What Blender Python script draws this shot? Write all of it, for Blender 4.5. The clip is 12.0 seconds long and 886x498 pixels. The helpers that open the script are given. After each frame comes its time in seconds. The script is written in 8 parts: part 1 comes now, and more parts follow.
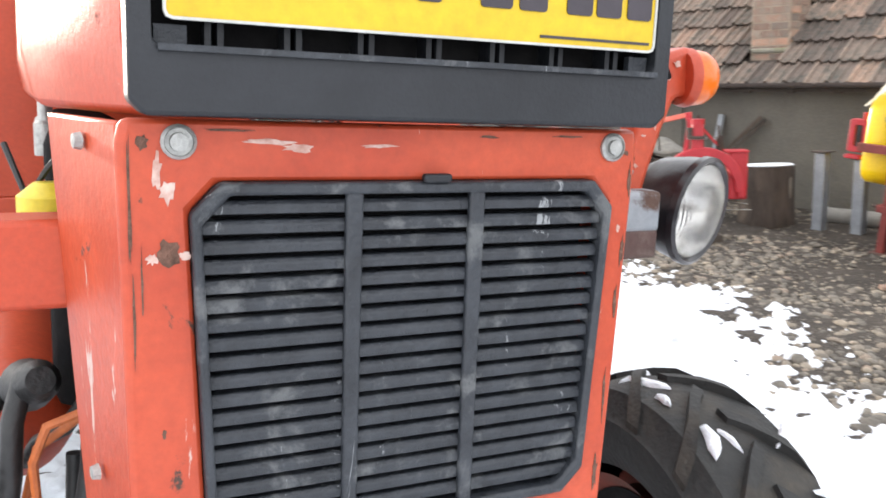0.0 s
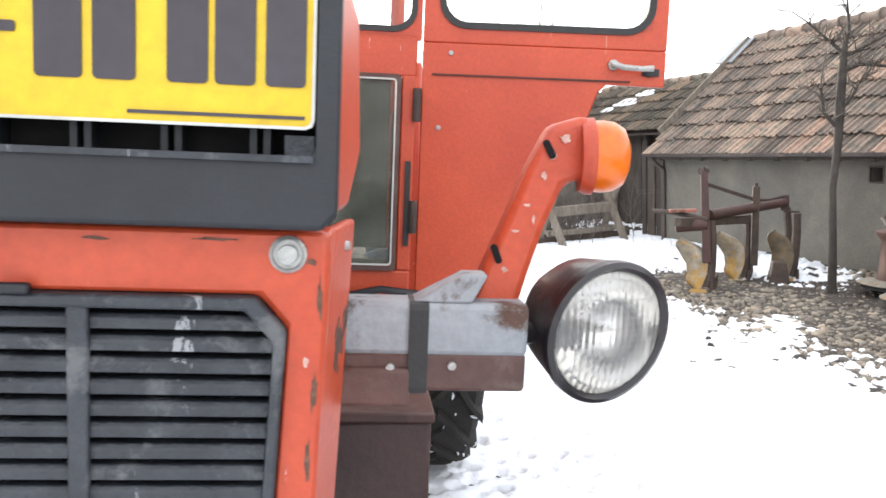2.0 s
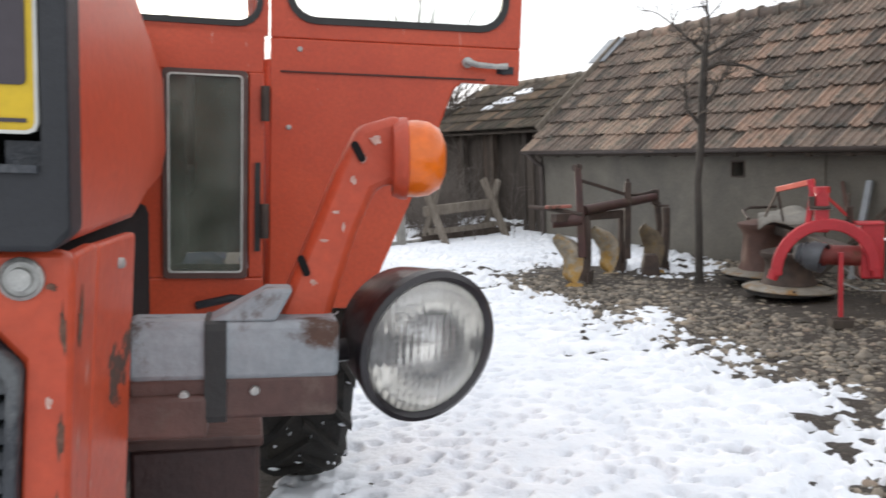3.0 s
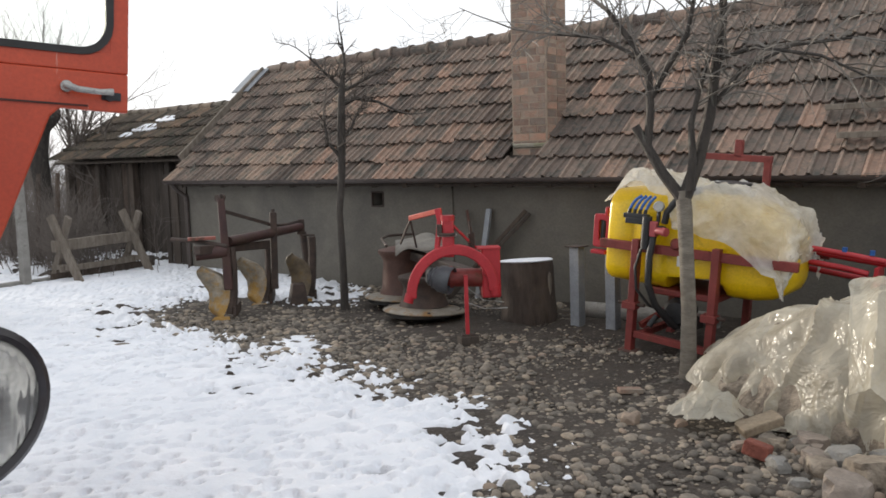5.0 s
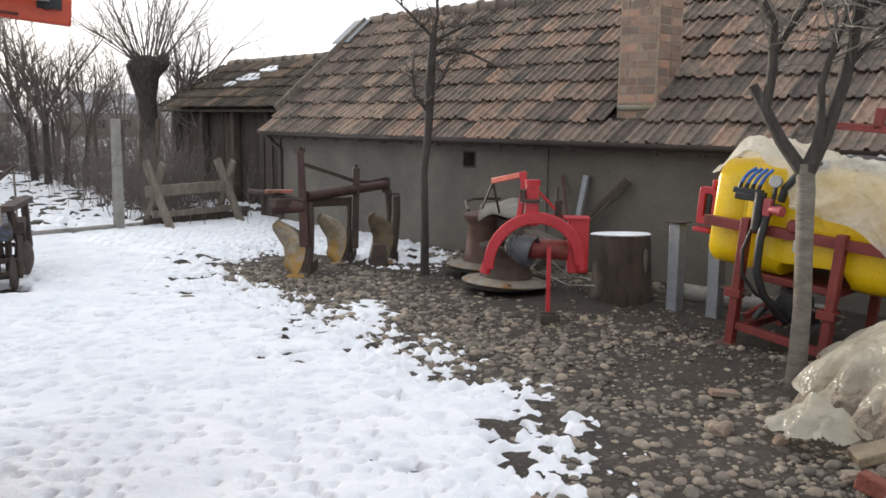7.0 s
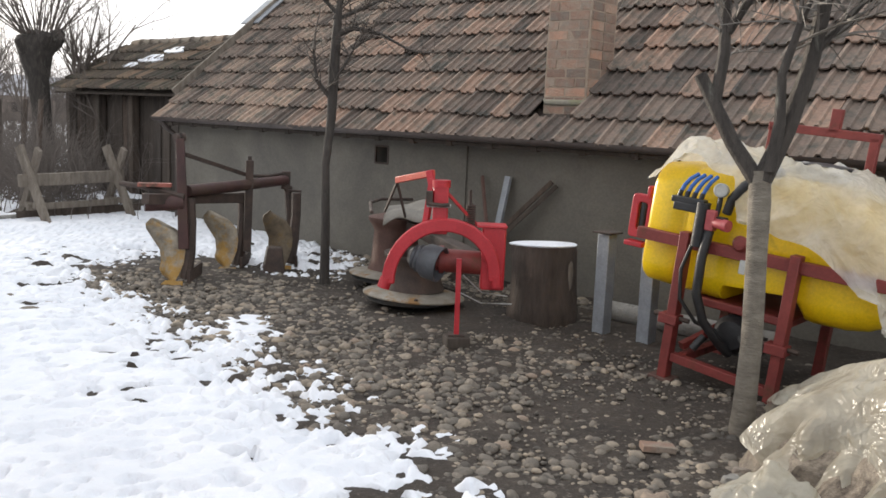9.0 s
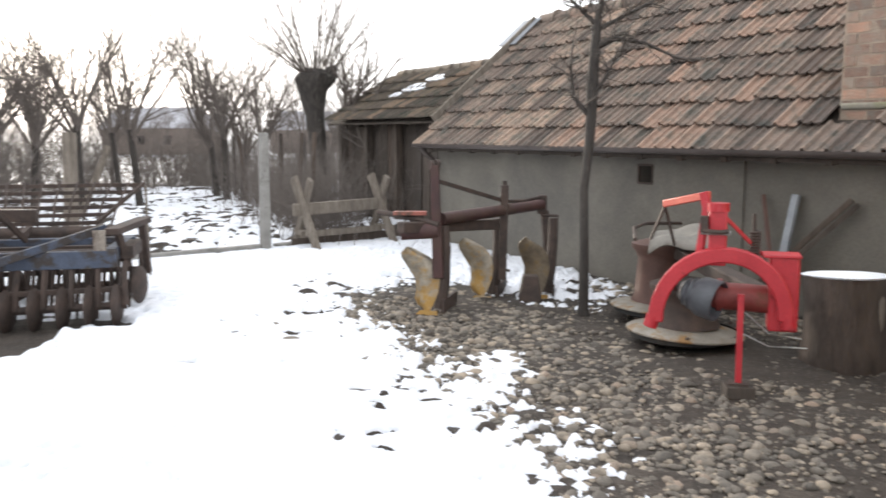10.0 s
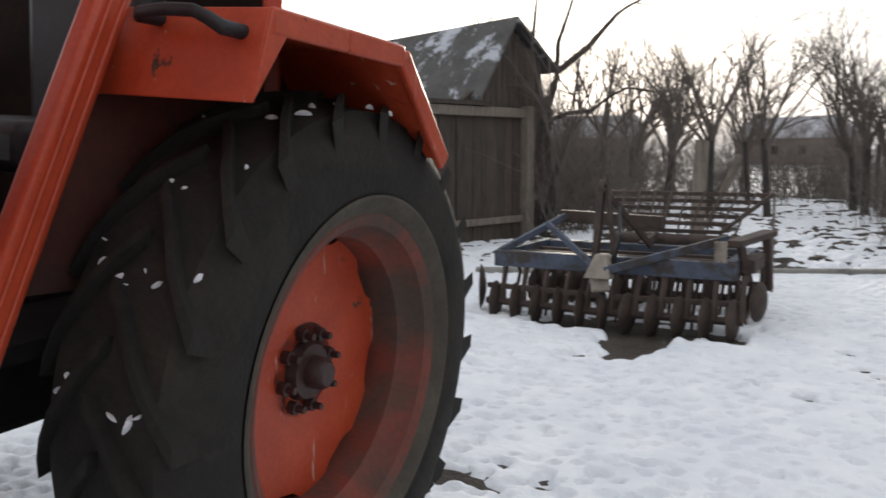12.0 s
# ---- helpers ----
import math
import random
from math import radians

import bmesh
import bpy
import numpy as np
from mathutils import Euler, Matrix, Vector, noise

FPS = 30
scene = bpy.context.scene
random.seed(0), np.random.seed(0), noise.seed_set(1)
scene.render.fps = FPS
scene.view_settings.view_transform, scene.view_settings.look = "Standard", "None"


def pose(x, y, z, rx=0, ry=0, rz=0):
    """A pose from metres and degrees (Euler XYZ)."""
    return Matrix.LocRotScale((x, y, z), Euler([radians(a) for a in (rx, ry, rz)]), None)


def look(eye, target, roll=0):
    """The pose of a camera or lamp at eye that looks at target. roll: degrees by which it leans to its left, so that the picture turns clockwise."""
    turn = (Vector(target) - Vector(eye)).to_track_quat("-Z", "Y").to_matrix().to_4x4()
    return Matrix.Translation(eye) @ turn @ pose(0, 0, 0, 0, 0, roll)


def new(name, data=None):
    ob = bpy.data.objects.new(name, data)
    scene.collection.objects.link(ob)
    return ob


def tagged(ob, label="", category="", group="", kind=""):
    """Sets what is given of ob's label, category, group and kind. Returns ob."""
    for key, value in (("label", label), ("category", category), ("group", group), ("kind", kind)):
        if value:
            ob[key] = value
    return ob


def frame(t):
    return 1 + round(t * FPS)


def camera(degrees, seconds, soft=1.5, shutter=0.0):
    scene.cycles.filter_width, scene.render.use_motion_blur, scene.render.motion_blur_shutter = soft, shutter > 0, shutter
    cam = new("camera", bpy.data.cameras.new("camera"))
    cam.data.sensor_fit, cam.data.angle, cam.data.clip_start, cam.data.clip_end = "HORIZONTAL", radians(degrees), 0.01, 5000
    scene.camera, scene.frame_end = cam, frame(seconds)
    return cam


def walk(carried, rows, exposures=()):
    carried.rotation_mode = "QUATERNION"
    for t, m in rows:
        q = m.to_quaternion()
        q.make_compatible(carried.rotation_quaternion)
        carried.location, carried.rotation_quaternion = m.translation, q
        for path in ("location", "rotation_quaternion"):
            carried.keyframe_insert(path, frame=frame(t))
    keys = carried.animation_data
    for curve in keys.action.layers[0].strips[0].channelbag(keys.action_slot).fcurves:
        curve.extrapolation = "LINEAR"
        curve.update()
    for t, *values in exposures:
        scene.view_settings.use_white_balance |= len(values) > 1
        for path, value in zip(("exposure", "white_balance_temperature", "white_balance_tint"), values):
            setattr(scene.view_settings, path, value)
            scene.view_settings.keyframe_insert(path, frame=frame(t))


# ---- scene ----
cam = camera(55.7, 12.0, 1.6, 0.2)
PATH = [
    (0, (0.036, 0.180, 1.478), (0.248, 2.127, 1.072), -2.0),
    (0.5, (0.285, 0.196, 1.489), (0.008, 2.152, 1.178), -2.6),
    (1, (0.408, 0.291, 1.484), (-0.038, 2.228, 1.269), -2.1),
    (1.5, (0.509, 0.383, 1.476), (0.004, 2.299, 1.205), -4.0),
    (2, (0.678, 0.475, 1.472), (0.227, 2.409, 1.242), -2.1),
    (2.5, (0.749, 0.531, 1.474), (0.257, 2.452, 1.213), -2.3),
    (3, (0.761, 0.57, 1.473), (0.569, 2.545, 1.228), -2.6),
    (3.5, (0.799, 0.582, 1.482), (0.984, 2.56, 1.255), -2.5),
    (3.7, (0.809, 0.585, 1.485), (1.065, 2.558, 1.275), -3.0),
    (5.3, (0.875, 0.607, 1.473), (1.522, 2.487, 1.256), -1.4),
    (5.5, (0.886, 0.624, 1.471), (1.541, 2.499, 1.238), -1.2),
    (6, (0.991, 0.735, 1.461), (1.528, 2.647, 1.228), -1.2),
    (6.5, (1.14, 0.885, 1.441), (1.548, 2.823, 1.16), 0.2),
    (6.7, (1.182, 0.969, 1.427), (1.561, 2.912, 1.138), 0.5),
    (8.3, (1.541, 1.592, 1.425), (1.834, 3.549, 1.132), -0.2),
    (8.5, (1.581, 1.667, 1.412), (1.897, 3.617, 1.098), 0.1),
    (9, (1.649, 1.946, 1.387), (2.157, 3.858, 1.093), 2.4),
    (9.5, (1.681, 2.191, 1.379), (2.129, 4.105, 1.009), 1.0),
    (9.7, (1.695, 2.291, 1.384), (1.941, 4.248, 1.049), -0.0),
    (9.8, (1.701, 2.342, 1.386), (1.779, 4.319, 1.095), -0.4),
    (9.9, (1.708, 2.392, 1.389), (1.689, 4.374, 1.124), -0.3),
    (10, (1.715, 2.442, 1.391), (1.614, 4.422, 1.131), -0.3),
    (10.5, (1.669, 2.574, 1.368), (1.118, 4.475, 1.078), -0.2),
    (11, (1.561, 2.659, 1.384), (0.785, 4.483, 1.119), -1.5),
    (11.5, (1.485, 2.74, 1.369), (0.45, 4.43, 1.104), -1.2),
    (12, (1.537, 2.867, 1.37), (0.157, 4.297, 1.14), -0.2),
]
EXPOSURES = [(0, 1.85), (0.5, 2.08), (1.0, 1.87), (1.5, 1.88), (2.0, 1.92), (2.5, 1.28), (3.0, 1.05), (3.7, 0.65), (5.5, 0.75), (6.5, 0.9), (8.5, 0.7), (9.0, 0.98), (9.5, 1.33), (10.0, 1.45), (10.5, 0.62), (11.2, 0.25), (12.0, 0.42)]
walk(cam, [(t, look(eye, target, roll)) for t, eye, target, roll in PATH], EXPOSURES)

# ---- world, sun, exposure ----
SUN_AZ, SUN_EL = 33.5, 9.0          # degrees to the left of +y, degrees above the horizon
world = bpy.data.worlds.new("world")
scene.world = world
world.use_nodes = True
wn, wl = world.node_tree.nodes, world.node_tree.links
bg = wn["Background"]
sky = wn.new("ShaderNodeTexSky")
sky.sky_type = 'NISHITA'
sky.sun_disc = False
sky.sun_elevation = radians(SUN_EL)
sky.sun_rotation = radians(-SUN_AZ)
sky.dust_density = 4.0
sky.air_density = 1.0
cloud_noise = wn.new("ShaderNodeTexNoise")
cloud_noise.inputs["Scale"].default_value = 2.2
cloud_noise.inputs["Detail"].default_value = 4.0
cloud_ramp = wn.new("ShaderNodeValToRGB")
cloud_ramp.color_ramp.elements[0].position = 0.3
cloud_ramp.color_ramp.elements[0].color = (6.4, 6.7, 7.2, 1)
cloud_ramp.color_ramp.elements[1].position = 0.7
cloud_ramp.color_ramp.elements[1].color = (8.6, 8.7, 8.9, 1)
wl.new(cloud_noise.outputs["Fac"], cloud_ramp.inputs["Fac"])
cloud_mix = wn.new("ShaderNodeMix")
cloud_mix.data_type = 'RGBA'
cloud_mix.inputs["Factor"].default_value = 0.78
sky_haze = wn.new("ShaderNodeHueSaturation")          # thin high cloud greys the sky
sky_haze.inputs["Saturation"].default_value = 0.45
wl.new(sky.outputs["Color"], sky_haze.inputs["Color"])
wl.new(sky_haze.outputs["Color"], cloud_mix.inputs["A"])
wl.new(cloud_ramp.outputs["Color"], cloud_mix.inputs["B"])
wl.new(cloud_mix.outputs["Result"], bg.inputs["Color"])
bg.inputs["Strength"].default_value = 0.105

sun_data = bpy.data.lights.new("sun", 'SUN')
sun_data.energy = 3.4
sun_data.angle = radians(4)
sun_data.color = (1.0, 0.9, 0.76)
sun = new("sun", sun_data)
az, el = radians(SUN_AZ), radians(SUN_EL)
sun.matrix_world = look((0, 0, 10), (10 * math.sin(az) * math.cos(el), -10 * math.cos(az) * math.cos(el), 10 - 10 * math.sin(el)))


# ---- materials ----
def ramp_node(nt, stops, fac):
    r = nt.nodes.new("ShaderNodeValToRGB")
    e = r.color_ramp.elements
    while len(e) < len(stops):
        e.new(0.5)
    for k, (p, c) in enumerate(stops):
        e[k].position = p
        e[k].color = (*c, 1) if len(c) == 3 else c
    nt.links.new(fac, r.inputs["Fac"])
    return r.outputs["Color"]


def noise_node(nt, vec, scale, detail=5.0, rough=0.6, distort=0.0):
    n = nt.nodes.new("ShaderNodeTexNoise")
    n.inputs["Scale"].default_value = scale
    n.inputs["Detail"].default_value = detail
    n.inputs["Roughness"].default_value = rough
    n.inputs["Distortion"].default_value = distort
    nt.links.new(vec, n.inputs["Vector"])
    return n.outputs["Fac"]


def mix_node(nt, fac, a, b, mode='MIX'):
    m = nt.nodes.new("ShaderNodeMix")
    m.data_type = 'RGBA'
    m.blend_type = mode
    for key, val in (("Factor", fac), ("A", a), ("B", b)):
        if isinstance(val, (int, float)):
            m.inputs[key].default_value = val
        elif isinstance(val, tuple):
            m.inputs[key].default_value = (*val, 1)
        else:
            nt.links.new(val, m.inputs[key])
    return m.outputs["Result"]


def surface(name, low, high, scale=6.0, rough=0.6, metal=0.0, bump=0.15, bump_scale=60.0, stretch=(1, 1, 1),
            patch=None, patch_scale=3.0, patch_at=0.6, patch_soft=0.05, patch_rough=0.85, vary=0.0, island=0.0,
            detail=6.0, scratch=None, scratch_at=0.62, coat=0.0, spec=0.5, low_patch=None):
    """Two colours mixed by noise, with an optional patch colour (rust, moss, wear), scratches and per-piece variation."""
    m = bpy.data.materials.new(name)
    m.use_nodes = True
    nt = m.node_tree
    b = nt.nodes["Principled BSDF"]
    tc = nt.nodes.new("ShaderNodeTexCoord")
    mp = nt.nodes.new("ShaderNodeMapping")
    mp.inputs["Scale"].default_value = stretch
    nt.links.new(tc.outputs["Object"], mp.inputs["Vector"])
    vec = mp.outputs["Vector"]
    info = nt.nodes.new("ShaderNodeObjectInfo")
    if vary:
        add = nt.nodes.new("ShaderNodeVectorMath")
        add.operation = 'ADD'
        mul = nt.nodes.new("ShaderNodeMath")
        mul.operation = 'MULTIPLY'
        mul.inputs[1].default_value = 37.0
        nt.links.new(info.outputs["Random"], mul.inputs[0])
        nt.links.new(vec, add.inputs[0])
        nt.links.new(mul.outputs[0], add.inputs[1])
        vec = add.outputs[0]
    n1 = noise_node(nt, vec, scale, detail)
    col = ramp_node(nt, [(0.3, low), (0.72, high)], n1)
    n2 = noise_node(nt, vec, bump_scale, 4.0)
    col = mix_node(nt, 0.35, col, ramp_node(nt, [(0.25, (0.55, 0.55, 0.55)), (0.75, (1.3, 1.3, 1.3))], n2), 'MULTIPLY')
    rsock = None
    if patch:
        n3 = noise_node(nt, vec, patch_scale, 8.0, 0.68, 0.3)
        if low_patch:
            xyz = nt.nodes.new("ShaderNodeSeparateXYZ")
            nt.links.new(tc.outputs["Object"], xyz.inputs[0])
            mr = nt.nodes.new("ShaderNodeMapRange")
            for k, val in zip((1, 2, 3, 4), low_patch):
                mr.inputs[k].default_value = val
            nt.links.new(xyz.outputs["Z"], mr.inputs[0])
            plus = nt.nodes.new("ShaderNodeMath")
            nt.links.new(mr.outputs[0], plus.inputs[0])
            nt.links.new(n3, plus.inputs[1])
            n3 = plus.outputs[0]
        mask = ramp_node(nt, [(patch_at - patch_soft, (0, 0, 0)), (patch_at + patch_soft, (1, 1, 1))], n3)
        pc = mix_node(nt, n2, tuple(0.6 * c for c in patch), patch)
        col = mix_node(nt, mask, col, pc)
        rsock = mix_node(nt, mask, (rough,) * 3, (patch_rough,) * 3)
    if scratch:
        sm = nt.nodes.new("ShaderNodeMapping")
        sm.inputs["Scale"].default_value = (14, 14, 2.2)
        sm.inputs["Rotation"].default_value = (0.2, 0.5, 0.1)
        nt.links.new(tc.outputs["Object"], sm.inputs["Vector"])
        n4 = noise_node(nt, sm.outputs["Vector"], 1.7, 9.0, 0.72, 0.6)
        col = mix_node(nt, ramp_node(nt, [(scratch_at, (0, 0, 0)), (scratch_at + 0.02, (1, 1, 1))], n4), col, scratch)
    if vary:
        col = mix_node(nt, vary, col, ramp_node(nt, [(0.0, (0.38, 0.38, 0.40)), (0.35, (0.72, 0.72, 0.72)), (0.7, (1.08, 1.04, 1.0)), (1.0, (1.75, 1.45, 1.28))], info.outputs["Random"]), 'MULTIPLY')
    if island:
        geo = nt.nodes.new("ShaderNodeNewGeometry")
        col = mix_node(nt, island, col, ramp_node(nt, [(0.0, (0.35, 0.35, 0.36)), (0.5, (0.95, 0.95, 0.95)), (1.0, (1.8, 1.7, 1.55))], geo.outputs["Random Per Island"]), 'MULTIPLY')
    nt.links.new(col, b.inputs["Base Color"])
    if rsock:
        nt.links.new(rsock, b.inputs["Roughness"])
    else:
        b.inputs["Roughness"].default_value = rough
    b.inputs["Metallic"].default_value = metal
    b.inputs["Specular IOR Level"].default_value = spec
    b.inputs["Coat Weight"].default_value = coat
    if bump:
        bn = nt.nodes.new("ShaderNodeBump")
        bn.inputs["Strength"].default_value = bump
        bn.inputs["Distance"].default_value = 0.02
        nt.links.new(n2, bn.inputs["Height"])
        nt.links.new(bn.outputs["Normal"], b.inputs["Normal"])
    return m


def glassy(name, tint, rough=0.05):
    m = bpy.data.materials.new(name)
    m.use_nodes = True
    b = m.node_tree.nodes["Principled BSDF"]
    b.inputs["Base Color"].default_value = (*tint, 1)
    b.inputs["Transmission Weight"].default_value = 1.0
    b.inputs["Roughness"].default_value = rough
    b.inputs["IOR"].default_value = 1.3
    return m


RED = surface("orange_red_tractor_paint", (0.40, 0.043, 0.015), (0.53, 0.074, 0.026), 2.5, rough=0.42, bump=0.05, bump_scale=90,
              patch=(0.10, 0.05, 0.035), patch_scale=4.5, patch_at=0.69, patch_soft=0.02, scratch=(0.50, 0.36, 0.30), scratch_at=0.665)
RED_WORN = surface("chipped_orange_red_paint", (0.38, 0.043, 0.015), (0.52, 0.078, 0.030), 6, rough=0.45, bump=0.08, bump_scale=70,
                   patch=(0.085, 0.05, 0.038), patch_scale=8, patch_at=0.645, patch_soft=0.015, scratch=(0.52, 0.38, 0.33), scratch_at=0.635)
CHIP_RUST = surface("rust_spot", (0.07, 0.035, 0.022), (0.20, 0.10, 0.07), 60, rough=0.85, bump=0.5, bump_scale=120)
CHIP_PALE = surface("pale_primer_scrape", (0.42, 0.20, 0.15), (0.60, 0.46, 0.41), 60, rough=0.6, bump=0.2)
RED_DULL = surface("dusty_red_wheel_paint", (0.13, 0.038, 0.026), (0.24, 0.050, 0.032), 4, rough=0.68, patch=(0.095, 0.070, 0.055), patch_scale=3.0, patch_at=0.50, patch_soft=0.10)
# grimy red, darkened further to put the shade of inner parts into it
RED_DARK = surface("grimy_shade_darkened_red_paint", (0.055, 0.016, 0.012), (0.10, 0.024, 0.016), 4, rough=0.7, patch=(0.04, 0.03, 0.025), patch_scale=3, patch_at=0.55, patch_soft=0.08)
BLACK_PLASTIC = surface("weathered_black_plastic", (0.0075, 0.0088, 0.012), (0.017, 0.019, 0.024), 9, rough=0.55, bump=0.12, bump_scale=120, scratch=(0.20, 0.20, 0.20), scratch_at=0.70)
SLAT = surface("dusty_dark_grille_plastic", (0.0125, 0.0145, 0.019), (0.036, 0.041, 0.050), 18, rough=0.5, bump=0.25, bump_scale=110, patch=(0.13, 0.135, 0.14), patch_scale=14, patch_at=0.60, patch_soft=0.05, scratch=(0.24, 0.25, 0.26), scratch_at=0.63)
# near-black that paints shade into gaps, recesses and enclosed parts
DARK_VOID = surface("near_black_void_shade", (0.006, 0.006, 0.007), (0.014, 0.013, 0.013), 20, rough=0.9, spec=0.2)
# near-black for cab panels, with the shade inside the cab put in
CAB_SHADE = surface("cab_panel_shade", (0.012, 0.009, 0.008), (0.030, 0.020, 0.016), 6, rough=0.9, spec=0.2)
PLATE_YELLOW = surface("yellow_plate_paint", (0.55, 0.365, 0.007), (0.63, 0.43, 0.010), 3, rough=0.42, bump=0.02)
PLATE_INK = surface("dark_plate_ink", (0.030, 0.024, 0.030), (0.045, 0.036, 0.045), 8, rough=0.5, bump=0.03)
PLATE_EDGE = surface("pale_plate_rim", (0.40, 0.40, 0.37), (0.55, 0.55, 0.52), 8, rough=0.4, bump=0.03)
ZINC = surface("dull_zinc_bolt", (0.30, 0.30, 0.29), (0.48, 0.48, 0.46), 40, rough=0.45, metal=0.6, bump=0.2, bump_scale=160)
GREY_PAINT = surface("chipped_grey_paint", (0.20, 0.22, 0.24), (0.30, 0.32, 0.34), 8, rough=0.5, patch=(0.10, 0.055, 0.04), patch_scale=6, patch_at=0.58, patch_soft=0.03, scratch=(0.5, 0.5, 0.5), scratch_at=0.69)
BROWN_PAINT = surface("rusty_brown_steel", (0.055, 0.026, 0.022), (0.11, 0.055, 0.045), 6, rough=0.6, patch=(0.16, 0.12, 0.10), patch_scale=5, patch_at=0.6)
MAROON = surface("dark_maroon_box_steel", (0.032, 0.014, 0.013), (0.060, 0.027, 0.024), 5, rough=0.5)
LAMP_BLACK = surface("black_lamp_enamel", (0.008, 0.007, 0.009), (0.028, 0.022, 0.026), 7, rough=0.28, bump=0.05, patch=(0.05, 0.04, 0.04), patch_scale=5, patch_at=0.6)
CHROME = surface("bright_reflector", (0.74, 0.72, 0.68), (0.92, 0.91, 0.89), 9, rough=0.09, metal=1.0, bump=0.07, bump_scale=9)
ORANGE_CORE = surface("orange_lens_plastic", (0.56, 0.095, 0.001), (0.74, 0.15, 0.002), 18, rough=0.3, bump=0.12, bump_scale=50, coat=0.15)
FADED_RED = surface("faded_red_plate_paint", (0.22, 0.060, 0.042), (0.34, 0.11, 0.08), 9, rough=0.6, patch=(0.12, 0.07, 0.05), patch_scale=6, patch_at=0.55)


def fluted_glass(name):
    """Old pressed lamp glass: clouded, ribbed, half see-through."""
    m = bpy.data.materials.new(name)
    m.use_nodes = True
    nt = m.node_tree
    b = nt.nodes["Principled BSDF"]
    v = nt.nodes.new("ShaderNodeTexCoord").outputs["Object"]
    nt.links.new(ramp_node(nt, [(0.35, (0.90, 0.895, 0.88)), (0.7, (1.0, 1.0, 1.0))], noise_node(nt, v, 16.0, 5.0)), b.inputs["Base Color"])
    nt.links.new(ramp_node(nt, [(0.35, (0.26,) * 3), (0.65, (0.07,) * 3)], noise_node(nt, v, 13.0, 4.0)), b.inputs["Roughness"])
    b.inputs["Transmission Weight"].default_value = 0.90
    b.inputs["IOR"].default_value = 1.4
    wave = nt.nodes.new("ShaderNodeTexWave")
    wave.inputs["Scale"].default_value = 34.0
    wave.inputs["Distortion"].default_value = 0.6
    nt.links.new(v, wave.inputs["Vector"])
    bn = nt.nodes.new("ShaderNodeBump")
    bn.inputs["Strength"].default_value = 0.4
    bn.inputs["Distance"].default_value = 0.002
    nt.links.new(wave.outputs["Fac"], bn.inputs["Height"])
    nt.links.new(bn.outputs["Normal"], b.inputs["Normal"])
    return m


LENS = fluted_glass("fluted_lamp_glass")
RUBBER = surface("worn_black_rubber", (0.012, 0.012, 0.012), (0.030, 0.029, 0.027), 7, rough=0.72, bump=0.3, bump_scale=70, patch=(0.075, 0.062, 0.048), patch_scale=3.2, patch_at=0.58, patch_soft=0.09)
RUBBER_DUSTY = surface("dusty_tyre_wall_rubber", (0.015, 0.0142, 0.0135), (0.029, 0.0265, 0.0235), 5, rough=0.85, spec=0.25, bump=0.3, bump_scale=60, patch=(0.050, 0.043, 0.035), patch_scale=2.0, patch_at=0.60, patch_soft=0.10)
BEAD_DUST = surface("grey_brown_dusty_bead", (0.050, 0.043, 0.034), (0.095, 0.082, 0.064), 9, rough=0.9, bump=0.2, bump_scale=60)
SEAL = surface("black_window_rubber", (0.010, 0.010, 0.010), (0.022, 0.022, 0.022), 12, rough=0.55)
CAB_GLASS = glassy("dusty_cab_glass", (0.86, 0.90, 0.88), 0.03)


def dusty_pane(name):
    """Thin window glass with a film of dried mud and dust over it."""
    m = bpy.data.materials.new(name)
    m.use_nodes = True
    nt = m.node_tree
    b = nt.nodes["Principled BSDF"]
    v = nt.nodes.new("ShaderNodeTexCoord").outputs["Object"]
    nt.links.new(ramp_node(nt, [(0.3, (0.085, 0.10, 0.075)), (0.7, (0.24, 0.26, 0.215))], noise_node(nt, v, 7.0, 6.0)), b.inputs["Base Color"])
    b.inputs["Roughness"].default_value = 0.12
    clear = nt.nodes.new("ShaderNodeBsdfTransparent")
    mix = nt.nodes.new("ShaderNodeMixShader")
    nt.links.new(ramp_node(nt, [(0.3, (0.5,) * 3), (0.75, (0.85,) * 3)], noise_node(nt, v, 4.0, 6.0)), mix.inputs[0])
    nt.links.new(b.outputs[0], mix.inputs[1])
    nt.links.new(clear.outputs[0], mix.inputs[2])
    nt.links.new(mix.outputs[0], nt.nodes["Material Output"].inputs["Surface"])
    return m


DUSTY_PANE = dusty_pane("dust_filmed_window_glass")
HOSE = surface("black_rubber_hose", (0.010, 0.010, 0.011), (0.026, 0.026, 0.026), 15, rough=0.45)
ORANGE_HOSE = surface("orange_rubber_hose", (0.42, 0.10, 0.02), (0.55, 0.15, 0.04), 15, rough=0.5)
BLUE_HOSE = surface("blue_rubber_hose", (0.018, 0.085, 0.30), (0.028, 0.13, 0.44), 15, rough=0.4)
YELLOW_PAINT = surface("yellow_filter_paint", (0.60, 0.48, 0.03), (0.75, 0.6, 0.06), 10, rough=0.45, bump=0.1)
SNOW = surface("old_white_snow", (0.76, 0.79, 0.85), (0.90, 0.91, 0.94), 7, rough=0.7, bump=0.7, bump_scale=55, spec=0.25)
RENDER_WALL = surface("grey_brown_lime_render", (0.138, 0.126, 0.104), (0.200, 0.184, 0.155), 1.1, rough=0.9, bump=0.25, bump_scale=45, patch=(0.13, 0.12, 0.105), patch_scale=0.9, patch_at=0.56, patch_soft=0.14)
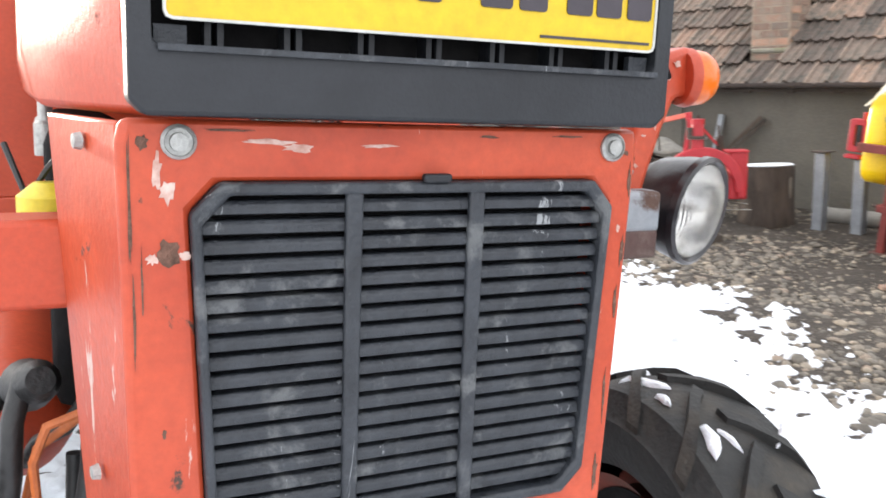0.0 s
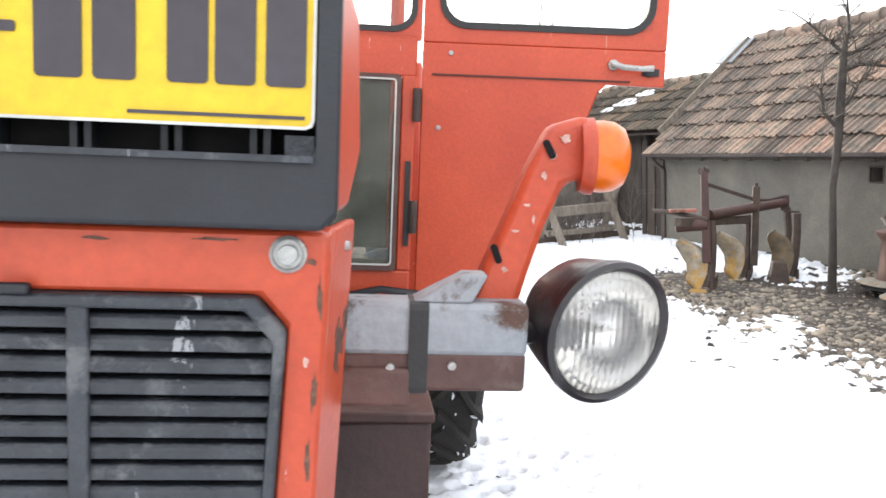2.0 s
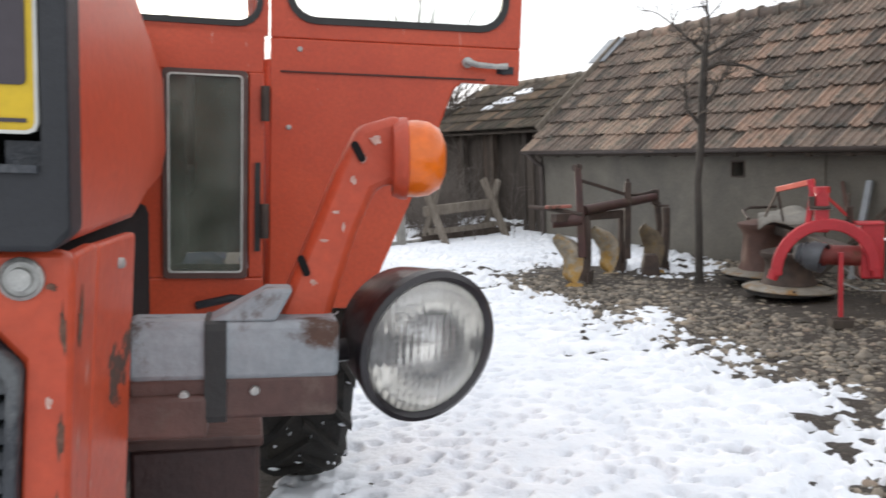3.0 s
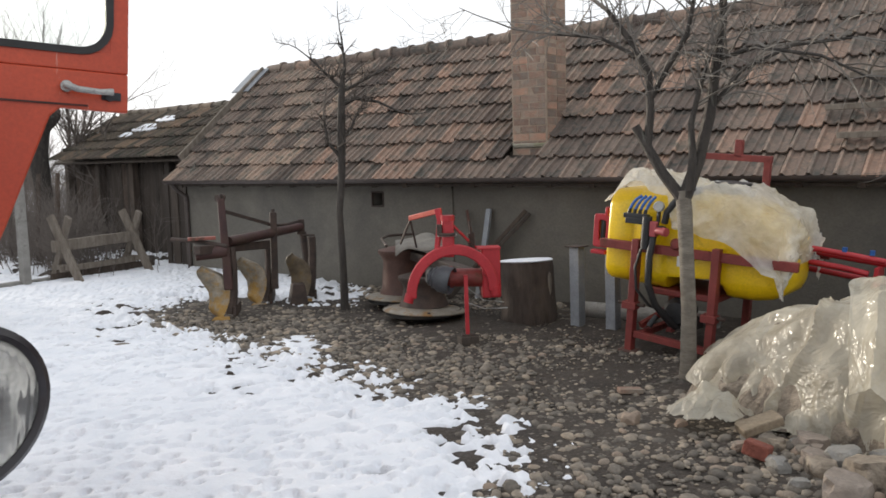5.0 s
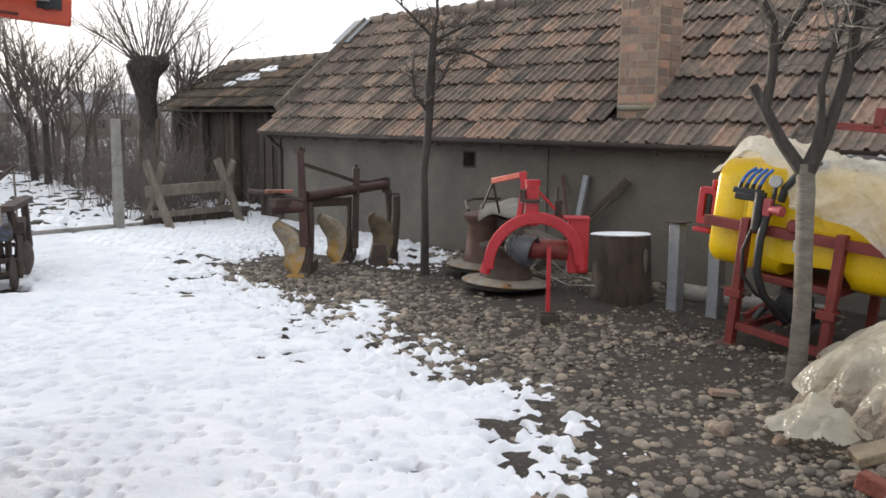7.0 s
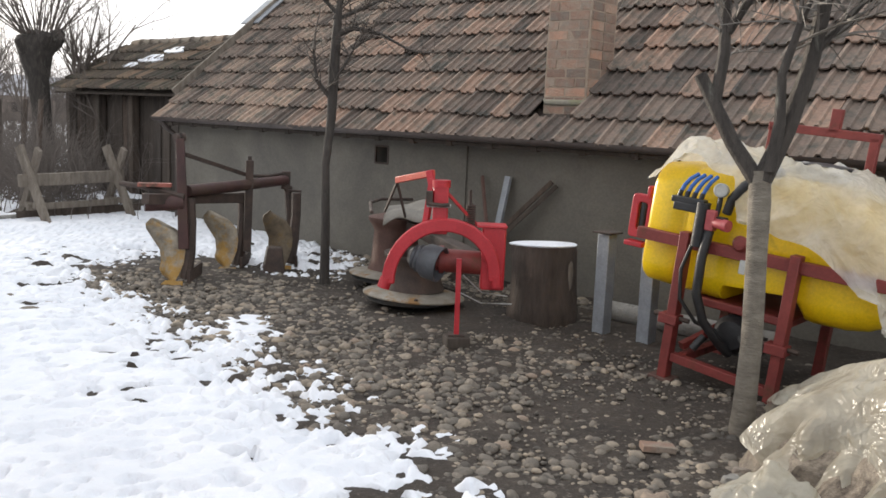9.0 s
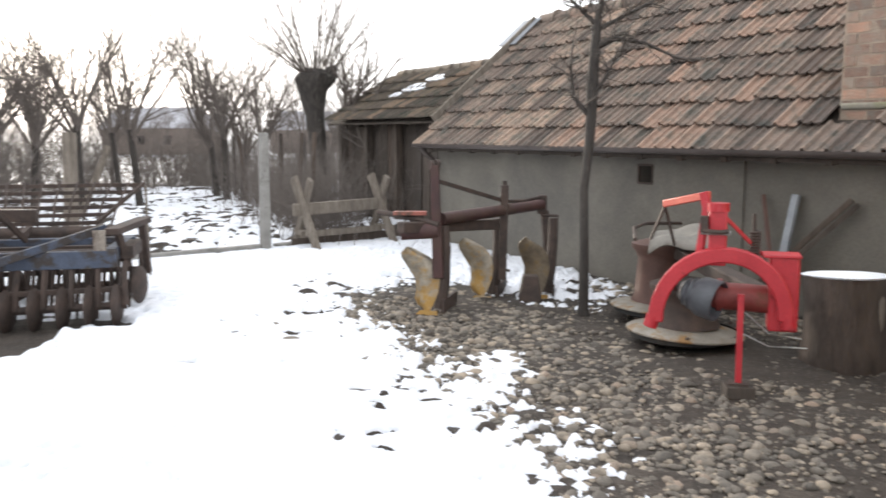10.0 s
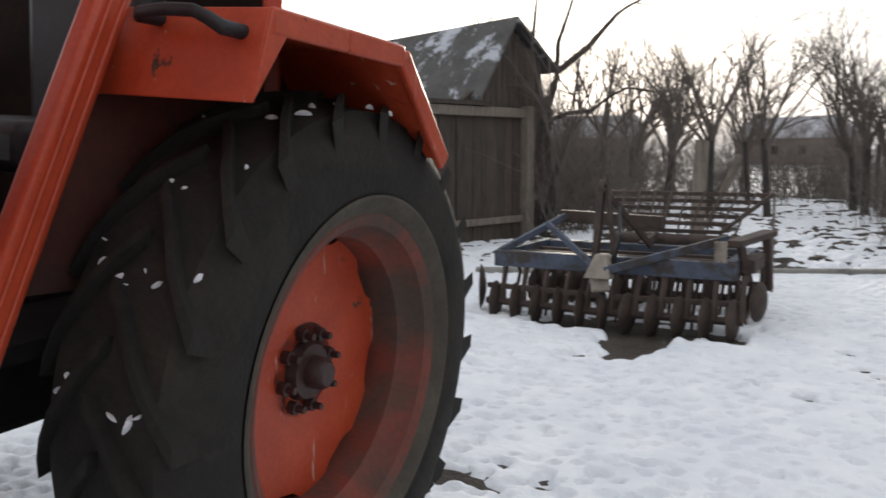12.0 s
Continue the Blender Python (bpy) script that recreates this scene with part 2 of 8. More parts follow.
TILE = surface("weathered_clay_tile", (0.165, 0.130, 0.108), (0.350, 0.256, 0.204), 6, rough=0.9, bump=0.4, bump_scale=50, patch=(0.125, 0.118, 0.100), patch_scale=6, patch_at=0.53, patch_soft=0.10, vary=0.8)
TILE_JOINED = surface("weathered_clay_tile_joined", (0.165, 0.130, 0.108), (0.350, 0.256, 0.204), 6, rough=0.9, bump=0.4, bump_scale=50, patch=(0.125, 0.118, 0.100), patch_scale=6, patch_at=0.53, patch_soft=0.10, island=0.8)
SHED_TILE = surface("mossy_dark_tile", (0.10, 0.085, 0.068), (0.22, 0.165, 0.125), 4, rough=0.9, bump=0.35, bump_scale=45, patch=(0.09, 0.09, 0.065), patch_scale=4, patch_at=0.55, patch_soft=0.1, vary=0.8)
BRICK = surface("old_red_brick", (0.23, 0.145, 0.108), (0.36, 0.235, 0.175), 9, rough=0.92, bump=0.5, bump_scale=60, patch=(0.32, 0.27, 0.22), patch_scale=7, patch_at=0.52, patch_soft=0.1, vary=0.5)
RED_BRICK = surface("broken_red_brick", (0.16, 0.05, 0.035), (0.28, 0.09, 0.06), 14, rough=0.92, bump=0.5, bump_scale=60)
MORTAR = surface("grey_lime_mortar", (0.27, 0.205, 0.155), (0.38, 0.31, 0.24), 9, rough=0.95, bump=0.5, bump_scale=70, patch=(0.20, 0.19, 0.08), patch_scale=3, patch_at=0.66)
FLASHING = surface("grey_mortar_flashing", (0.16, 0.15, 0.125), (0.26, 0.24, 0.19), 6, rough=0.95, patch=(0.22, 0.21, 0.10), patch_scale=5, patch_at=0.58, patch_soft=0.1)
GUTTER = surface("dull_brown_gutter_steel", (0.060, 0.048, 0.043), (0.115, 0.092, 0.082), 3, rough=0.5, metal=0.2)
DIRT = surface("wet_dark_dirt", (0.026, 0.020, 0.0155), (0.062, 0.048, 0.037), 2.2, rough=0.85, bump=0.9, bump_scale=32, patch=(0.14, 0.118, 0.094), patch_scale=38, patch_at=0.60, patch_soft=0.03)
RUBBLE = surface("pale_clay_rubble", (0.16, 0.13, 0.10), (0.38, 0.32, 0.25), 7, rough=0.95, bump=0.9, bump_scale=20, patch=(0.12, 0.095, 0.075), patch_scale=5, patch_at=0.55)
PINK_STONE = surface("pale_pinkish_masonry", (0.20, 0.165, 0.135), (0.34, 0.285, 0.24), 8, rough=0.92, bump=0.6, bump_scale=40, patch=(0.20, 0.18, 0.16), patch_scale=6, patch_at=0.58)
STONE = surface("river_cobble", (0.115, 0.100, 0.082), (0.28, 0.245, 0.20), 14, rough=0.75, bump=0.25, bump_scale=60, vary=0.7)
STONE_JOINED = surface("small_river_cobbles", (0.108, 0.094, 0.077), (0.27, 0.235, 0.192), 14, rough=0.78, bump=0.25, bump_scale=60, island=0.85)
BARK_PALE = surface("pale_smooth_bark", (0.115, 0.098, 0.078), (0.24, 0.215, 0.175), 7, rough=0.85, bump=0.5, bump_scale=40, stretch=(1, 1, 3.0))
BARK_DARK = surface("dark_cracked_bark", (0.030, 0.026, 0.023), (0.075, 0.064, 0.055), 9, rough=0.9, bump=0.7, bump_scale=45, stretch=(2, 2, 0.6), patch=(0.16, 0.155, 0.13), patch_scale=5, patch_at=0.63)
TWIG = surface("grey_brown_twig", (0.055, 0.045, 0.038), (0.11, 0.092, 0.078), 9, rough=0.85, bump=0.0)
# paler copy of the twig colour: sunlight on near twigs painted in
TWIG_NEAR = surface("sunlit_grey_twig", (0.10, 0.088, 0.076), (0.21, 0.19, 0.165), 9, rough=0.7, bump=0.0)
# lightened twig colour: distance haze and backlight put into it
TWIG_FAR = surface("haze_paled_twig", (0.11, 0.092, 0.080), (0.17, 0.145, 0.128), 3, rough=0.9, bump=0.0)
PLOUGH_RED = surface("rusty_maroon_plough_paint", (0.036, 0.016, 0.015), (0.075, 0.030, 0.026), 7, rough=0.6, patch=(0.085, 0.052, 0.038), patch_scale=6, patch_at=0.55, patch_soft=0.08, scratch=(0.3, 0.26, 0.24), scratch_at=0.69)
RUSTY = surface("dark_rusted_iron", (0.032, 0.024, 0.020), (0.080, 0.052, 0.040), 9, rough=0.75, bump=0.3)
MOULDBOARD = surface("rust_polished_steel", (0.19, 0.165, 0.13), (0.42, 0.37, 0.29), 12, rough=0.36, metal=0.35, bump=0.25, patch=(0.44, 0.26, 0.07), patch_scale=13, patch_at=0.56, patch_soft=0.10, patch_rough=0.5, low_patch=(0.10, 0.36, 0.14, -0.04))
DULL_BOARD = surface("dull_rusted_board", (0.12, 0.095, 0.065), (0.27, 0.215, 0.15), 9, rough=0.5, metal=0.2, bump=0.3, patch=(0.26, 0.17, 0.06), patch_scale=9, patch_at=0.6, patch_soft=0.1)
MOWER_RED = surface("bright_red_machine_paint", (0.36, 0.014, 0.022), (0.50, 0.030, 0.040), 6, rough=0.38, bump=0.06, patch=(0.20, 0.02, 0.02), patch_scale=5, patch_at=0.66)
MOWER_ORANGE = surface("faded_orange_arm_paint", (0.42, 0.055, 0.035), (0.54, 0.095, 0.055), 6, rough=0.5)
DISC = surface("dirty_steel_disc", (0.20, 0.175, 0.14), (0.36, 0.33, 0.28), 5, rough=0.5, metal=0.3, patch=(0.36, 0.21, 0.09), patch_scale=4, patch_at=0.57)
DRUM = surface("rusty_brown_drum", (0.075, 0.040, 0.032), (0.14, 0.075, 0.058), 6, rough=0.7)
CANVAS = surface("dirty_grey_canvas", (0.12, 0.11, 0.095), (0.22, 0.205, 0.18), 6, rough=0.9)
BELLOWS = surface("grey_black_rubber_bellows", (0.035, 0.037, 0.042), (0.085, 0.09, 0.10), 9, rough=0.5)
LOG_BARK = surface("damp_dark_log_bark", (0.040, 0.030, 0.024), (0.095, 0.072, 0.058), 6, rough=0.95, bump=0.9, bump_scale=26, stretch=(2, 2, 0.5), patch=(0.16, 0.12, 0.09), patch_scale=4, patch_at=0.66)
GALV = surface("galvanised_grey_steel", (0.24, 0.255, 0.275), (0.34, 0.36, 0.385), 7, rough=0.5, metal=0.4)
OLD_WOOD = surface("grey_weathered_wood", (0.12, 0.098, 0.078), (0.25, 0.215, 0.175), 6, rough=0.9, bump=0.5, bump_scale=40, stretch=(3, 3, 0.7))
DARK_WOOD = surface("dark_weathered_boards", (0.045, 0.035, 0.028), (0.10, 0.08, 0.065), 5, rough=0.9, bump=0.5, bump_scale=35, stretch=(3, 3, 0.5), vary=0.4)
CONCRETE = surface("grey_weathered_concrete", (0.20, 0.19, 0.175), (0.32, 0.31, 0.285), 6, rough=0.9, bump=0.4, bump_scale=60, patch=(0.14, 0.13, 0.11), patch_scale=4, patch_at=0.6)
TANK_YELLOW = surface("glossy_yellow_polyethylene", (0.72, 0.46, 0.004), (0.82, 0.56, 0.008), 1.8, rough=0.30, bump=0.04, bump_scale=70, patch=(0.50, 0.33, 0.02), patch_scale=3, patch_at=0.66)
FRAME_RED = surface("dusty_dark_red_frame_paint", (0.16, 0.026, 0.022), (0.24, 0.042, 0.034), 6, rough=0.55, patch=(0.15, 0.06, 0.035), patch_scale=5, patch_at=0.62)
BLACK_PART = surface("black_moulded_plastic", (0.010, 0.010, 0.011), (0.026, 0.026, 0.028), 15, rough=0.4)
PINK_CAP = surface("faded_pink_cap", (0.30, 0.04, 0.05), (0.42, 0.09, 0.09), 15, rough=0.5)
BLUE_STEEL = surface("faded_blue_harrow_paint", (0.034, 0.046, 0.074), (0.065, 0.082, 0.120), 7, rough=0.6, patch=(0.055, 0.045, 0.04), patch_scale=5, patch_at=0.53)
SLAB = surface("tan_sandstone_slab", (0.20, 0.155, 0.105), (0.33, 0.265, 0.19), 9, rough=0.9, bump=0.4, patch=(0.20, 0.16, 0.12), patch_scale=7, patch_at=0.6)
PALE_PANEL = surface("pale_weathered_panel", (0.20, 0.17, 0.14), (0.33, 0.29, 0.24), 9, rough=0.75, patch=(0.12, 0.09, 0.07), patch_scale=5, patch_at=0.58)
FAR_WALL = surface("far_plaster", (0.16, 0.125, 0.105), (0.24, 0.19, 0.165), 0.6, rough=0.95, bump=0)
FAR_ROOF = surface("far_snowy_roof", (0.14, 0.12, 0.115), (0.55, 0.56, 0.6), 0.5, rough=0.9, bump=0)
SNOWY_ROOF = surface("dark_roof_with_old_snow", (0.060, 0.058, 0.056), (0.11, 0.105, 0.10), 3, rough=0.9, patch=(0.55, 0.57, 0.62), patch_scale=1.7, patch_at=0.56, patch_soft=0.03)


def plastic_film(name, tint, clear):
    """Milky polythene: part see-through, part diffusing, with a gloss."""
    m = bpy.data.materials.new(name)
    m.use_nodes = True
    nt = m.node_tree
    b = nt.nodes["Principled BSDF"]
    out = nt.nodes["Material Output"]
    tc = nt.nodes.new("ShaderNodeTexCoord")
    n = noise_node(nt, tc.outputs["Object"], 5.0, 6.0)
    nt.links.new(ramp_node(nt, [(0.35, tuple(0.75 * c for c in tint)), (0.7, tint)], n), b.inputs["Base Color"])
    b.inputs["Roughness"].default_value = 0.24
    b.inputs["Specular IOR Level"].default_value = 0.55
    trans = nt.nodes.new("ShaderNodeBsdfTranslucent")
    trans.inputs["Color"].default_value = (*tint, 1)
    clearb = nt.nodes.new("ShaderNodeBsdfTransparent")
    clearb.inputs["Color"].default_value = (0.93, 0.92, 0.88, 1)
    m1 = nt.nodes.new("ShaderNodeMixShader")
    m1.inputs[0].default_value = 0.35
    nt.links.new(b.outputs[0], m1.inputs[1])
    nt.links.new(trans.outputs[0], m1.inputs[2])
    m2 = nt.nodes.new("ShaderNodeMixShader")
    f = ramp_node(nt, [(0.34, (clear * 0.25,) * 3), (0.70, (min(0.9, clear * 1.6),) * 3)], noise_node(nt, tc.outputs["Object"], 2.3, 5.0))
    nt.links.new(f, m2.inputs[0])
    nt.links.new(m1.outputs[0], m2.inputs[1])
    nt.links.new(clearb.outputs[0], m2.inputs[2])
    nt.links.new(m2.outputs[0], out.inputs["Surface"])
    # crumpled facets at two sizes
    warp = nt.nodes.new("ShaderNodeVectorMath")
    warp.operation = 'MULTIPLY_ADD'
    wob = nt.nodes.new("ShaderNodeTexNoise")
    wob.inputs["Scale"].default_value = 3.0
    nt.links.new(tc.outputs["Object"], wob.inputs["Vector"])
    nt.links.new(wob.outputs["Color"], warp.inputs[0])
    warp.inputs[1].default_value = (0.35, 0.35, 0.35)
    nt.links.new(tc.outputs["Object"], warp.inputs[2])
    last = None
    for size, depth in ((7.0, 0.018), (17.0, 0.011), (40.0, 0.005)):
        vor = nt.nodes.new("ShaderNodeTexVoronoi")
        vor.inputs["Scale"].default_value = size
        nt.links.new(warp.outputs[0], vor.inputs["Vector"])
        bn = nt.nodes.new("ShaderNodeBump")
        bn.inputs["Strength"].default_value = 0.85
        bn.inputs["Distance"].default_value = depth
        nt.links.new(vor.outputs["Distance"], bn.inputs["Height"])
        if last:
            nt.links.new(last, bn.inputs["Normal"])
        last = bn.outputs["Normal"]
    nt.links.new(last, trans.inputs["Normal"])
    nt.links.new(bn.outputs["Normal"], b.inputs["Normal"])
    return m


FILM = plastic_film("milky_polythene_sheet", (0.70, 0.655, 0.545), 0.36)
FILM_THIN = plastic_film("thin_cream_polythene", (0.85, 0.835, 0.785), 0.40)


def snow_material():
    """Old thawing snow: grainy, full of small pits and trodden dents, a little grey."""
    m = bpy.data.materials.new("pitted_old_snow")
    m.use_nodes = True
    nt = m.node_tree
    b = nt.nodes["Principled BSDF"]
    v = nt.nodes.new("ShaderNodeTexCoord").outputs["Object"]
    base = ramp_node(nt, [(0.3, (0.72, 0.75, 0.80)), (0.7, (0.86, 0.87, 0.90))], noise_node(nt, v, 3.0, 7.0))
    dirty = ramp_node(nt, [(0.62, (0, 0, 0)), (0.74, (0.55, 0.55, 0.55))], noise_node(nt, v, 17.0, 6.0, 0.7))
    nt.links.new(mix_node(nt, dirty, base, (0.52, 0.52, 0.53)), b.inputs["Base Color"])
    b.inputs["Roughness"].default_value = 0.7
    b.inputs["Specular IOR Level"].default_value = 0.25
    last = None
    for scale, lo, hi, depth in ((16.0, 0.36, 0.70, 0.005), (38.0, 0.35, 0.68, 0.0025)):
        pit = ramp_node(nt, [(lo, (1, 1, 1)), (hi, (0, 0, 0))], noise_node(nt, v, scale, 3.0, 0.5))
        bn = nt.nodes.new("ShaderNodeBump")
        bn.inputs["Strength"].default_value = 0.7
        bn.inputs["Distance"].default_value = depth
        nt.links.new(pit, bn.inputs["Height"])
        if last:
            nt.links.new(last, bn.inputs["Normal"])
        last = bn.outputs["Normal"]
    nt.links.new(last, b.inputs["Normal"])
    return m


SNOW_FIELD = snow_material()


def ground_material():
    """Far yard and field: old snow with dark wet patches."""
    m = bpy.data.materials.new("snowy_field_ground")
    m.use_nodes = True
    nt = m.node_tree
    b = nt.nodes["Principled BSDF"]
    tc = nt.nodes.new("ShaderNodeTexCoord")
    v = tc.outputs["Object"]
    n = noise_node(nt, v, 2.2, 8.0, 0.66, 0.3)
    snow = ramp_node(nt, [(0.3, (0.72, 0.75, 0.80)), (0.7, (0.86, 0.88, 0.92))], noise_node(nt, v, 3.0))
    dirt = ramp_node(nt, [(0.3, (0.05, 0.04, 0.033)), (0.7, (0.11, 0.09, 0.07))], noise_node(nt, v, 12.0))
    mask = ramp_node(nt, [(0.46, (0, 0, 0)), (0.51, (1, 1, 1))], n)
    nt.links.new(mix_node(nt, mask, dirt, snow), b.inputs["Base Color"])
    b.inputs["Roughness"].default_value = 0.8
    bn = nt.nodes.new("ShaderNodeBump")
    bn.inputs["Strength"].default_value = 0.6
    bn.inputs["Distance"].default_value = 0.05
    nt.links.new(n, bn.inputs["Height"])
    nt.links.new(bn.outputs["Normal"], b.inputs["Normal"])
    return m


GROUND_FAR = ground_material()


# ---- mesh tools ----
class Form:
    """Vertices and faces gathered for one mesh."""
    def __init__(self):
        self.v, self.f = [], []

    def add(self, verts, faces):
        k = len(self.v)
        self.v += [tuple(p) for p in verts]
        self.f += [tuple(i + k for i in face) for face in faces]
        return self

    def box(self, c, s, rot=None):
        m = Matrix.Translation(c) @ (rot.to_4x4() if rot else Matrix.Identity(4))
        hx, hy, hz = (a / 2 for a in s)
        vs = [m @ Vector((x, y, z)) for x in (-hx, hx) for y in (-hy, hy) for z in (-hz, hz)]
        return self.add(vs, [(0, 1, 3, 2), (4, 6, 7, 5), (0, 4, 5, 1), (2, 3, 7, 6), (0, 2, 6, 4), (1, 5, 7, 3)])

    def beam(self, a, b, w, h, up=(0, 0, 1)):
        """A square bar from a to b."""
        a, b = Vector(a), Vector(b)
        d = (b - a).normalized()
        side = d.cross(Vector(up))
        side = side.normalized() if side.length > 1e-4 else d.orthogonal().normalized()
        top = side.cross(d).normalized()
        vs = [p + side * sx * w / 2 + top * sz * h / 2 for p in (a, b) for sx, sz in ((-1, -1), (1, -1), (1, 1), (-1, 1))]
        return self.add(vs, [(3, 2, 1, 0), (4, 5, 6, 7), (0, 1, 5, 4), (1, 2, 6, 5), (2, 3, 7, 6), (3, 0, 4, 7)])

    def tube(self, pts, rad, seg=8, cap=True):
        pts = [Vector(p) for p in pts]
        n = len(pts)
        rads = rad if isinstance(rad, (list, tuple)) else [rad] * n
        d0 = (pts[1] - pts[0]).normalized()
        side = d0.orthogonal().normalized()
        vs = []
        for i, p in enumerate(pts):
            d = (pts[min(i + 1, n - 1)] - pts[max(i - 1, 0)]).normalized()
            side = (side - d * side.dot(d))
            side = side.normalized() if side.length > 1e-5 else d.orthogonal().normalized()
            up = d.cross(side)
            for k in range(seg):
                a = 2 * math.pi * k / seg
                vs.append(p + (side * math.cos(a) + up * math.sin(a)) * rads[i])
        fs = [(i * seg + k, i * seg + (k + 1) % seg, (i + 1) * seg + (k + 1) % seg, (i + 1) * seg + k) for i in range(n - 1) for k in range(seg)]
        if cap:
            fs += [tuple(range(seg - 1, -1, -1)), tuple((n - 1) * seg + k for k in range(seg))]
        return self.add(vs, fs)

    def lathe(self, prof, m=None, seg=32, wob=0.0, rng=None):
        """Revolve (radius, height) pairs about z of the pose m."""
        m = m or Matrix.Identity(4)
        vs, fs, rows = [], [], []
        for r, h in prof:
            row = []
            if r < 1e-5:
                row = [len(vs)] * seg
                vs.append(m @ Vector((0, 0, h)))
            else:
                for k in range(seg):
                    a = 2 * math.pi * k / seg
                    rr = r * (1 + (wob * math.sin(3 * a + h * 9) + wob * 0.6 * math.sin(7 * a + 1.3) if wob else 0))
                    row.append(len(vs))
                    vs.append(m @ Vector((rr * math.cos(a), rr * math.sin(a), h)))
            rows.append(row)
        for a, b in zip(rows, rows[1:]):
            for k in range(seg):
                q = (a[k], a[(k + 1) % seg], b[(k + 1) % seg], b[k])
                q = tuple(dict.fromkeys(q))
                if len(q) > 2:
                    fs.append(q)
        return self.add(vs, fs)

    def prism(self, poly, depth, m=None):
        """Extrude a polygon of (x, y) by depth along z of the pose m."""
        m = m or Matrix.Identity(4)
        n = len(poly)
        vs = [m @ Vector((x, y, z)) for z in (0, depth) for x, y in poly]
        fs = [tuple(range(n - 1, -1, -1)), tuple(range(n, 2 * n))] + [(k, (k + 1) % n, n + (k + 1) % n, n + k) for k in range(n)]
        return self.add(vs, fs)

    def ring(self, outer, inner, depth, m=None):
        """A frame between two polygons with equally many corners."""
        m = m or Matrix.Identity(4)
        n = len(outer)
        vs = [m @ Vector((x, y, z)) for z in (0, depth) for loop in (outer, inner) for x, y in loop]
        fs = []
        for k in range(n):
            j = (k + 1) % n
            fs += [(k, n + k, n + j, j), (2 * n + k, 2 * n + j, 3 * n + j, 3 * n + k), (k, j, 2 * n + j, 2 * n + k), (n + k, 3 * n + k, 3 * n + j, n + j)]
        return self.add(vs, fs)

    def mesh(self, name, smooth=None):
        me = bpy.data.meshes.new(name)
        me.from_pydata(self.v, [], self.f)
        me.validate()
        bm = bmesh.new()
        bm.from_mesh(me)
        bmesh.ops.recalc_face_normals(bm, faces=bm.faces)
        bm.to_mesh(me)
        bm.free()
        if smooth:
            me.shade_smooth()
            me.set_sharp_from_angle(angle=radians(smooth))
        return me


def thing(name, label, category, m=None, group="", kind=""):
    ob = new(name)
    ob.empty_display_size = 0.1
    ob.matrix_basis = m or Matrix.Identity(4)
    return tagged(ob, label, category, group, kind)


def part(name, form, material, parent, label="", smooth=40, bev=0.0, m=None):
    ob = new(name, form.mesh(name, smooth) if isinstance(form, Form) else form)
    if not ob.data.materials:
        ob.data.materials.append(material)
    ob.parent = parent
    if m is not None:
        ob.matrix_basis = m
    if bev:
        mod = ob.modifiers.new("bevel", 'BEVEL')
        mod.width, mod.segments, mod.limit_method, mod.angle_limit = bev, 2, 'ANGLE', radians(40)
        mod.harden_normals = False
    if label:
        tagged(ob, label)
    return ob


def solo(name, form, material, label, category, m=None, group="", kind="", smooth=40, bev=0.0):
    ob = part(name, form, material, None, "", smooth, bev, m)
    return tagged(ob, label, category, group, kind)


def rounded(w, h, r, n=5, cx=0.0, cy=0.0):
    """A rectangle with rounded corners, as points."""
    pts = []
    for sx, sy, a0 in ((1, 1, 0), (-1, 1, 90), (-1, -1, 180), (1, -1, 270)):
        for k in range(n + 1):
            a = radians(a0 + 90 * k / n)
            pts.append((cx + sx * (w / 2 - r) + r * math.cos(a), cy + sy * (h / 2 - r) + r * math.sin(a)))
    return pts


# y of a polygon's plane points up (world z), its depth along world y
UPRIGHT = Matrix(((1, 0, 0, 0), (0, 0, 1, 0), (0, 1, 0, 0), (0, 0, 0, 1)))
SIDEWAYS = Matrix(((0, 0, 1, 0), (1, 0, 0, 0), (0, 1, 0, 0), (0, 0, 0, 1)))


def aim(at, d):
    """A pose at a place with z along d."""
    return Matrix.Translation(at) @ Vector(d).to_track_quat('Z', 'Y').to_matrix().to_4x4()


# ---- ground, snow ----
def lattice(ix, iy, seed):
    h = (ix.astype(np.int64) * 374761393 + iy.astype(np.int64) * 668265263 + seed * 1442695041) & 0x7fffffff
    h = ((h ^ (h >> 13)) * 1274126177) & 0x7fffffff
    return ((h ^ (h >> 16)) & 0xffff) / 65535.0


def field(x, y, scale, seed=1):
    """Smooth value noise in -1..1."""
    x, y = x * scale, y * scale
    ix, iy = np.floor(x), np.floor(y)
    fx, fy = x - ix, y - iy
    fx, fy = fx * fx * (3 - 2 * fx), fy * fy * (3 - 2 * fy)
    a, b = lattice(ix, iy, seed), lattice(ix + 1, iy, seed)
    c, d = lattice(ix, iy + 1, seed), lattice(ix + 1, iy + 1, seed)
    return ((a * (1 - fx) + b * fx) * (1 - fy) + (c * (1 - fx) + d * fx) * fy) * 2 - 1


BARE = [(2.7, -6.0), (2.6, 1.0), (2.45, 2.6), (2.14, 3.6), (2.22, 3.95), (2.42, 4.3), (2.46, 4.65), (2.46, 5.2), (2.06, 6.0), (1.96, 6.4), (1.84, 6.8), (1.45, 7.4), (1.29, 7.85), (0.95, 8.55), (0.67, 8.85),
        (0.62, 9.4), (0.72, 10.1), (0.9, 10.45), (1.65, 10.3), (2.08, 9.6), (2.45, 9.42), (2.72, 9.75), (2.9, 11.5), (14.0, 3.0), (14.0, -6.0)]


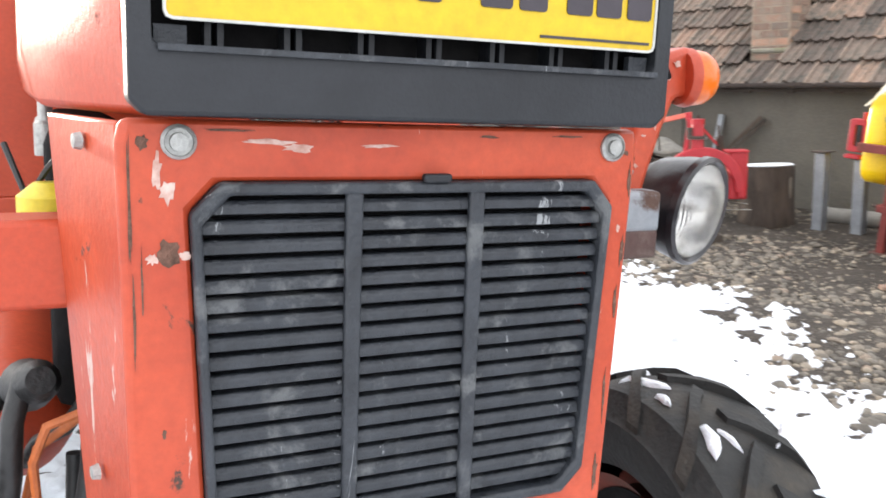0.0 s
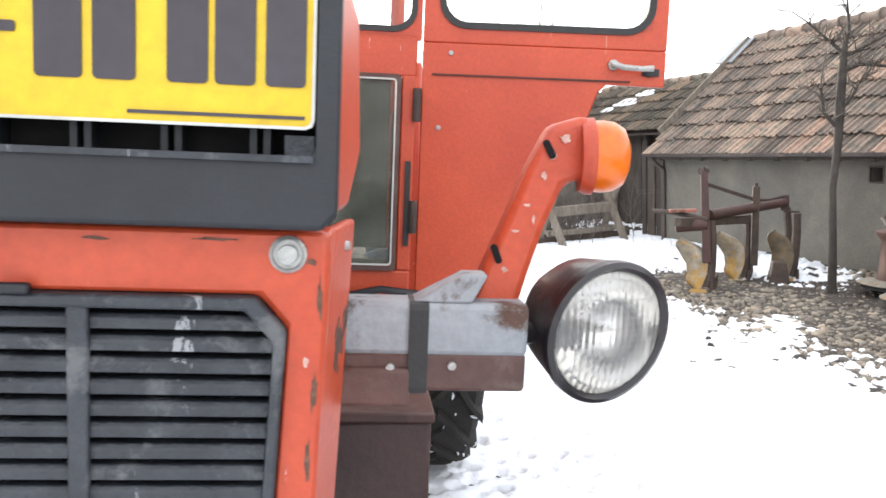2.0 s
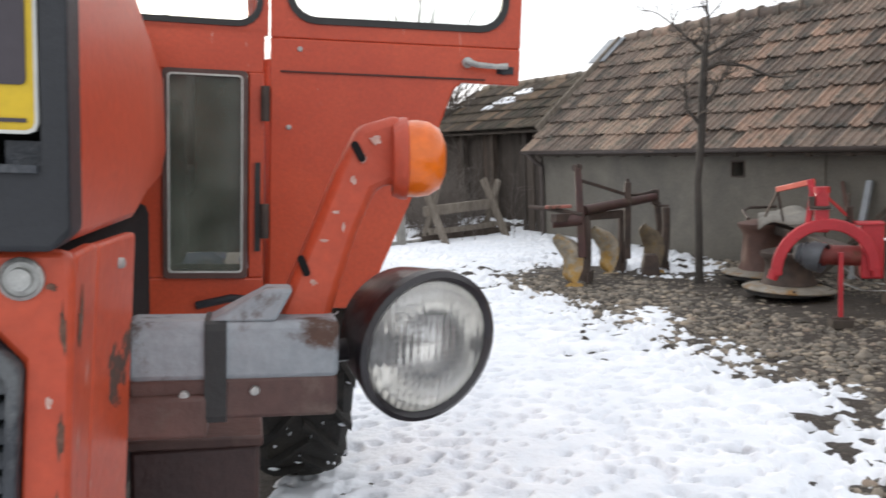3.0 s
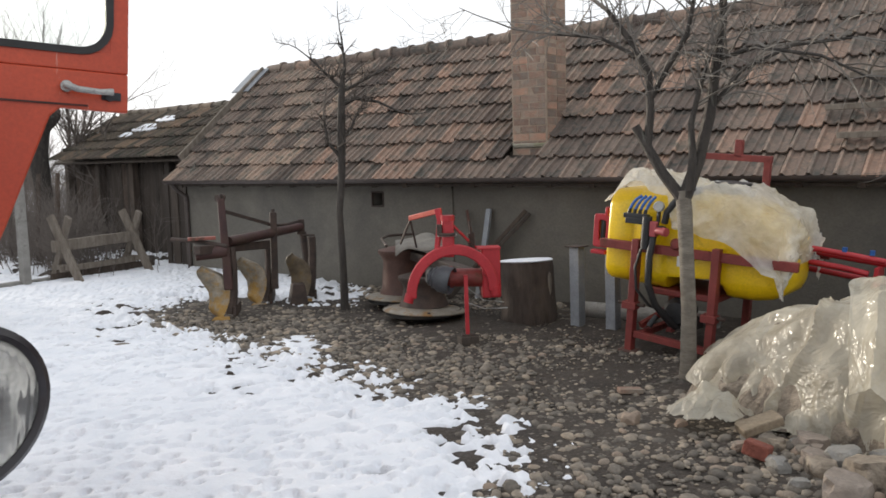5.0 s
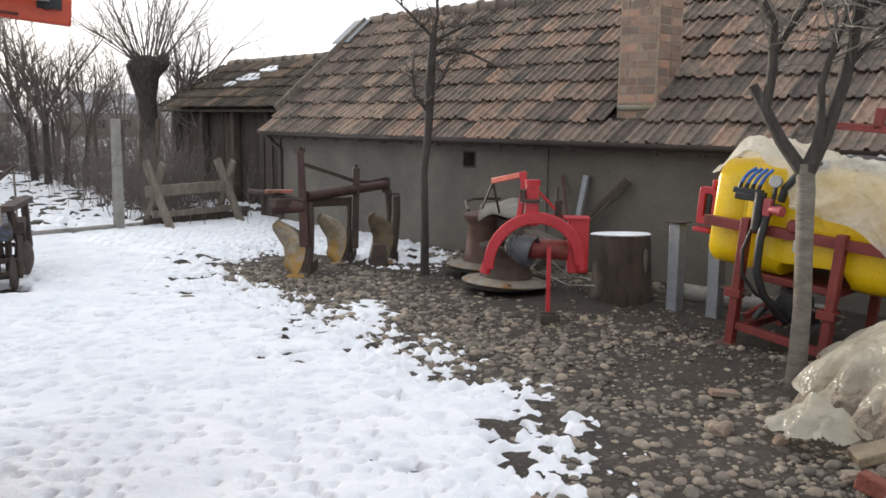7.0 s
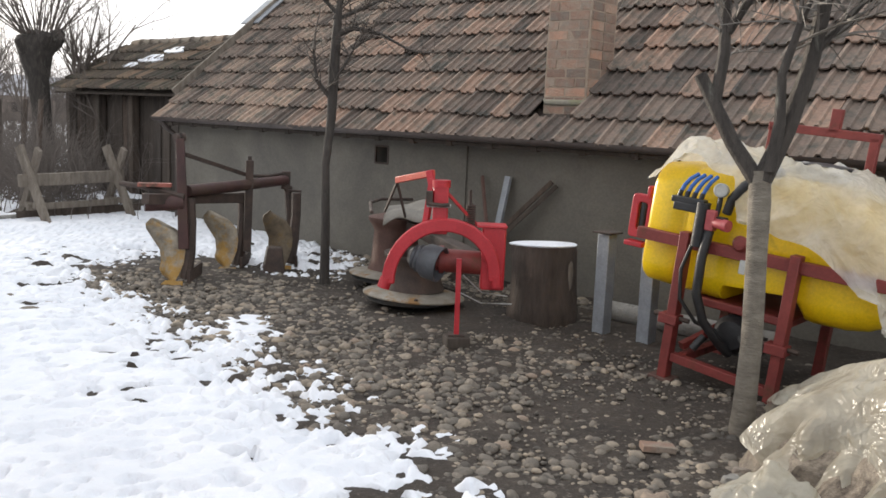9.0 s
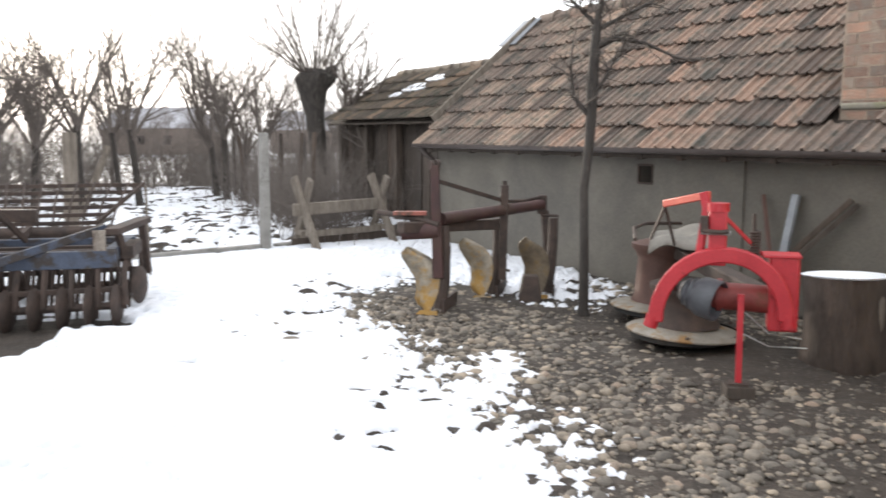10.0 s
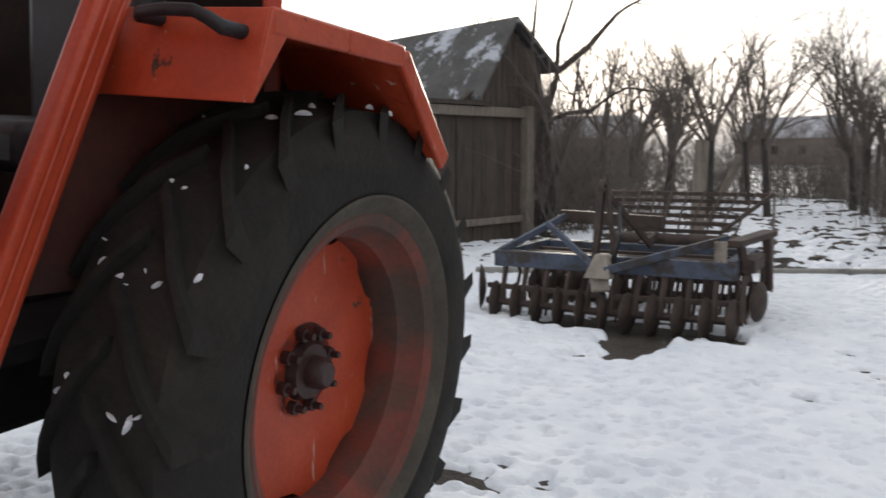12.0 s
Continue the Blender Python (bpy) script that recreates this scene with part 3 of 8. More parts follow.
def bare_distance(x, y):
    """Signed distance to the bare cobbled strip: positive inside."""
    best = np.full(x.shape, 1e9)
    inside = np.zeros(x.shape, bool)
    n = len(BARE)
    for k in range(n):
        (ax, ay), (bx, by) = BARE[k], BARE[(k + 1) % n]
        dx, dy = bx - ax, by - ay
        t = np.clip(((x - ax) * dx + (y - ay) * dy) / (dx * dx + dy * dy), 0, 1)
        best = np.minimum(best, np.hypot(x - ax - t * dx, y - ay - t * dy))
        cross = ((ay > y) != (by > y)) & (x < dx * (y - ay) / (dy if dy else 1e-9) + ax)
        inside ^= cross
    return np.where(inside, best, -best)


def sheet(name, xs, ys, height, material):
    gx, gy = np.meshgrid(xs, ys)
    gz = height(gx, gy)
    nx, ny = len(xs), len(ys)
    co = np.stack([gx, gy, gz], -1).reshape(-1, 3)
    i = np.arange(nx * ny).reshape(ny, nx)
    quads = np.stack([i[:-1, :-1], i[:-1, 1:], i[1:, 1:], i[1:, :-1]], -1).reshape(-1, 4)
    me = bpy.data.meshes.new(name)
    me.from_pydata(co.tolist(), [], quads.tolist())
    me.shade_smooth()
    me.materials.append(material)
    return new(name, me)


def dirt_height(x, y):
    z = 0.012 * field(x, y, 1.3, 3) + 0.010 * field(x, y, 4.1, 4) + 0.008 * field(x, y, 11, 5) + 0.005 * field(x, y, 23, 6)
    z = z + 0.058 * crumbs(x, y, bare_distance(x, y))
    # turned clods standing out of the snow beyond the fence footing
    beyond = np.clip(((x + 4.6) * -0.647 + (y - 9.75) * 0.762 - 0.3) * 3, 0, 1)
    clods = field(x, y, 4.0, 56) * 0.4 + field(x, y, 9.0, 57) * 0.9 + 0.25 * field(x, y, 0.7, 58)
    z = z + beyond * np.clip((clods - 0.12) * 0.14, 0, 0.075)
    edge = np.minimum.reduce([x + 14.0, 9.5 - x, y + 5.5, 28.0 - y])
    return np.where(edge < 0.6, z - 0.06 * (1 - edge / 0.6), z) + 0.002


def smooth(t, lo, hi):
    t = np.clip((t - lo) / (hi - lo), 0, 1)
    return t * t * (3 - 2 * t)


def pitted(x, y, cell, share, seed):
    """Small round hollows, at most one to a cell, 0 to 1 deep."""
    cx, cy = np.floor(x / cell), np.floor(y / cell)
    out = np.zeros(x.shape)
    for ox in (-1, 0, 1):
        for oy in (-1, 0, 1):
            ix, iy = cx + ox, cy + oy
            px = (ix + 0.15 + 0.7 * lattice(ix, iy, seed)) * cell
            py = (iy + 0.15 + 0.7 * lattice(ix, iy, seed + 100)) * cell
            r = cell * (0.24 + 0.20 * lattice(ix, iy, seed + 200))
            lean = 0.6 + 0.8 * lattice(ix, iy, seed + 300)
            e = np.hypot((x - px) * lean, (y - py)) / r
            on = lattice(ix, iy, seed + 400) < share
            out = np.maximum(out, np.where(on, (1 - smooth(e, 0.55, 1.05)) * (0.45 + 0.55 * lattice(ix, iy, seed + 500)), 0))
    return out


def crumbs(x, y, d):
    """Where lumps of soil show in the snow beside the cobbles."""
    ragged = 1 + 0.5 * field(x, y, 24, 66)
    lumps = np.maximum(pitted(x, y * 1.3, 0.22, 0.20, 63), pitted(x, y * 1.3, 0.11, 0.10, 65))
    return lumps * ragged * smooth(d, -1.3, -0.7) * smooth(field(x, y, 1.4, 64), -0.5, 0.2) * smooth(y, 5.2, 6.4) * (1 - smooth(d, -0.25, 0.05))


def snow_height(x, y):
    d = bare_distance(x, y)
    n = 0.10 * field(x, y, 1.9, 11) + 0.22 * field(x, y, 5.0, 12) + 0.28 * field(x, y, 11.0, 13) + 0.38 * field(x, y, 21.0, 14) + 0.22 * field(x, y, 36.0, 15)
    h = np.clip((-d + 1.0 * n * np.exp(-np.abs(d) / 0.75)) * 0.10 + 0.004, -0.05, 0.056)
    # one ragged patch and crumbs left on the cobbles
    lone = (0.85 - ((x - 1.80) / 0.24) ** 2 - ((y - 7.38) / 0.46) ** 2 + 0.55 * field(x, y, 6.0, 22) + 0.55 * field(x, y, 15, 23)) * 0.03
    crumb = (field(x, y, 12.0, 24) + 0.7 * field(x, y, 24, 25) - 0.85 - 1.6 * np.clip(d, 0, 1)) * 0.06
    h = np.where((d > 0.0) & (d < 1.6), np.maximum(h, np.clip(np.maximum(lone, crumb), -0.05, 0.014)), h)
    # melted holes, strongest towards the bare strip
    hole = field(x, y, 2.3, 31) + 0.6 * field(x, y, 6.5, 32) + 0.5 * field(x, y, 14, 33)
    h = np.where(d > -2.6, h - np.clip((hole - 0.98 - 0.45 * np.clip(-d / 2.4, 0, 1)) * 0.6, 0, 0.09), h)
    # many small separate pits of thaw, and a few feet
    calm = 0.75 + 0.25 * smooth(field(x, y, 0.8, 48), -0.5, 0.5)
    dents = smooth(field(x, y, 6.5, 41) + 0.35 * field(x, y, 14, 42), 0.50, 0.95)
    h = h - (0.012 * dents + 0.050 * pitted(x, y, 0.125, 0.52, 61) + 0.038 * pitted(x, y, 0.085, 0.46, 62)) * calm
    h = h + 0.007 * field(x, y, 1.7, 43) + 0.0025 * field(x, y, 19.0, 45)
    # dark crumbs of soil thawed through near the cobbles
    h = h - 0.12 * crumbs(x, y, d)
    # dug and clodded soil beyond the fence footing
    beyond = np.clip(((x + 4.6) * -0.647 + (y - 9.75) * 0.762 - 0.15) * 3, 0, 1)
    clod = field(x, y, 2.1, 52) * 0.45 + field(x, y, 6.3, 53) * 0.8 + field(x, y, 11, 54) * 0.7
    h = h - beyond * np.clip(clod * 0.11 + 0.008, -0.02, 0.10)
    # bare under the tractor and the harrow
    for cx, cy, rx, ry in ((-0.75, 3.9, 0.55, 1.5), (-1.48, 7.95, 0.32, 0.80), (-1.95, 8.45, 0.95, 0.42)):
        e = ((x - cx) / rx) ** 2 + ((y - cy) / ry) ** 2 + 0.5 * field(x, y, 3.0, 51) + 0.4 * field(x, y, 9.0, 55)
        h = np.where(e < 1.0, h - 0.09 * np.clip(1.0 - e, 0, 0.9) / 0.5, h)
    edge = np.minimum.reduce([x + 13.0, 4.2 - x, y + 4.5, 27.0 - y])
    return np.where(edge < 0.6, h - 0.10 * (1 - np.clip(edge, 0, 1) / 0.6), h)


ground_form = Form()
ground_form.add([(-600, -600, -0.045), (600, -600, -0.045), (600, 900, -0.045), (-600, 900, -0.045)], [(0, 1, 2, 3)])
solo("ground", ground_form, GROUND_FAR, "wide flat field of thawing snow and dark soil", "ground", kind="structure", smooth=None)
tagged(sheet("yard_dirt", np.concatenate([np.arange(-14.0, -4.0, 0.08), np.arange(-4.0, -0.6, 0.06), np.arange(-0.6, 2.6, 0.028), np.arange(2.6, 9.6, 0.07)]), np.concatenate([np.arange(-5.5, 5.4, 0.07), np.arange(5.4, 9.0, 0.028), np.arange(9.0, 12.0, 0.06), np.arange(12.0, 28.1, 0.08)]), dirt_height, DIRT), "wet dark yard soil between the cobbles", "soil", kind="structure")
tagged(sheet("snow_cover", np.concatenate([np.arange(-13.0, -8.5, 0.08), np.arange(-8.5, -2.6, 0.05), np.arange(-2.6, -1.2, 0.022), np.arange(-1.2, 2.6, 0.0155), np.arange(2.6, 4.2, 0.022)]), np.concatenate([np.arange(-4.5, 0.5, 0.06), np.arange(0.5, 3.2, 0.022), np.arange(3.2, 8.8, 0.0155), np.arange(8.8, 11.0, 0.027), np.arange(11.0, 16.5, 0.05), np.arange(16.5, 27.0, 0.09)]), snow_height, SNOW_FIELD), "trodden old white snow with melted holes", "snow", kind="structure")


# ---- long low outbuilding: s along the wall, n into it ----
HOUSE = Matrix.Translation((0.831, 13.489, 0.086)) @ Matrix(((0.557, 0.8305, 0, 0), (-0.8305, 0.557, 0, 0), (0, 0, 1, 0), (0, 0, 0, 1))) @ pose(0, 0, 0, 0, 0.42, 0)
BY_WALL = HOUSE @ Matrix.Translation((0.08, 0, -0.05))
EAVE, RIDGE_N, SLOPE, LENGTH = 1.245, 2.02, 0.838, 13.0
ROOF_ANGLE = math.atan(SLOPE)


def roof_point(s, n, lift=0.0):
    return Vector((s, n - lift * math.sin(ROOF_ANGLE), EAVE + SLOPE * n + lift * math.cos(ROOF_ANGLE)))


house = thing("outbuilding", "long low grey-rendered outbuilding with a weathered clay tile roof", "building", HOUSE)
f = Form()
# front wall with a hole for the vent
for s0, s1, z0, z1 in ((0.12, 3.82, -0.6, EAVE + 0.1), (4.00, 5.03, -0.6, EAVE + 0.1), (3.82, 4.00, -0.6, 0.92), (3.82, 4.00, 1.09, EAVE + 0.1)):
    f.box(((s0 + s1) / 2, 0.36, (z0 + z1) / 2), (s1 - s0, 0.26, z1 - z0))
f.box(((5.03 + LENGTH) / 2, 0.38, (EAVE - 0.5) / 2), (LENGTH - 5.03, 0.26, EAVE + 0.7))
part("front_wall", f, RENDER_WALL, house, "stained grey-brown render", smooth=None)
f = Form()
f.prism([(0.5, -0.6), (3.55, -0.6), (3.55, 1.3), (RIDGE_N, EAVE + SLOPE * RIDGE_N - 0.12), (0.5, 1.55)], 0.24, Matrix.Translation((0.12, 0, 0)) @ Matrix(((0, 0, 1, 0), (1, 0, 0, 0), (0, 1, 0, 0), (0, 0, 0, 1))))
part("gable_wall", f, RENDER_WALL, house, smooth=None)
f = Form().box((LENGTH / 2, 3.55, 0.4), (LENGTH - 0.3, 0.2, 2.0))
part("back_wall", f, RENDER_WALL, house, smooth=None)
# near-black sheet paints the shade at the back of the hole
f = Form().box((3.91, 0.46, 1.0), (0.19, 0.02, 0.18))
part("vent_opening", f, DARK_VOID, house, "near-black sheet painting the shade in a small square vent hole", smooth=None)
f = Form().ring(rounded(0.20, 0.19, 0.008, 1, 3.91, 1.0), rounded(0.165, 0.155, 0.006, 1, 3.91, 1.0), 0.02, Matrix.Translation((0, 0.222, 0)) @ UPRIGHT)
part("vent_frame", f, RUSTY, house, smooth=None)
# roof deck under the tiles, both slopes
f = Form()
for sgn in (0, 1):
    a, b = roof_point(0.03, -0.02, -0.05), roof_point(0.03, RIDGE_N, -0.05)
    if sgn:
        a = Vector((a.x, 2 * RIDGE_N - a.y, a.z))
    q = [a, b, Vector((LENGTH, b.y, b.z)), Vector((LENGTH, a.y, a.z))]
    f.add(q + [p - Vector((0, 0, 0.03)) for p in q], [(0, 1, 2, 3), (7, 6, 5, 4), (0, 3, 7, 4), (1, 5, 6, 2), (0, 4, 5, 1), (3, 2, 6, 7)])
part("roof_deck", f, DARK_WOOD, house, smooth=None)
f = Form().box((LENGTH / 2, 0.10, EAVE - 0.03), (LENGTH - 0.1, 0.22, 0.02))
f.box((LENGTH / 2, 0.01, EAVE + 0.0), (LENGTH - 0.1, 0.02, 0.09))
part("fascia", f, DARK_WOOD, house, smooth=None)
rafter = Form().beam((0.3, 0.26, EAVE - 0.02), (0.3, 0.0, EAVE - 0.06), 0.06, 0.08).mesh("rafter_end")
for j in range(27):
    part("rafter_end", rafter, DARK_WOOD, house, m=Matrix.Translation((j * 0.47, 0, 0)))
# half-round gutter
f = Form()
arc = [(0.055 * math.cos(radians(a)), 0.055 * math.sin(radians(a))) for a in range(180, 361, 20)]
loop = arc + [(0.047 * math.cos(radians(a)), 0.047 * math.sin(radians(a))) for a in range(360, 179, -20)]
f.prism([(-0.055 + x, EAVE + 0.005 + z) for x, z in loop], LENGTH, Matrix.Translation((0.0, 0, 0)) @ Matrix(((0, 0, 1, 0), (1, 0, 0, 0), (0, 1, 0, 0), (0, 0, 0, 1))))
part("gutter", f, GUTTER, house, "dull brown half-round steel gutter")
hook = Form().tube([(0.4, 0.005, EAVE + 0.02), (0.4, -0.055, EAVE - 0.055), (0.4, -0.115, EAVE + 0.012)], 0.006, 5).mesh("gutter_bracket")
for j in range(14):
    part("gutter_bracket", hook, RUSTY, house, m=Matrix.Translation((j * 0.93, 0, 0)))
f = Form().tube([(0.13, -0.05, EAVE - 0.03), (0.13, 0.05, EAVE - 0.14), (0.13, 0.20, EAVE - 0.24), (0.13, 0.20, -0.1)], 0.035, 10)
part("downpipe", f, GUTTER, house)

# tiles: one shared mesh with two rolls, laid in eight courses
TILE_W, COURSE = 0.205, 0.3255
section = [(0.0, 0.004), (0.010, 0.034), (0.034, 0.036), (0.046, 0.006), (0.100, 0.002), (0.110, 0.020), (0.128, 0.021), (0.138, 0.003), (0.186, 0.003), (0.204, 0.014)]


def tile_form(fm, at=None, turn=0.0, slip=0.0):
    """One tile: x across, y up the slope, z off it."""
    vs = []
    for y, lift in ((-0.035 + slip, 0.046), (COURSE + 0.01 + slip, 0.004)):
        for x, z in section:
            vs.append((x, y, z + lift))
        for x, z in section:
            vs.append((x, y, z + lift - 0.014))
    n = len(section)
    fs = []
    for k in range(n - 1):
        fs += [(k, k + 1, 2 * n + k + 1, 2 * n + k), (k, n + k, n + k + 1, k + 1)]
    fs += [(0, 2 * n, 3 * n, n), (n - 1, 2 * n - 1, 4 * n - 1, 3 * n - 1)]
    if at is not None:
        vs = [at @ Vector(p) for p in vs]
    fm.add(vs, fs)


ROOF_FRAME = Matrix(((1, 0, 0, 0), (0, math.cos(ROOF_ANGLE), -math.sin(ROOF_ANGLE), 0), (0, math.sin(ROOF_ANGLE), math.cos(ROOF_ANGLE), 0), (0, 0, 0, 1)))


def tile_pose(rng, col, row):
    p = roof_point(0.02 + col * TILE_W, (0.0 + row * COURSE) * math.cos(ROOF_ANGLE) - 0.03, 0.0)
    return Matrix.Translation(p) @ ROOF_FRAME @ pose(rng.uniform(-0.004, 0.004), rng.uniform(-0.018, 0.018), rng.uniform(0, 0.010), rng.uniform(-1.2, 1.2), rng.uniform(-1.6, 1.6), rng.uniform(-1.6, 1.6))


# chimney
CH_S0, CH_S1, CH_N0, CH_N1, CH_TOP = 5.78, 6.18, 0.36, 0.74, 3.35
chimney = thing("chimney", "old red brick chimney with lime mortar, standing through a tiled roof", "chimney", HOUSE)
f = Form().box(((CH_S0 + CH_S1) / 2, (CH_N0 + CH_N1) / 2, (1.3 + CH_TOP) / 2), (CH_S1 - CH_S0 + 0.022, CH_N1 - CH_N0 + 0.022, CH_TOP - 1.3))
part("mortar_core", f, MORTAR, chimney, smooth=None)
f = Form()
for k in range(4):
    a, b = ((CH_S0, CH_N0), (CH_S1, CH_N0), (CH_S1, CH_N1), (CH_S0, CH_N1))[k], ((CH_S1, CH_N0), (CH_S1, CH_N1), (CH_S0, CH_N1), (CH_S0, CH_N0))[k]
    f.beam(roof_point(a[0], a[1], 0.03), roof_point(b[0], b[1], 0.03), 0.035, 0.05)
part("flashing", f, FLASHING, chimney, "mossy mortar skirt", bev=0.02)
f = Form().box(((CH_S0 + CH_S1) / 2, (CH_N0 + CH_N1) / 2, CH_TOP + 0.03), (CH_S1 - CH_S0 + 0.1, CH_N1 - CH_N0 + 0.1, 0.06))
part("cap", f, CONCRETE, chimney, bev=0.01)

part("verge_board", Form().beam(roof_point(-0.03, 0.30, 0.02), roof_point(-0.03, RIDGE_N - 0.05, 0.02), 0.035, 0.24), OLD_WOOD, house, "weathered board along the verge", bev=0.004)
part("verge_sheet", Form().add([roof_point(-0.30, RIDGE_N - 0.50, 0.10), roof_point(0.10, RIDGE_N - 0.50, 0.10), roof_point(0.10, RIDGE_N - 0.05, 0.10), roof_point(-0.30, RIDGE_N - 0.05, 0.10),
                                roof_point(-0.30, RIDGE_N - 0.50, 0.085), roof_point(0.10, RIDGE_N - 0.50, 0.085), roof_point(0.10, RIDGE_N - 0.05, 0.085), roof_point(-0.30, RIDGE_N - 0.05, 0.085)],
                               [(0, 1, 2, 3), (7, 6, 5, 4), (0, 4, 5, 1), (1, 5, 6, 2), (2, 6, 7, 3), (3, 7, 4, 0)]), GALV, house, "dull zinc sheet at the ridge end", smooth=None)

# lean-to shed beyond the gable, dark boards and mossy tiles
shed = thing("shed", "low dark board shed with a mossy tile roof and old snow", "shed", HOUSE)
f = Form()
f.box((-2.6, 2.5, 0.5), (4.6, 0.1, 2.4)).box((-4.95, 1.8, 0.5), (0.1, 1.3, 2.2))
part("wall", f, DARK_WOOD, shed, smooth=None)
for k in range(5):
    part("post", Form().box((-4.95 + k * 1.1, 1.15, 0.55), (0.13, 0.13, 2.0)), DARK_WOOD, shed, smooth=None, bev=0.01)
rng = random.Random(5)
board = Form().box((0, 0, 0), (0.157, 0.03, 1.85)).mesh("board")
for k in range(28):
    part("board", board, DARK_WOOD, shed, m=pose(-4.85 + k * 0.165, 1.25 + rng.uniform(-0.008, 0.008), 0.60 + rng.uniform(-0.03, 0.03), 0, rng.uniform(-0.4, 0.4), rng.uniform(-1.5, 1.5)))
shed_tile = Form()
tile_form(shed_tile)
shed_tile = shed_tile.mesh("roof_tile")
sl = math.atan2(0.95, 1.55)
for row in range(5):
    for col in range(24):
        at = Matrix.Translation((-5.15 + col * 0.205, 0.92 + row * 0.33 * math.cos(sl), 1.60 + row * 0.33 * math.sin(sl) + rng.uniform(0, 0.012))) @ pose(0, 0, 0, math.degrees(sl) + rng.uniform(-1, 1), rng.uniform(-1, 1), rng.uniform(-1, 1))
        part("roof_tile", shed_tile, SHED_TILE, shed, m=at)
f = Form()
for sgn in (0, 1):
    a, b = (0.95, 1.56), (2.48, 2.50)
    if sgn:
        a = (4.0, 1.56)
    q = [Vector((-5.15, *a)), Vector((-5.15, *b)), Vector((-0.02, *b)), Vector((-0.02, *a))]
    f.add(q + [p - Vector((0, 0, 0.03)) for p in q], [(0, 1, 2, 3), (7, 6, 5, 4), (0, 3, 7, 4), (1, 5, 6, 2), (0, 4, 5, 1), (3, 2, 6, 7)])
part("roof_deck", f, DARK_WOOD, shed, smooth=None)
shed_ridge = Form().lathe([(0.0, 0), (0.09, 0.0), (0.105, 0.34), (0, 0.34)], None, 12).mesh("ridge_tile", 40)
for k in range(15):
    part("ridge_tile", shed_ridge, SHED_TILE, shed, m=Matrix.Translation((-5.15 + k * 0.335, 2.48, 2.50)) @ pose(0, 0, 0, 0, 90 + rng.uniform(-1, 3), 0))
for cx, cn, w, h in ((-3.2, 1.75, 0.34, 0.16), (-2.9, 2.0, 0.26, 0.12), (-3.55, 1.55, 0.2, 0.1)):
    ring = [(cx + w * math.cos(a) * (1 + 0.25 * math.sin(3 * a + cx)), h * math.sin(a) * (1 + 0.2 * math.cos(2 * a))) for a in [2 * math.pi * k / 18 for k in range(18)]]
    z = 1.60 + (cn - 0.92) * math.tan(sl) + 0.05
    part("roof_snow", Form().prism(ring, 0.025, Matrix.Translation((0, cn, z)) @ pose(0, 0, 0, math.degrees(sl), 0, 0)), SNOW, shed, "left-over snow patch", smooth=None)
fence = thing("board_fence", "short dark weathered board fence against a shed corner", "fence", HOUSE)
for k in range(6):
    part("board", Form().box((-0.55 + k * 0.115, 0.33 + 0.02 * (k % 2), 0.55), (0.105, 0.025, 1.55 + 0.05 * (k % 3))), DARK_WOOD, fence, smooth=None)
part("fence_rail", Form().box((-0.26, 0.375, 0.9), (0.7, 0.03, 0.08)), DARK_WOOD, fence, smooth=None)


# ---- barn beyond the tractor ----
barn = thing("barn", "old dark timber barn with snow-flecked roof", "barn")
rng = random.Random(8)
barn_board = Form().box((0, 0, 0), (0.035, 0.172, 2.05)).mesh("board")
for k in range(26):
    part("board", barn_board, DARK_WOOD, barn, m=pose(-6.60 + rng.uniform(-0.012, 0.012), 8.4 + k * 0.18, 0.92 + rng.uniform(-0.03, 0.03)))
for c, size in (((-6.52, 13.08, 0.98), (0.16, 0.16, 2.15)), ((-6.56, 10.7, 1.95), (0.12, 4.9, 0.14)), ((-6.56, 10.7, 0.35), (0.08, 4.7, 0.1))):
    part("timber", Form().box(c, size), OLD_WOOD, barn, smooth=None, bev=0.01)
f = Form()
f.prism([(11.55, 0.0), (13.55, 0.0), (13.55, 2.72), (12.72, 3.27), (12.02, 2.28), (11.55, 2.0)], 0.1, Matrix.Translation((-6.72, 0, 0)) @ SIDEWAYS)
part("gable", f, DARK_WOOD, barn, smooth=None)
part("back_wall", Form().box((-9.2, 10.6, 1.0), (0.1, 4.8, 2.0)), DARK_WOOD, barn, smooth=None)
for k in range(11):
    y = 12.10 + k * 0.132
    top = 2.28 + (y - 12.02) * 1.414 if y < 12.72 else 3.27 - (y - 12.72) * 0.663
    part("upper_board", Form().box((-6.60, y, (2.02 + top) / 2 - 0.04), (0.03, 0.122, top - 2.02)), DARK_WOOD, barn, smooth=None)
part("low_roof", Form().box((-7.9, 10.2, 2.06), (2.85, 3.9, 0.06)), DARK_WOOD, barn, "dark flat board roof", smooth=None)
f = Form()
for a, b in (((11.90, 2.16), (12.72, 3.35)), ((13.75, 2.66), (12.72, 3.35))):
    q = [Vector((-6.42, *a)), Vector((-6.42, *b)), Vector((-11.0, b[0] + 0.2, b[1] - 0.10)), Vector((-11.0, a[0] + 0.2, a[1] - 0.10))]
    f.add(q + [p - Vector((0, 0, 0.06)) for p in q], [(0, 1, 2, 3), (7, 6, 5, 4), (0, 3, 7, 4), (1, 5, 6, 2), (0, 4, 5, 1), (3, 2, 6, 7)])
part("roof", f, SNOWY_ROOF, barn, smooth=None)

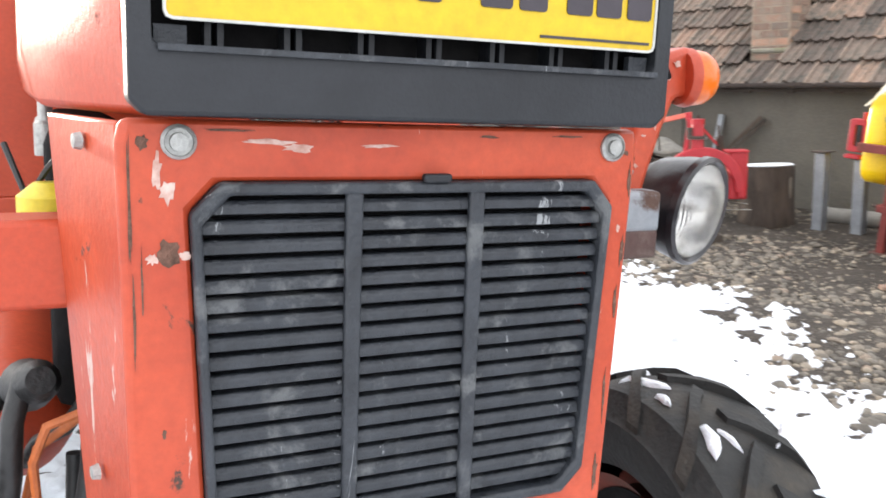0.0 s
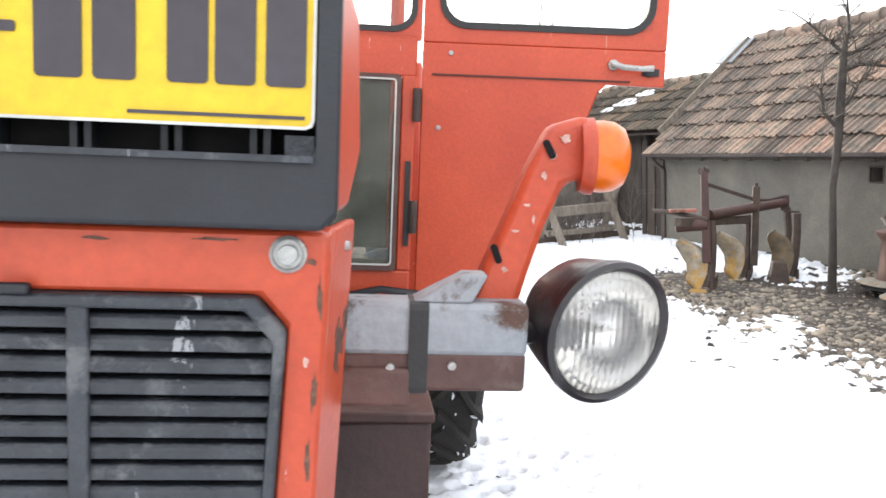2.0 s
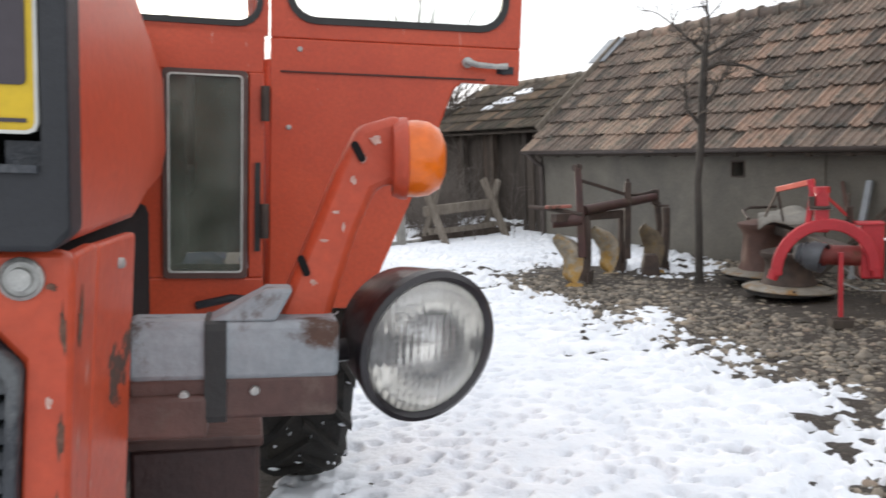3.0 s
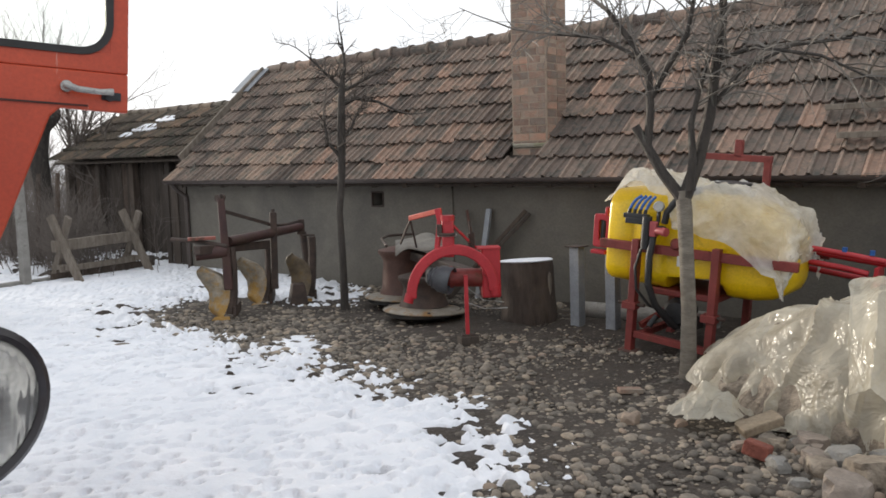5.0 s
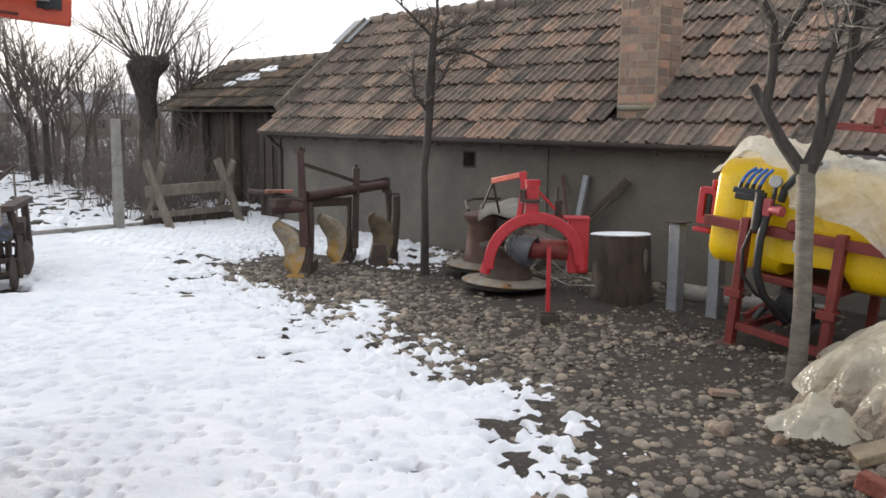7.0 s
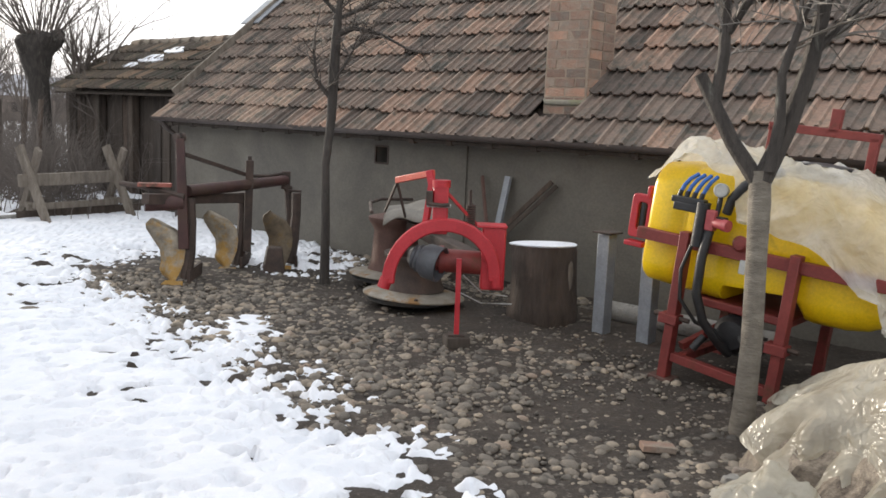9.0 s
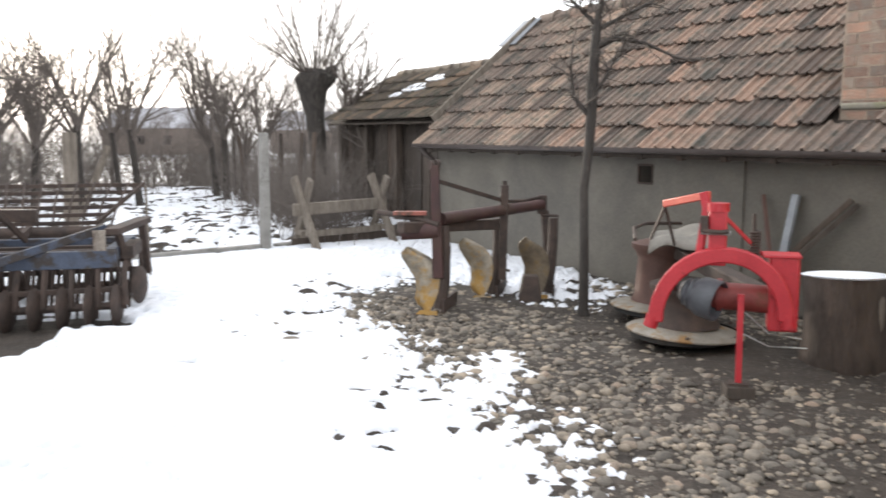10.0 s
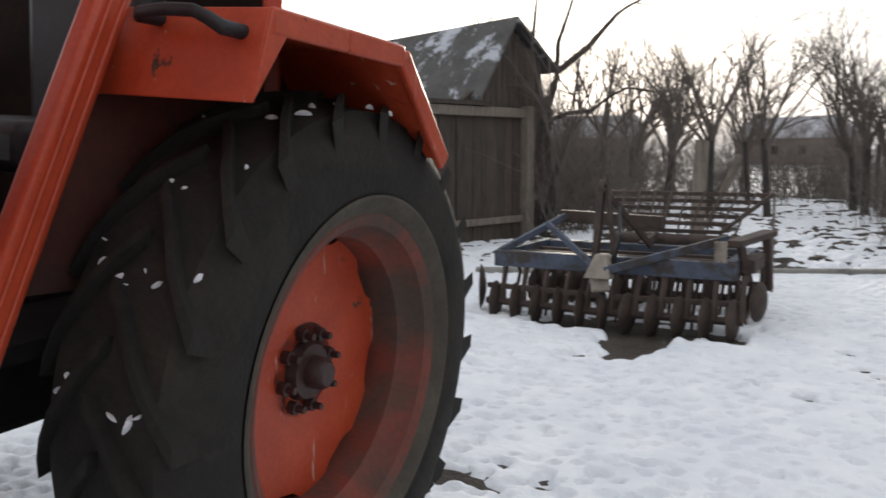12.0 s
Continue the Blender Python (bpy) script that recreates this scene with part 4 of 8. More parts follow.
# ---- fence line: concrete post and low kerb ----
f = Form().add([(-0.060, -0.055, -0.3), (0.060, -0.055, -0.3), (0.060, 0.055, -0.3), (-0.060, 0.055, -0.3), (-0.050, -0.045, 1.48), (0.050, -0.045, 1.48), (0.050, 0.045, 1.48), (-0.050, 0.045, 1.48)],
               [(3, 2, 1, 0), (4, 5, 6, 7), (0, 1, 5, 4), (1, 2, 6, 5), (2, 3, 7, 6), (3, 0, 4, 7)])
solo("concrete_post", f, CONCRETE, "grey weathered concrete fence post in snow", "post", pose(-1.03, 12.72, 0, 0, 0.6, 40), smooth=None, bev=0.01)
f = Form().beam((-4.6, 9.75, 0.0), (-1.1, 12.72, 0.0), 0.10, 0.20).beam((-0.95, 12.85, 0.0), (0.15, 14.0, 0.0), 0.10, 0.18)
solo("kerb", f, CONCRETE, "low grey concrete fence footing", "kerb", kind="structure", smooth=None, bev=0.012)


# ---- tractor: u to its camera side, v rearwards from the grille, w up ----
TRACTOR = pose(0.098, 1.119, -0.002, 0.4, 4.4, 18.3)
MID = -0.091
tractor = thing("tractor", "worn orange-red farm tractor with an open cab door, parked on snow", "tractor", TRACTOR)


def face(v):
    return Matrix.Translation((0, v, 0)) @ UPRIGHT


def chamfered(u0, u1, w0, w1, c):
    return [(u0 + c, w0), (u1 - c, w0), (u1, w0 + c), (u1, w1 - c), (u1 - c, w1), (u0 + c, w1), (u0, w1 - c), (u0, w0 + c)]


# hood
f = Form()
vs, N_ = [], 0
for v, mid, half, lift in ((0.02, -0.094, 0.303, 0.0), (0.30, -0.130, 0.360, 0.0), (0.9, -0.165, 0.345, 0.01), (1.70, -0.205, 0.33, 0.025)):
    prof = [(-0.96, 1.425), (0.96, 1.425), (1.0, 1.50), (0.985, 1.66), (0.90, 1.755), (0.72, 1.805), (0.35, 1.832), (-0.35, 1.832), (-0.72, 1.805), (-0.90, 1.755), (-0.985, 1.66), (-1.0, 1.50)]
    N_ = len(prof)
    vs += [(mid + half * x, v, w + lift * (w > 1.5)) for x, w in prof]
f.add(vs, [tuple(range(N_ - 1, -1, -1)), tuple(3 * N_ + k for k in range(N_))] + [(i * N_ + k, i * N_ + (k + 1) % N_, (i + 1) * N_ + (k + 1) % N_, (i + 1) * N_ + k) for i in range(3) for k in range(N_)])
hood = part("hood", f, RED, tractor, "faded orange-red engine hood", smooth=50, bev=0.01)
f = Form().ring(chamfered(-0.400, 0.213, 1.428, 1.80, 0.014), chamfered(-0.378, 0.193, 1.492, 1.74, 0.006), 0.05, face(-0.042))
part("front_surround", f, BLACK_PLASTIC, hood, "matt black plastic frame", bev=0.006)
# near-black sheet puts the shade of the plate recess into colour
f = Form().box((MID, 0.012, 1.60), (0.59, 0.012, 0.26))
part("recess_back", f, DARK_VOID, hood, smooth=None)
for k in range(7):
    f = Form().box((-0.325 + k * 0.077, -0.005, 1.502), (0.006, 0.03, 0.03)).box((-0.313 + k * 0.077, -0.005, 1.502), (0.006, 0.03, 0.03))
    part("rib", f, BLACK_PLASTIC, hood, smooth=None)
f = Form().box((-0.36, -0.02, 1.502), (0.03, 0.01, 0.020))
part("screw_tab", f, SLAT, hood, smooth=None)
part("screw_tab", Form().box((0.178, -0.02, 1.502), (0.026, 0.01, 0.018)), SLAT, hood, smooth=None)
f = Form().box((MID, -0.0445, 1.4905), (0.565, 0.006, 0.006))
part("trim_line", f, SLAT, hood, smooth=None)

# number plate with plain bars in place of its characters
plate = part("number_plate", Form().prism(rounded(0.555, 0.136, 0.006, 2, -0.088, 1.586), 0.004, face(-0.036)), PLATE_YELLOW, tractor, "yellow plate with dark bars", smooth=None)
part("plate_rim", Form().ring(rounded(0.559, 0.140, 0.008, 2, -0.088, 1.586), rounded(0.5535, 0.1345, 0.006, 2, -0.088, 1.586), 0.006, face(-0.038)), PLATE_EDGE, plate, smooth=None)
for x0, x1 in ((245, 310), (340, 365), (380, 450), (470, 540), (555, 620), (640, 690), (770, 838), (853, 915), (960, 1020), (1030, 1090), (1105, 1165)):
    c, w = -0.366 + ((x0 + x1) / 2 - 205) * 0.000572, (x1 - x0) * 0.000572
    part("plate_bar", Form().prism(rounded(w, 0.080, 0.004, 2, c, 1.592), 0.0015, face(-0.0378)), PLATE_INK, plate, smooth=None)
part("plate_bar", Form().prism(rounded(0.017, 0.009, 0.002, 2, -0.066, 1.592), 0.0015, face(-0.0378)), PLATE_INK, plate, smooth=None)
part("fine_print_bar", Form().box((0.108, -0.0372, 1.526), (0.15, 0.001, 0.003)), PLATE_INK, plate, smooth=None)

# radiator shell with the grille opening
outer = [(-0.398, 0.80), (0.176, 0.80), (0.186, 0.84), (0.207, 1.40), (0.204, 1.424), (-0.405, 1.424), (-0.410, 1.40), (-0.402, 0.84)]
inner = [(-0.300, 0.955), (0.120, 0.955), (0.150, 0.985), (0.168, 1.330), (0.140, 1.362), (-0.312, 1.362), (-0.342, 1.330), (-0.328, 0.985)]
shell = part("radiator_shell", Form().ring(outer, inner, 0.022, face(0.0)), RED_WORN, tractor, "chipped orange-red sheet metal surround", bev=0.008)
f = Form()
f.add([(0.174, 0.02, 0.80), (0.206, 0.02, 1.42), (0.209, 0.10, 1.42), (0.177, 0.10, 0.80), (0.160, 0.02, 0.80), (0.192, 0.02, 1.42), (0.195, 0.10, 1.42), (0.163, 0.10, 0.80)],
      [(0, 1, 2, 3), (7, 6, 5, 4), (0, 4, 5, 1), (1, 5, 6, 2), (2, 6, 7, 3), (3, 7, 4, 0)])
f.add([(0.174, 0.104, 0.80), (0.209, 0.104, 1.418), (0.227, 0.226, 1.418), (0.200, 0.226, 0.80), (0.160, 0.104, 0.80), (0.195, 0.104, 1.418), (0.213, 0.226, 1.418), (0.186, 0.226, 0.80)],
      [(0, 1, 2, 3), (7, 6, 5, 4), (0, 4, 5, 1), (1, 5, 6, 2), (2, 6, 7, 3), (3, 7, 4, 0)])
part("side_panel", f, RED_WORN, shell, "orange-red side sheet with rusted edge", bev=0.004)
f = Form()
f.add([(-0.398, 0.02, 0.80), (-0.408, 0.02, 1.42), (-0.468, 0.24, 1.42), (-0.435, 0.24, 0.80), (-0.384, 0.02, 0.80), (-0.394, 0.02, 1.42), (-0.454, 0.24, 1.42), (-0.421, 0.24, 0.80)],
      [(0, 1, 2, 3), (7, 6, 5, 4), (0, 4, 5, 1), (1, 5, 6, 2), (2, 6, 7, 3), (3, 7, 4, 0)])
part("side_panel", f, RED_WORN, shell, bev=0.004)
for u, w in ((-0.436, 1.395), (-0.430, 1.02)):
    part("side_bolt", Form().lathe([(0, 0), (0.010, 0), (0.008, 0.008), (0, 0.009)], aim((u, 0.11, w), (-1, -0.25, 0)), 8), ZINC, shell)
for u in (-0.351, 0.168):
    f = Form().lathe([(0, 0), (0.0175, 0), (0.0175, 0.004), (0.0145, 0.0065), (0.0135, 0.004), (0.0095, 0.004), (0.009, 0.009), (0, 0.010)], aim((u, 0.0, 1.402), (0, -1, 0)), 20)
    part("shell_bolt", f, ZINC, shell, "zinc bolt with washer")
part("side_bolt", Form().lathe([(0, 0), (0.006, 0), (0.005, 0.005), (0, 0.006)], aim((0.2175, 0.17, 1.392), (1, -0.15, 0)), 8), ZINC, shell)


def chip(parent, u, w, wide, high, seed, material, v=-0.0008, label=""):
    """A flake of missing paint with a ragged outline, lying on the front sheet."""
    rg = random.Random(seed)
    n = 16
    pts = []
    for k in range(n):
        r = rg.uniform(0.45, 1.0)
        pts.append((u + wide / 2 * r * math.cos(2 * math.pi * k / n), w + high / 2 * r * math.sin(2 * math.pi * k / n)))
    part("paint_chip", Form().prism(pts, 0.0012, face(v)), material, parent, label, smooth=None)


for k, (u, w, wide, high, mt) in enumerate(((-0.262, 1.403, 0.080, 0.008, CHIP_PALE), (-0.23, 1.397, 0.04, 0.012, CHIP_PALE), (-0.14, 1.40, 0.05, 0.006, CHIP_PALE), (-0.372, 1.372, 0.012, 0.045, CHIP_PALE), (-0.362, 1.352, 0.022, 0.03, CHIP_PALE),
                                            (-0.362, 1.292, 0.030, 0.034, CHIP_RUST), (-0.378, 1.285, 0.016, 0.014, CHIP_PALE), (-0.347, 1.288, 0.016, 0.012, CHIP_PALE), (-0.385, 1.40, 0.014, 0.022, CHIP_RUST), (-0.398, 1.34, 0.005, 0.16, CHIP_RUST),
                                            (-0.396, 1.22, 0.004, 0.12, CHIP_RUST), (-0.388, 1.26, 0.003, 0.08, CHIP_RUST), (0.198, 1.36, 0.006, 0.05, CHIP_RUST), (0.194, 1.27, 0.008, 0.05, CHIP_RUST), (0.190, 1.20, 0.008, 0.07, CHIP_RUST),
                                            (0.183, 1.08, 0.006, 0.10, CHIP_RUST), (0.178, 0.97, 0.010, 0.06, CHIP_RUST), (0.186, 1.30, 0.008, 0.012, CHIP_PALE), (0.19, 1.395, 0.012, 0.008, CHIP_RUST), (-0.37, 1.10, 0.006, 0.012, CHIP_RUST), (-0.36, 0.98, 0.010, 0.02, CHIP_RUST),
                                            (-0.005, 1.412, 0.03, 0.004, CHIP_RUST), (0.10, 1.414, 0.05, 0.004, CHIP_RUST), (-0.30, 1.414, 0.06, 0.004, CHIP_RUST))):
    chip(shell, u, w, wide, high, 300 + k, mt)
for k in range(11):
    rg = random.Random(600 + k)
    w, v = 0.86 + k * 0.05 + rg.uniform(-0.02, 0.02), rg.uniform(0.03, 0.06) if k % 3 else rg.uniform(0.15, 0.19)
    lean = 0.034 / 0.62
    f = Form()
    n = 12
    pts = [(v + rg.uniform(0.4, 1) * 0.013 * math.cos(6.283 * j / n), w + rg.uniform(0.4, 1) * rg.uniform(0.015, 0.05) * math.sin(6.283 * j / n)) for j in range(n)]
    f.add([(0.174 + (z_ - 0.80) * 0.032 / 0.62 + 0.0012, y_, z_) for y_, z_ in pts], [tuple(range(n))])
    part("paint_chip", f, CHIP_RUST if k % 4 else CHIP_PALE, shell, smooth=None)
grille = part("grille", Form().ring(inner, [(u * 0.955 + MID * 0.045, 1.16 + (w - 1.16) * 0.935) for u, w in inner], 0.03, face(-0.012)), SLAT, tractor, "dusty black plastic grille", bev=0.004)
for k in range(18):
    w = 1.332 - k * 0.0207
    lean = 0.024 * (w - 1.16) / 0.2
    u0, u1 = -0.326 - lean * 0.3, 0.148 + lean * 0.45
    poly = [(-0.010, -0.004), (0.012, 0.007), (0.012, 0.0105), (-0.006, 0.0105), (-0.010, 0.006)]
    mm = Matrix.Translation((u0, 0.008, w)) @ Matrix(((0, 0, 1, 0), (1, 0, 0, 0), (0, 1, 0, 0), (0, 0, 0, 1)))
    part("slat", Form().prism(poly, u1 - u0, mm), SLAT, grille, bev=0.0015)
for u in (-0.169, -0.020):
    part("upright", Form().prism([(u - 0.009, 0.965), (u + 0.009, 0.965), (u + 0.010, 1.352), (u - 0.010, 1.352)], 0.010, face(-0.0085)), SLAT, grille, bev=0.003)
part("catch", Form().box((-0.075, -0.012, 1.366), (0.034, 0.012, 0.010)), BLACK_PLASTIC, grille, bev=0.003)
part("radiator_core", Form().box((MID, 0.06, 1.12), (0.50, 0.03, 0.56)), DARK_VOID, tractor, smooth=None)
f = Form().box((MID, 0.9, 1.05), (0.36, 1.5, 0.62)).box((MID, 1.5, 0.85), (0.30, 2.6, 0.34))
part("engine_block", f, DARK_VOID, tractor, "near-black engine and gearbox", bev=0.03)
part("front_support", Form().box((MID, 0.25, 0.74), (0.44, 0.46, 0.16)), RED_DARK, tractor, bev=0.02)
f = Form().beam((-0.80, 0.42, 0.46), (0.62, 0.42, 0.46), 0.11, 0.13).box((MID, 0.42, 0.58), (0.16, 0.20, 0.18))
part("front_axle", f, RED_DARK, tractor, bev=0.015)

# lamp bracket, head lamp and indicator on the camera side
brk = part("lamp_bracket", Form().box((0.330, 0.262, 1.283), (0.235, 0.06, 0.068)), GREY_PAINT, tractor, "chipped grey box bracket", bev=0.008)
part("bracket_base", Form().box((0.330, 0.264, 1.229), (0.232, 0.062, 0.050)).box((0.255, 0.258, 1.21), (0.09, 0.066, 0.05)), BROWN_PAINT, brk, "rusty brown lower half", bev=0.006)
f = Form().ring(rounded(0.073, 0.118, 0.01, 2, 0.264, 1.259), rounded(0.063, 0.106, 0.008, 2, 0.264, 1.259), 0.024, Matrix.Translation((0.297, 0, 0)) @ Matrix(((0, 0, 1, 0), (1, 0, 0, 0), (0, 1, 0, 0), (0, 0, 0, 1))))
part("clamp_band", f, SEAL, brk, "black rubber band", smooth=None)
f = Form().add([(0.30, 0.235, 1.316), (0.375, 0.235, 1.316), (0.375, 0.29, 1.316), (0.30, 0.29, 1.316), (0.365, 0.24, 1.352), (0.395, 0.24, 1.352), (0.395, 0.285, 1.352), (0.365, 0.285, 1.352)],
               [(3, 2, 1, 0), (4, 5, 6, 7), (0, 1, 5, 4), (1, 2, 6, 5), (2, 3, 7, 6), (3, 0, 4, 7)])
part("arm_foot", f, GREY_PAINT, brk, bev=0.004)
for u, w in ((0.275, 1.235), (0.352, 1.238)):
    part("rivet", Form().lathe([(0.006, 0), (0.005, 0.004), (0, 0.005)], aim((u, 0.231, w), (0, -1, 0)), 10), ZINC, brk)
arm_line = [(0.404, 0.300, 1.296), (0.424, 0.300, 1.356), (0.447, 0.300, 1.421), (0.470, 0.301, 1.478), (0.493, 0.303, 1.508), (0.525, 0.303, 1.511)]
f = Form()
widths = [0.064, 0.056, 0.050, 0.052, 0.078, 0.092]
vs = []
for i, p in enumerate(arm_line):
    d = Vector(arm_line[min(i + 1, 5)]) - Vector(arm_line[max(i - 1, 0)])
    side = Vector((d.z, 0, -d.x)).normalized()
    for sx, sy in ((-1, -1), (1, -1), (1, 1), (-1, 1)):
        vs.append(Vector(p) + side * sx * widths[i] / 2 + Vector((0, sy * 0.026, 0)))
fs = [(3, 2, 1, 0), (20, 21, 22, 23)] + [(i * 4 + k, i * 4 + (k + 1) % 4, (i + 1) * 4 + (k + 1) % 4, (i + 1) * 4 + k) for i in range(5) for k in range(4)]
f.add(vs, fs)
arm = part("indicator_arm", f, RED_WORN, tractor, "scuffed orange-red bent steel arm", bev=0.021)
# near-black slips on the arm, painted shade for its slots
for u, w, a in ((0.462, 1.508, -30), (0.400, 1.372, -22)):
    part("slot", Form().prism(rounded(0.009, 0.026, 0.004, 3), 0.004, Matrix.Translation((u + 0.008, 0.2715, w + 0.003)) @ pose(0, 0, 0, 0, a, 0) @ UPRIGHT), DARK_VOID, arm, smooth=None)
for k, (u, w, wide, high) in enumerate(((0.482, 1.522, 0.020, 0.014), (0.468, 1.500, 0.010, 0.018), (0.457, 1.474, 0.008, 0.012), (0.437, 1.436, 0.012, 0.006), (0.423, 1.402, 0.014, 0.005), (0.412, 1.352, 0.010, 0.010), (0.446, 1.418, 0.005, 0.016))):
    chip(arm, u + 0.008, w + 0.003, wide, high, 700 + k, CHIP_PALE, 0.2728)
part("base_ring", Form().lathe([(0, -0.01), (0.046, -0.01), (0.050, 0.0), (0.050, 0.007), (0.044, 0.009)], aim((0.525, 0.297, 1.504), (1, -0.12, 0.02)), 28), RED_WORN, arm, "scuffed rim")
part("indicator_lens", Form().lathe([(0.046, 0.006), (0.047, 0.020), (0.045, 0.034), (0.037, 0.047), (0.021, 0.054), (0, 0.056)], aim((0.525, 0.297, 1.504), (1, -0.12, 0.02)), 32), ORANGE_CORE, arm, "amber plastic lens")
LAMP = aim((0.560, 0.270, 1.276), (0.36, -0.925, -0.13)) @ Matrix.Scale(0.98, 4)
lamp = part("head_lamp", Form().lathe([(0, -0.135), (0.030, -0.132), (0.060, -0.115), (0.082, -0.080), (0.092, -0.035), (0.096, -0.006), (0.099, -0.006), (0.099, 0.006), (0.092, 0.010), (0.086, 0.004)], LAMP, 48), LAMP_BLACK, tractor, "round black enamelled head lamp")
part("reflector", Form().lathe([(0, -0.075), (0.020, -0.073), (0.045, -0.060), (0.070, -0.032), (0.085, -0.004)], LAMP, 40), CHROME, lamp, "bright silver bowl")
lens = Form()
lens.lathe([(0.086, 0.0035), (0.078, 0.010), (0.055, 0.017), (0.030, 0.021), (0, 0.022), (0, 0.0185), (0.030, 0.0175), (0.055, 0.0135), (0.078, 0.0065), (0.086, 0.0)], LAMP, 40)
part("lens", lens, LENS, lamp, "fluted clear glass")
fl = Form()
rng = random.Random(4)
for k in range(15):
    x = -0.056 + k * 0.008
    for z0, z1 in ((-0.055, -0.018), (0.012, 0.05)):
        if abs(x) < 0.052 + (0.012 if z0 < 0 else 0):
            top = 0.0185 * (1 - (x * x + z0 * z0) / 0.0075)
            fl.beam(LAMP @ Vector((z0, x, 0.004 + 0.4 * top)), LAMP @ Vector((z1, x, 0.004 + 0.4 * top)), 0.003, 0.003)
part("lens_flutes", fl, LENS, lamp)
part("stalk", Form().tube([(0.43, 0.27, 1.27), (0.49, 0.30, 1.27), (0.52, 0.33, 1.275)], 0.014, 10), LAMP_BLACK, lamp)
part("battery_box", Form().box((0.266, 0.72, 0.84), (0.196, 0.25, 0.41)), MAROON, tractor, "dark maroon steel box", bev=0.008)
part("box_lid", Form().box((0.266, 0.72, 1.052), (0.206, 0.26, 0.018)), BROWN_PAINT, tractor, bev=0.004)

# bracket, air tank, filter and hoses on the far side
brk2 = part("lamp_bracket", Form().box((-0.53, 0.285, 1.235), (0.28, 0.08, 0.112)), RED, tractor, "orange-red box bracket", bev=0.008)
part("clamp_band", Form().ring(rounded(0.086, 0.118, 0.01, 2, 0.285, 1.236), rounded(0.078, 0.110, 0.008, 2, 0.285, 1.236), 0.004, Matrix.Translation((-0.585, 0, 0)) @ Matrix(((0, 0, 1, 0), (1, 0, 0, 0), (0, 1, 0, 0), (0, 0, 0, 1)))), SEAL, brk2, smooth=None)
part("rivet", Form().lathe([(0.009, 0), (0.007, 0.006), (0, 0.007)], aim((-0.56, 0.245, 1.222), (0, -1, 0)), 10), ZINC, brk2)
tank = part("air_tank", Form().lathe([(0, 0), (0.06, 0.012), (0.095, 0.04), (0.105, 0.08), (0.105, 0.62), (0.095, 0.66), (0, 0.70)], aim((-0.545, 0.56, 0.905), (0, 1, 0)), 28), RED, tractor, "rounded orange-red air tank")
part("union", Form().tube([(-0.545, 0.52, 0.985), (-0.545, 0.56, 0.985)], 0.016, 10), ZINC, tank)
for pts, r, mt in (([(-0.545, 0.53, 0.985), (-0.575, 0.48, 0.95), (-0.58, 0.45, 0.85), (-0.555, 0.44, 0.76), (-0.50, 0.44, 0.74), (-0.455, 0.45, 0.80), (-0.45, 0.46, 0.90)], 0.013, HOSE),
                   ([(-0.52, 0.52, 0.87), (-0.50, 0.47, 0.92), (-0.46, 0.44, 0.95), (-0.43, 0.42, 1.00)], 0.012, HOSE),
                   ([(-0.44, 0.40, 0.98), (-0.50, 0.42, 0.93), (-0.52, 0.44, 0.84), (-0.50, 0.46, 0.74), (-0.46, 0.46, 0.70)], 0.007, ORANGE_HOSE),
                   ([(-0.42, 0.38, 1.04), (-0.43, 0.36, 0.92), (-0.45, 0.36, 0.80), (-0.44, 0.38, 0.66)], 0.016, HOSE)):
    part("hose", Form().tube(pts, r, 10), mt, tractor)
part("fuel_filter", Form().lathe([(0, 0), (0.035, 0.004), (0.038, 0.01), (0.038, 0.09), (0.044, 0.095), (0.044, 0.12), (0.02, 0.14), (0, 0.14)], Matrix.Translation((-0.470, 0.50, 1.17)), 20), YELLOW_PAINT, tractor, "yellow filter bowl")

# engine side with its wires, seen past the far side sheet
part("engine_side", Form().box((-0.40, 1.05, 1.16), (0.15, 1.0, 0.46)), DARK_VOID, tractor, "near-black engine side", bev=0.03)
for k in range(3):
    part("injector", Form().lathe([(0.018, 0), (0.018, 0.05), (0.011, 0.055), (0.011, 0.10), (0, 0.105)], Matrix.Translation((-0.47, 0.62 + 0.12 * k, 1.34)), 10), ZINC, tractor)
part("wire", Form().tube([(-0.52, 0.45, 1.27), (-0.50, 0.46, 1.20), (-0.46, 0.47, 1.165), (-0.42, 0.46, 1.17)], 0.004, 6), YELLOW_PAINT, tractor, "yellow wire")
part("wire", Form().tube([(-0.53, 0.6, 1.36), (-0.50, 0.55, 1.28), (-0.47, 0.5, 1.33), (-0.43, 0.5, 1.38)], 0.005, 6), HOSE, tractor)
part("pump_head", Form().lathe([(0, 0), (0.035, 0.005), (0.04, 0.03), (0.03, 0.05), (0.032, 0.10), (0.02, 0.12), (0, 0.12)], aim((-0.515, 0.50, 1.00), (0.2, -0.9, 0.35)), 18), HOSE, tractor, "black pipe union")
part("drain_hose", Form().tube([(-0.515, 0.42, 1.03), (-0.53, 0.40, 0.98), (-0.535, 0.40, 0.90), (-0.55, 0.42, 0.80)], 0.016, 10), HOSE, tractor)
part("fuel_line", Form().tube([(-0.44, 0.36, 1.00), (-0.485, 0.36, 0.985), (-0.505, 0.37, 0.93), (-0.50, 0.38, 0.82), (-0.48, 0.40, 0.72)], 0.007, 8), ORANGE_HOSE, tractor, "orange rubber line")

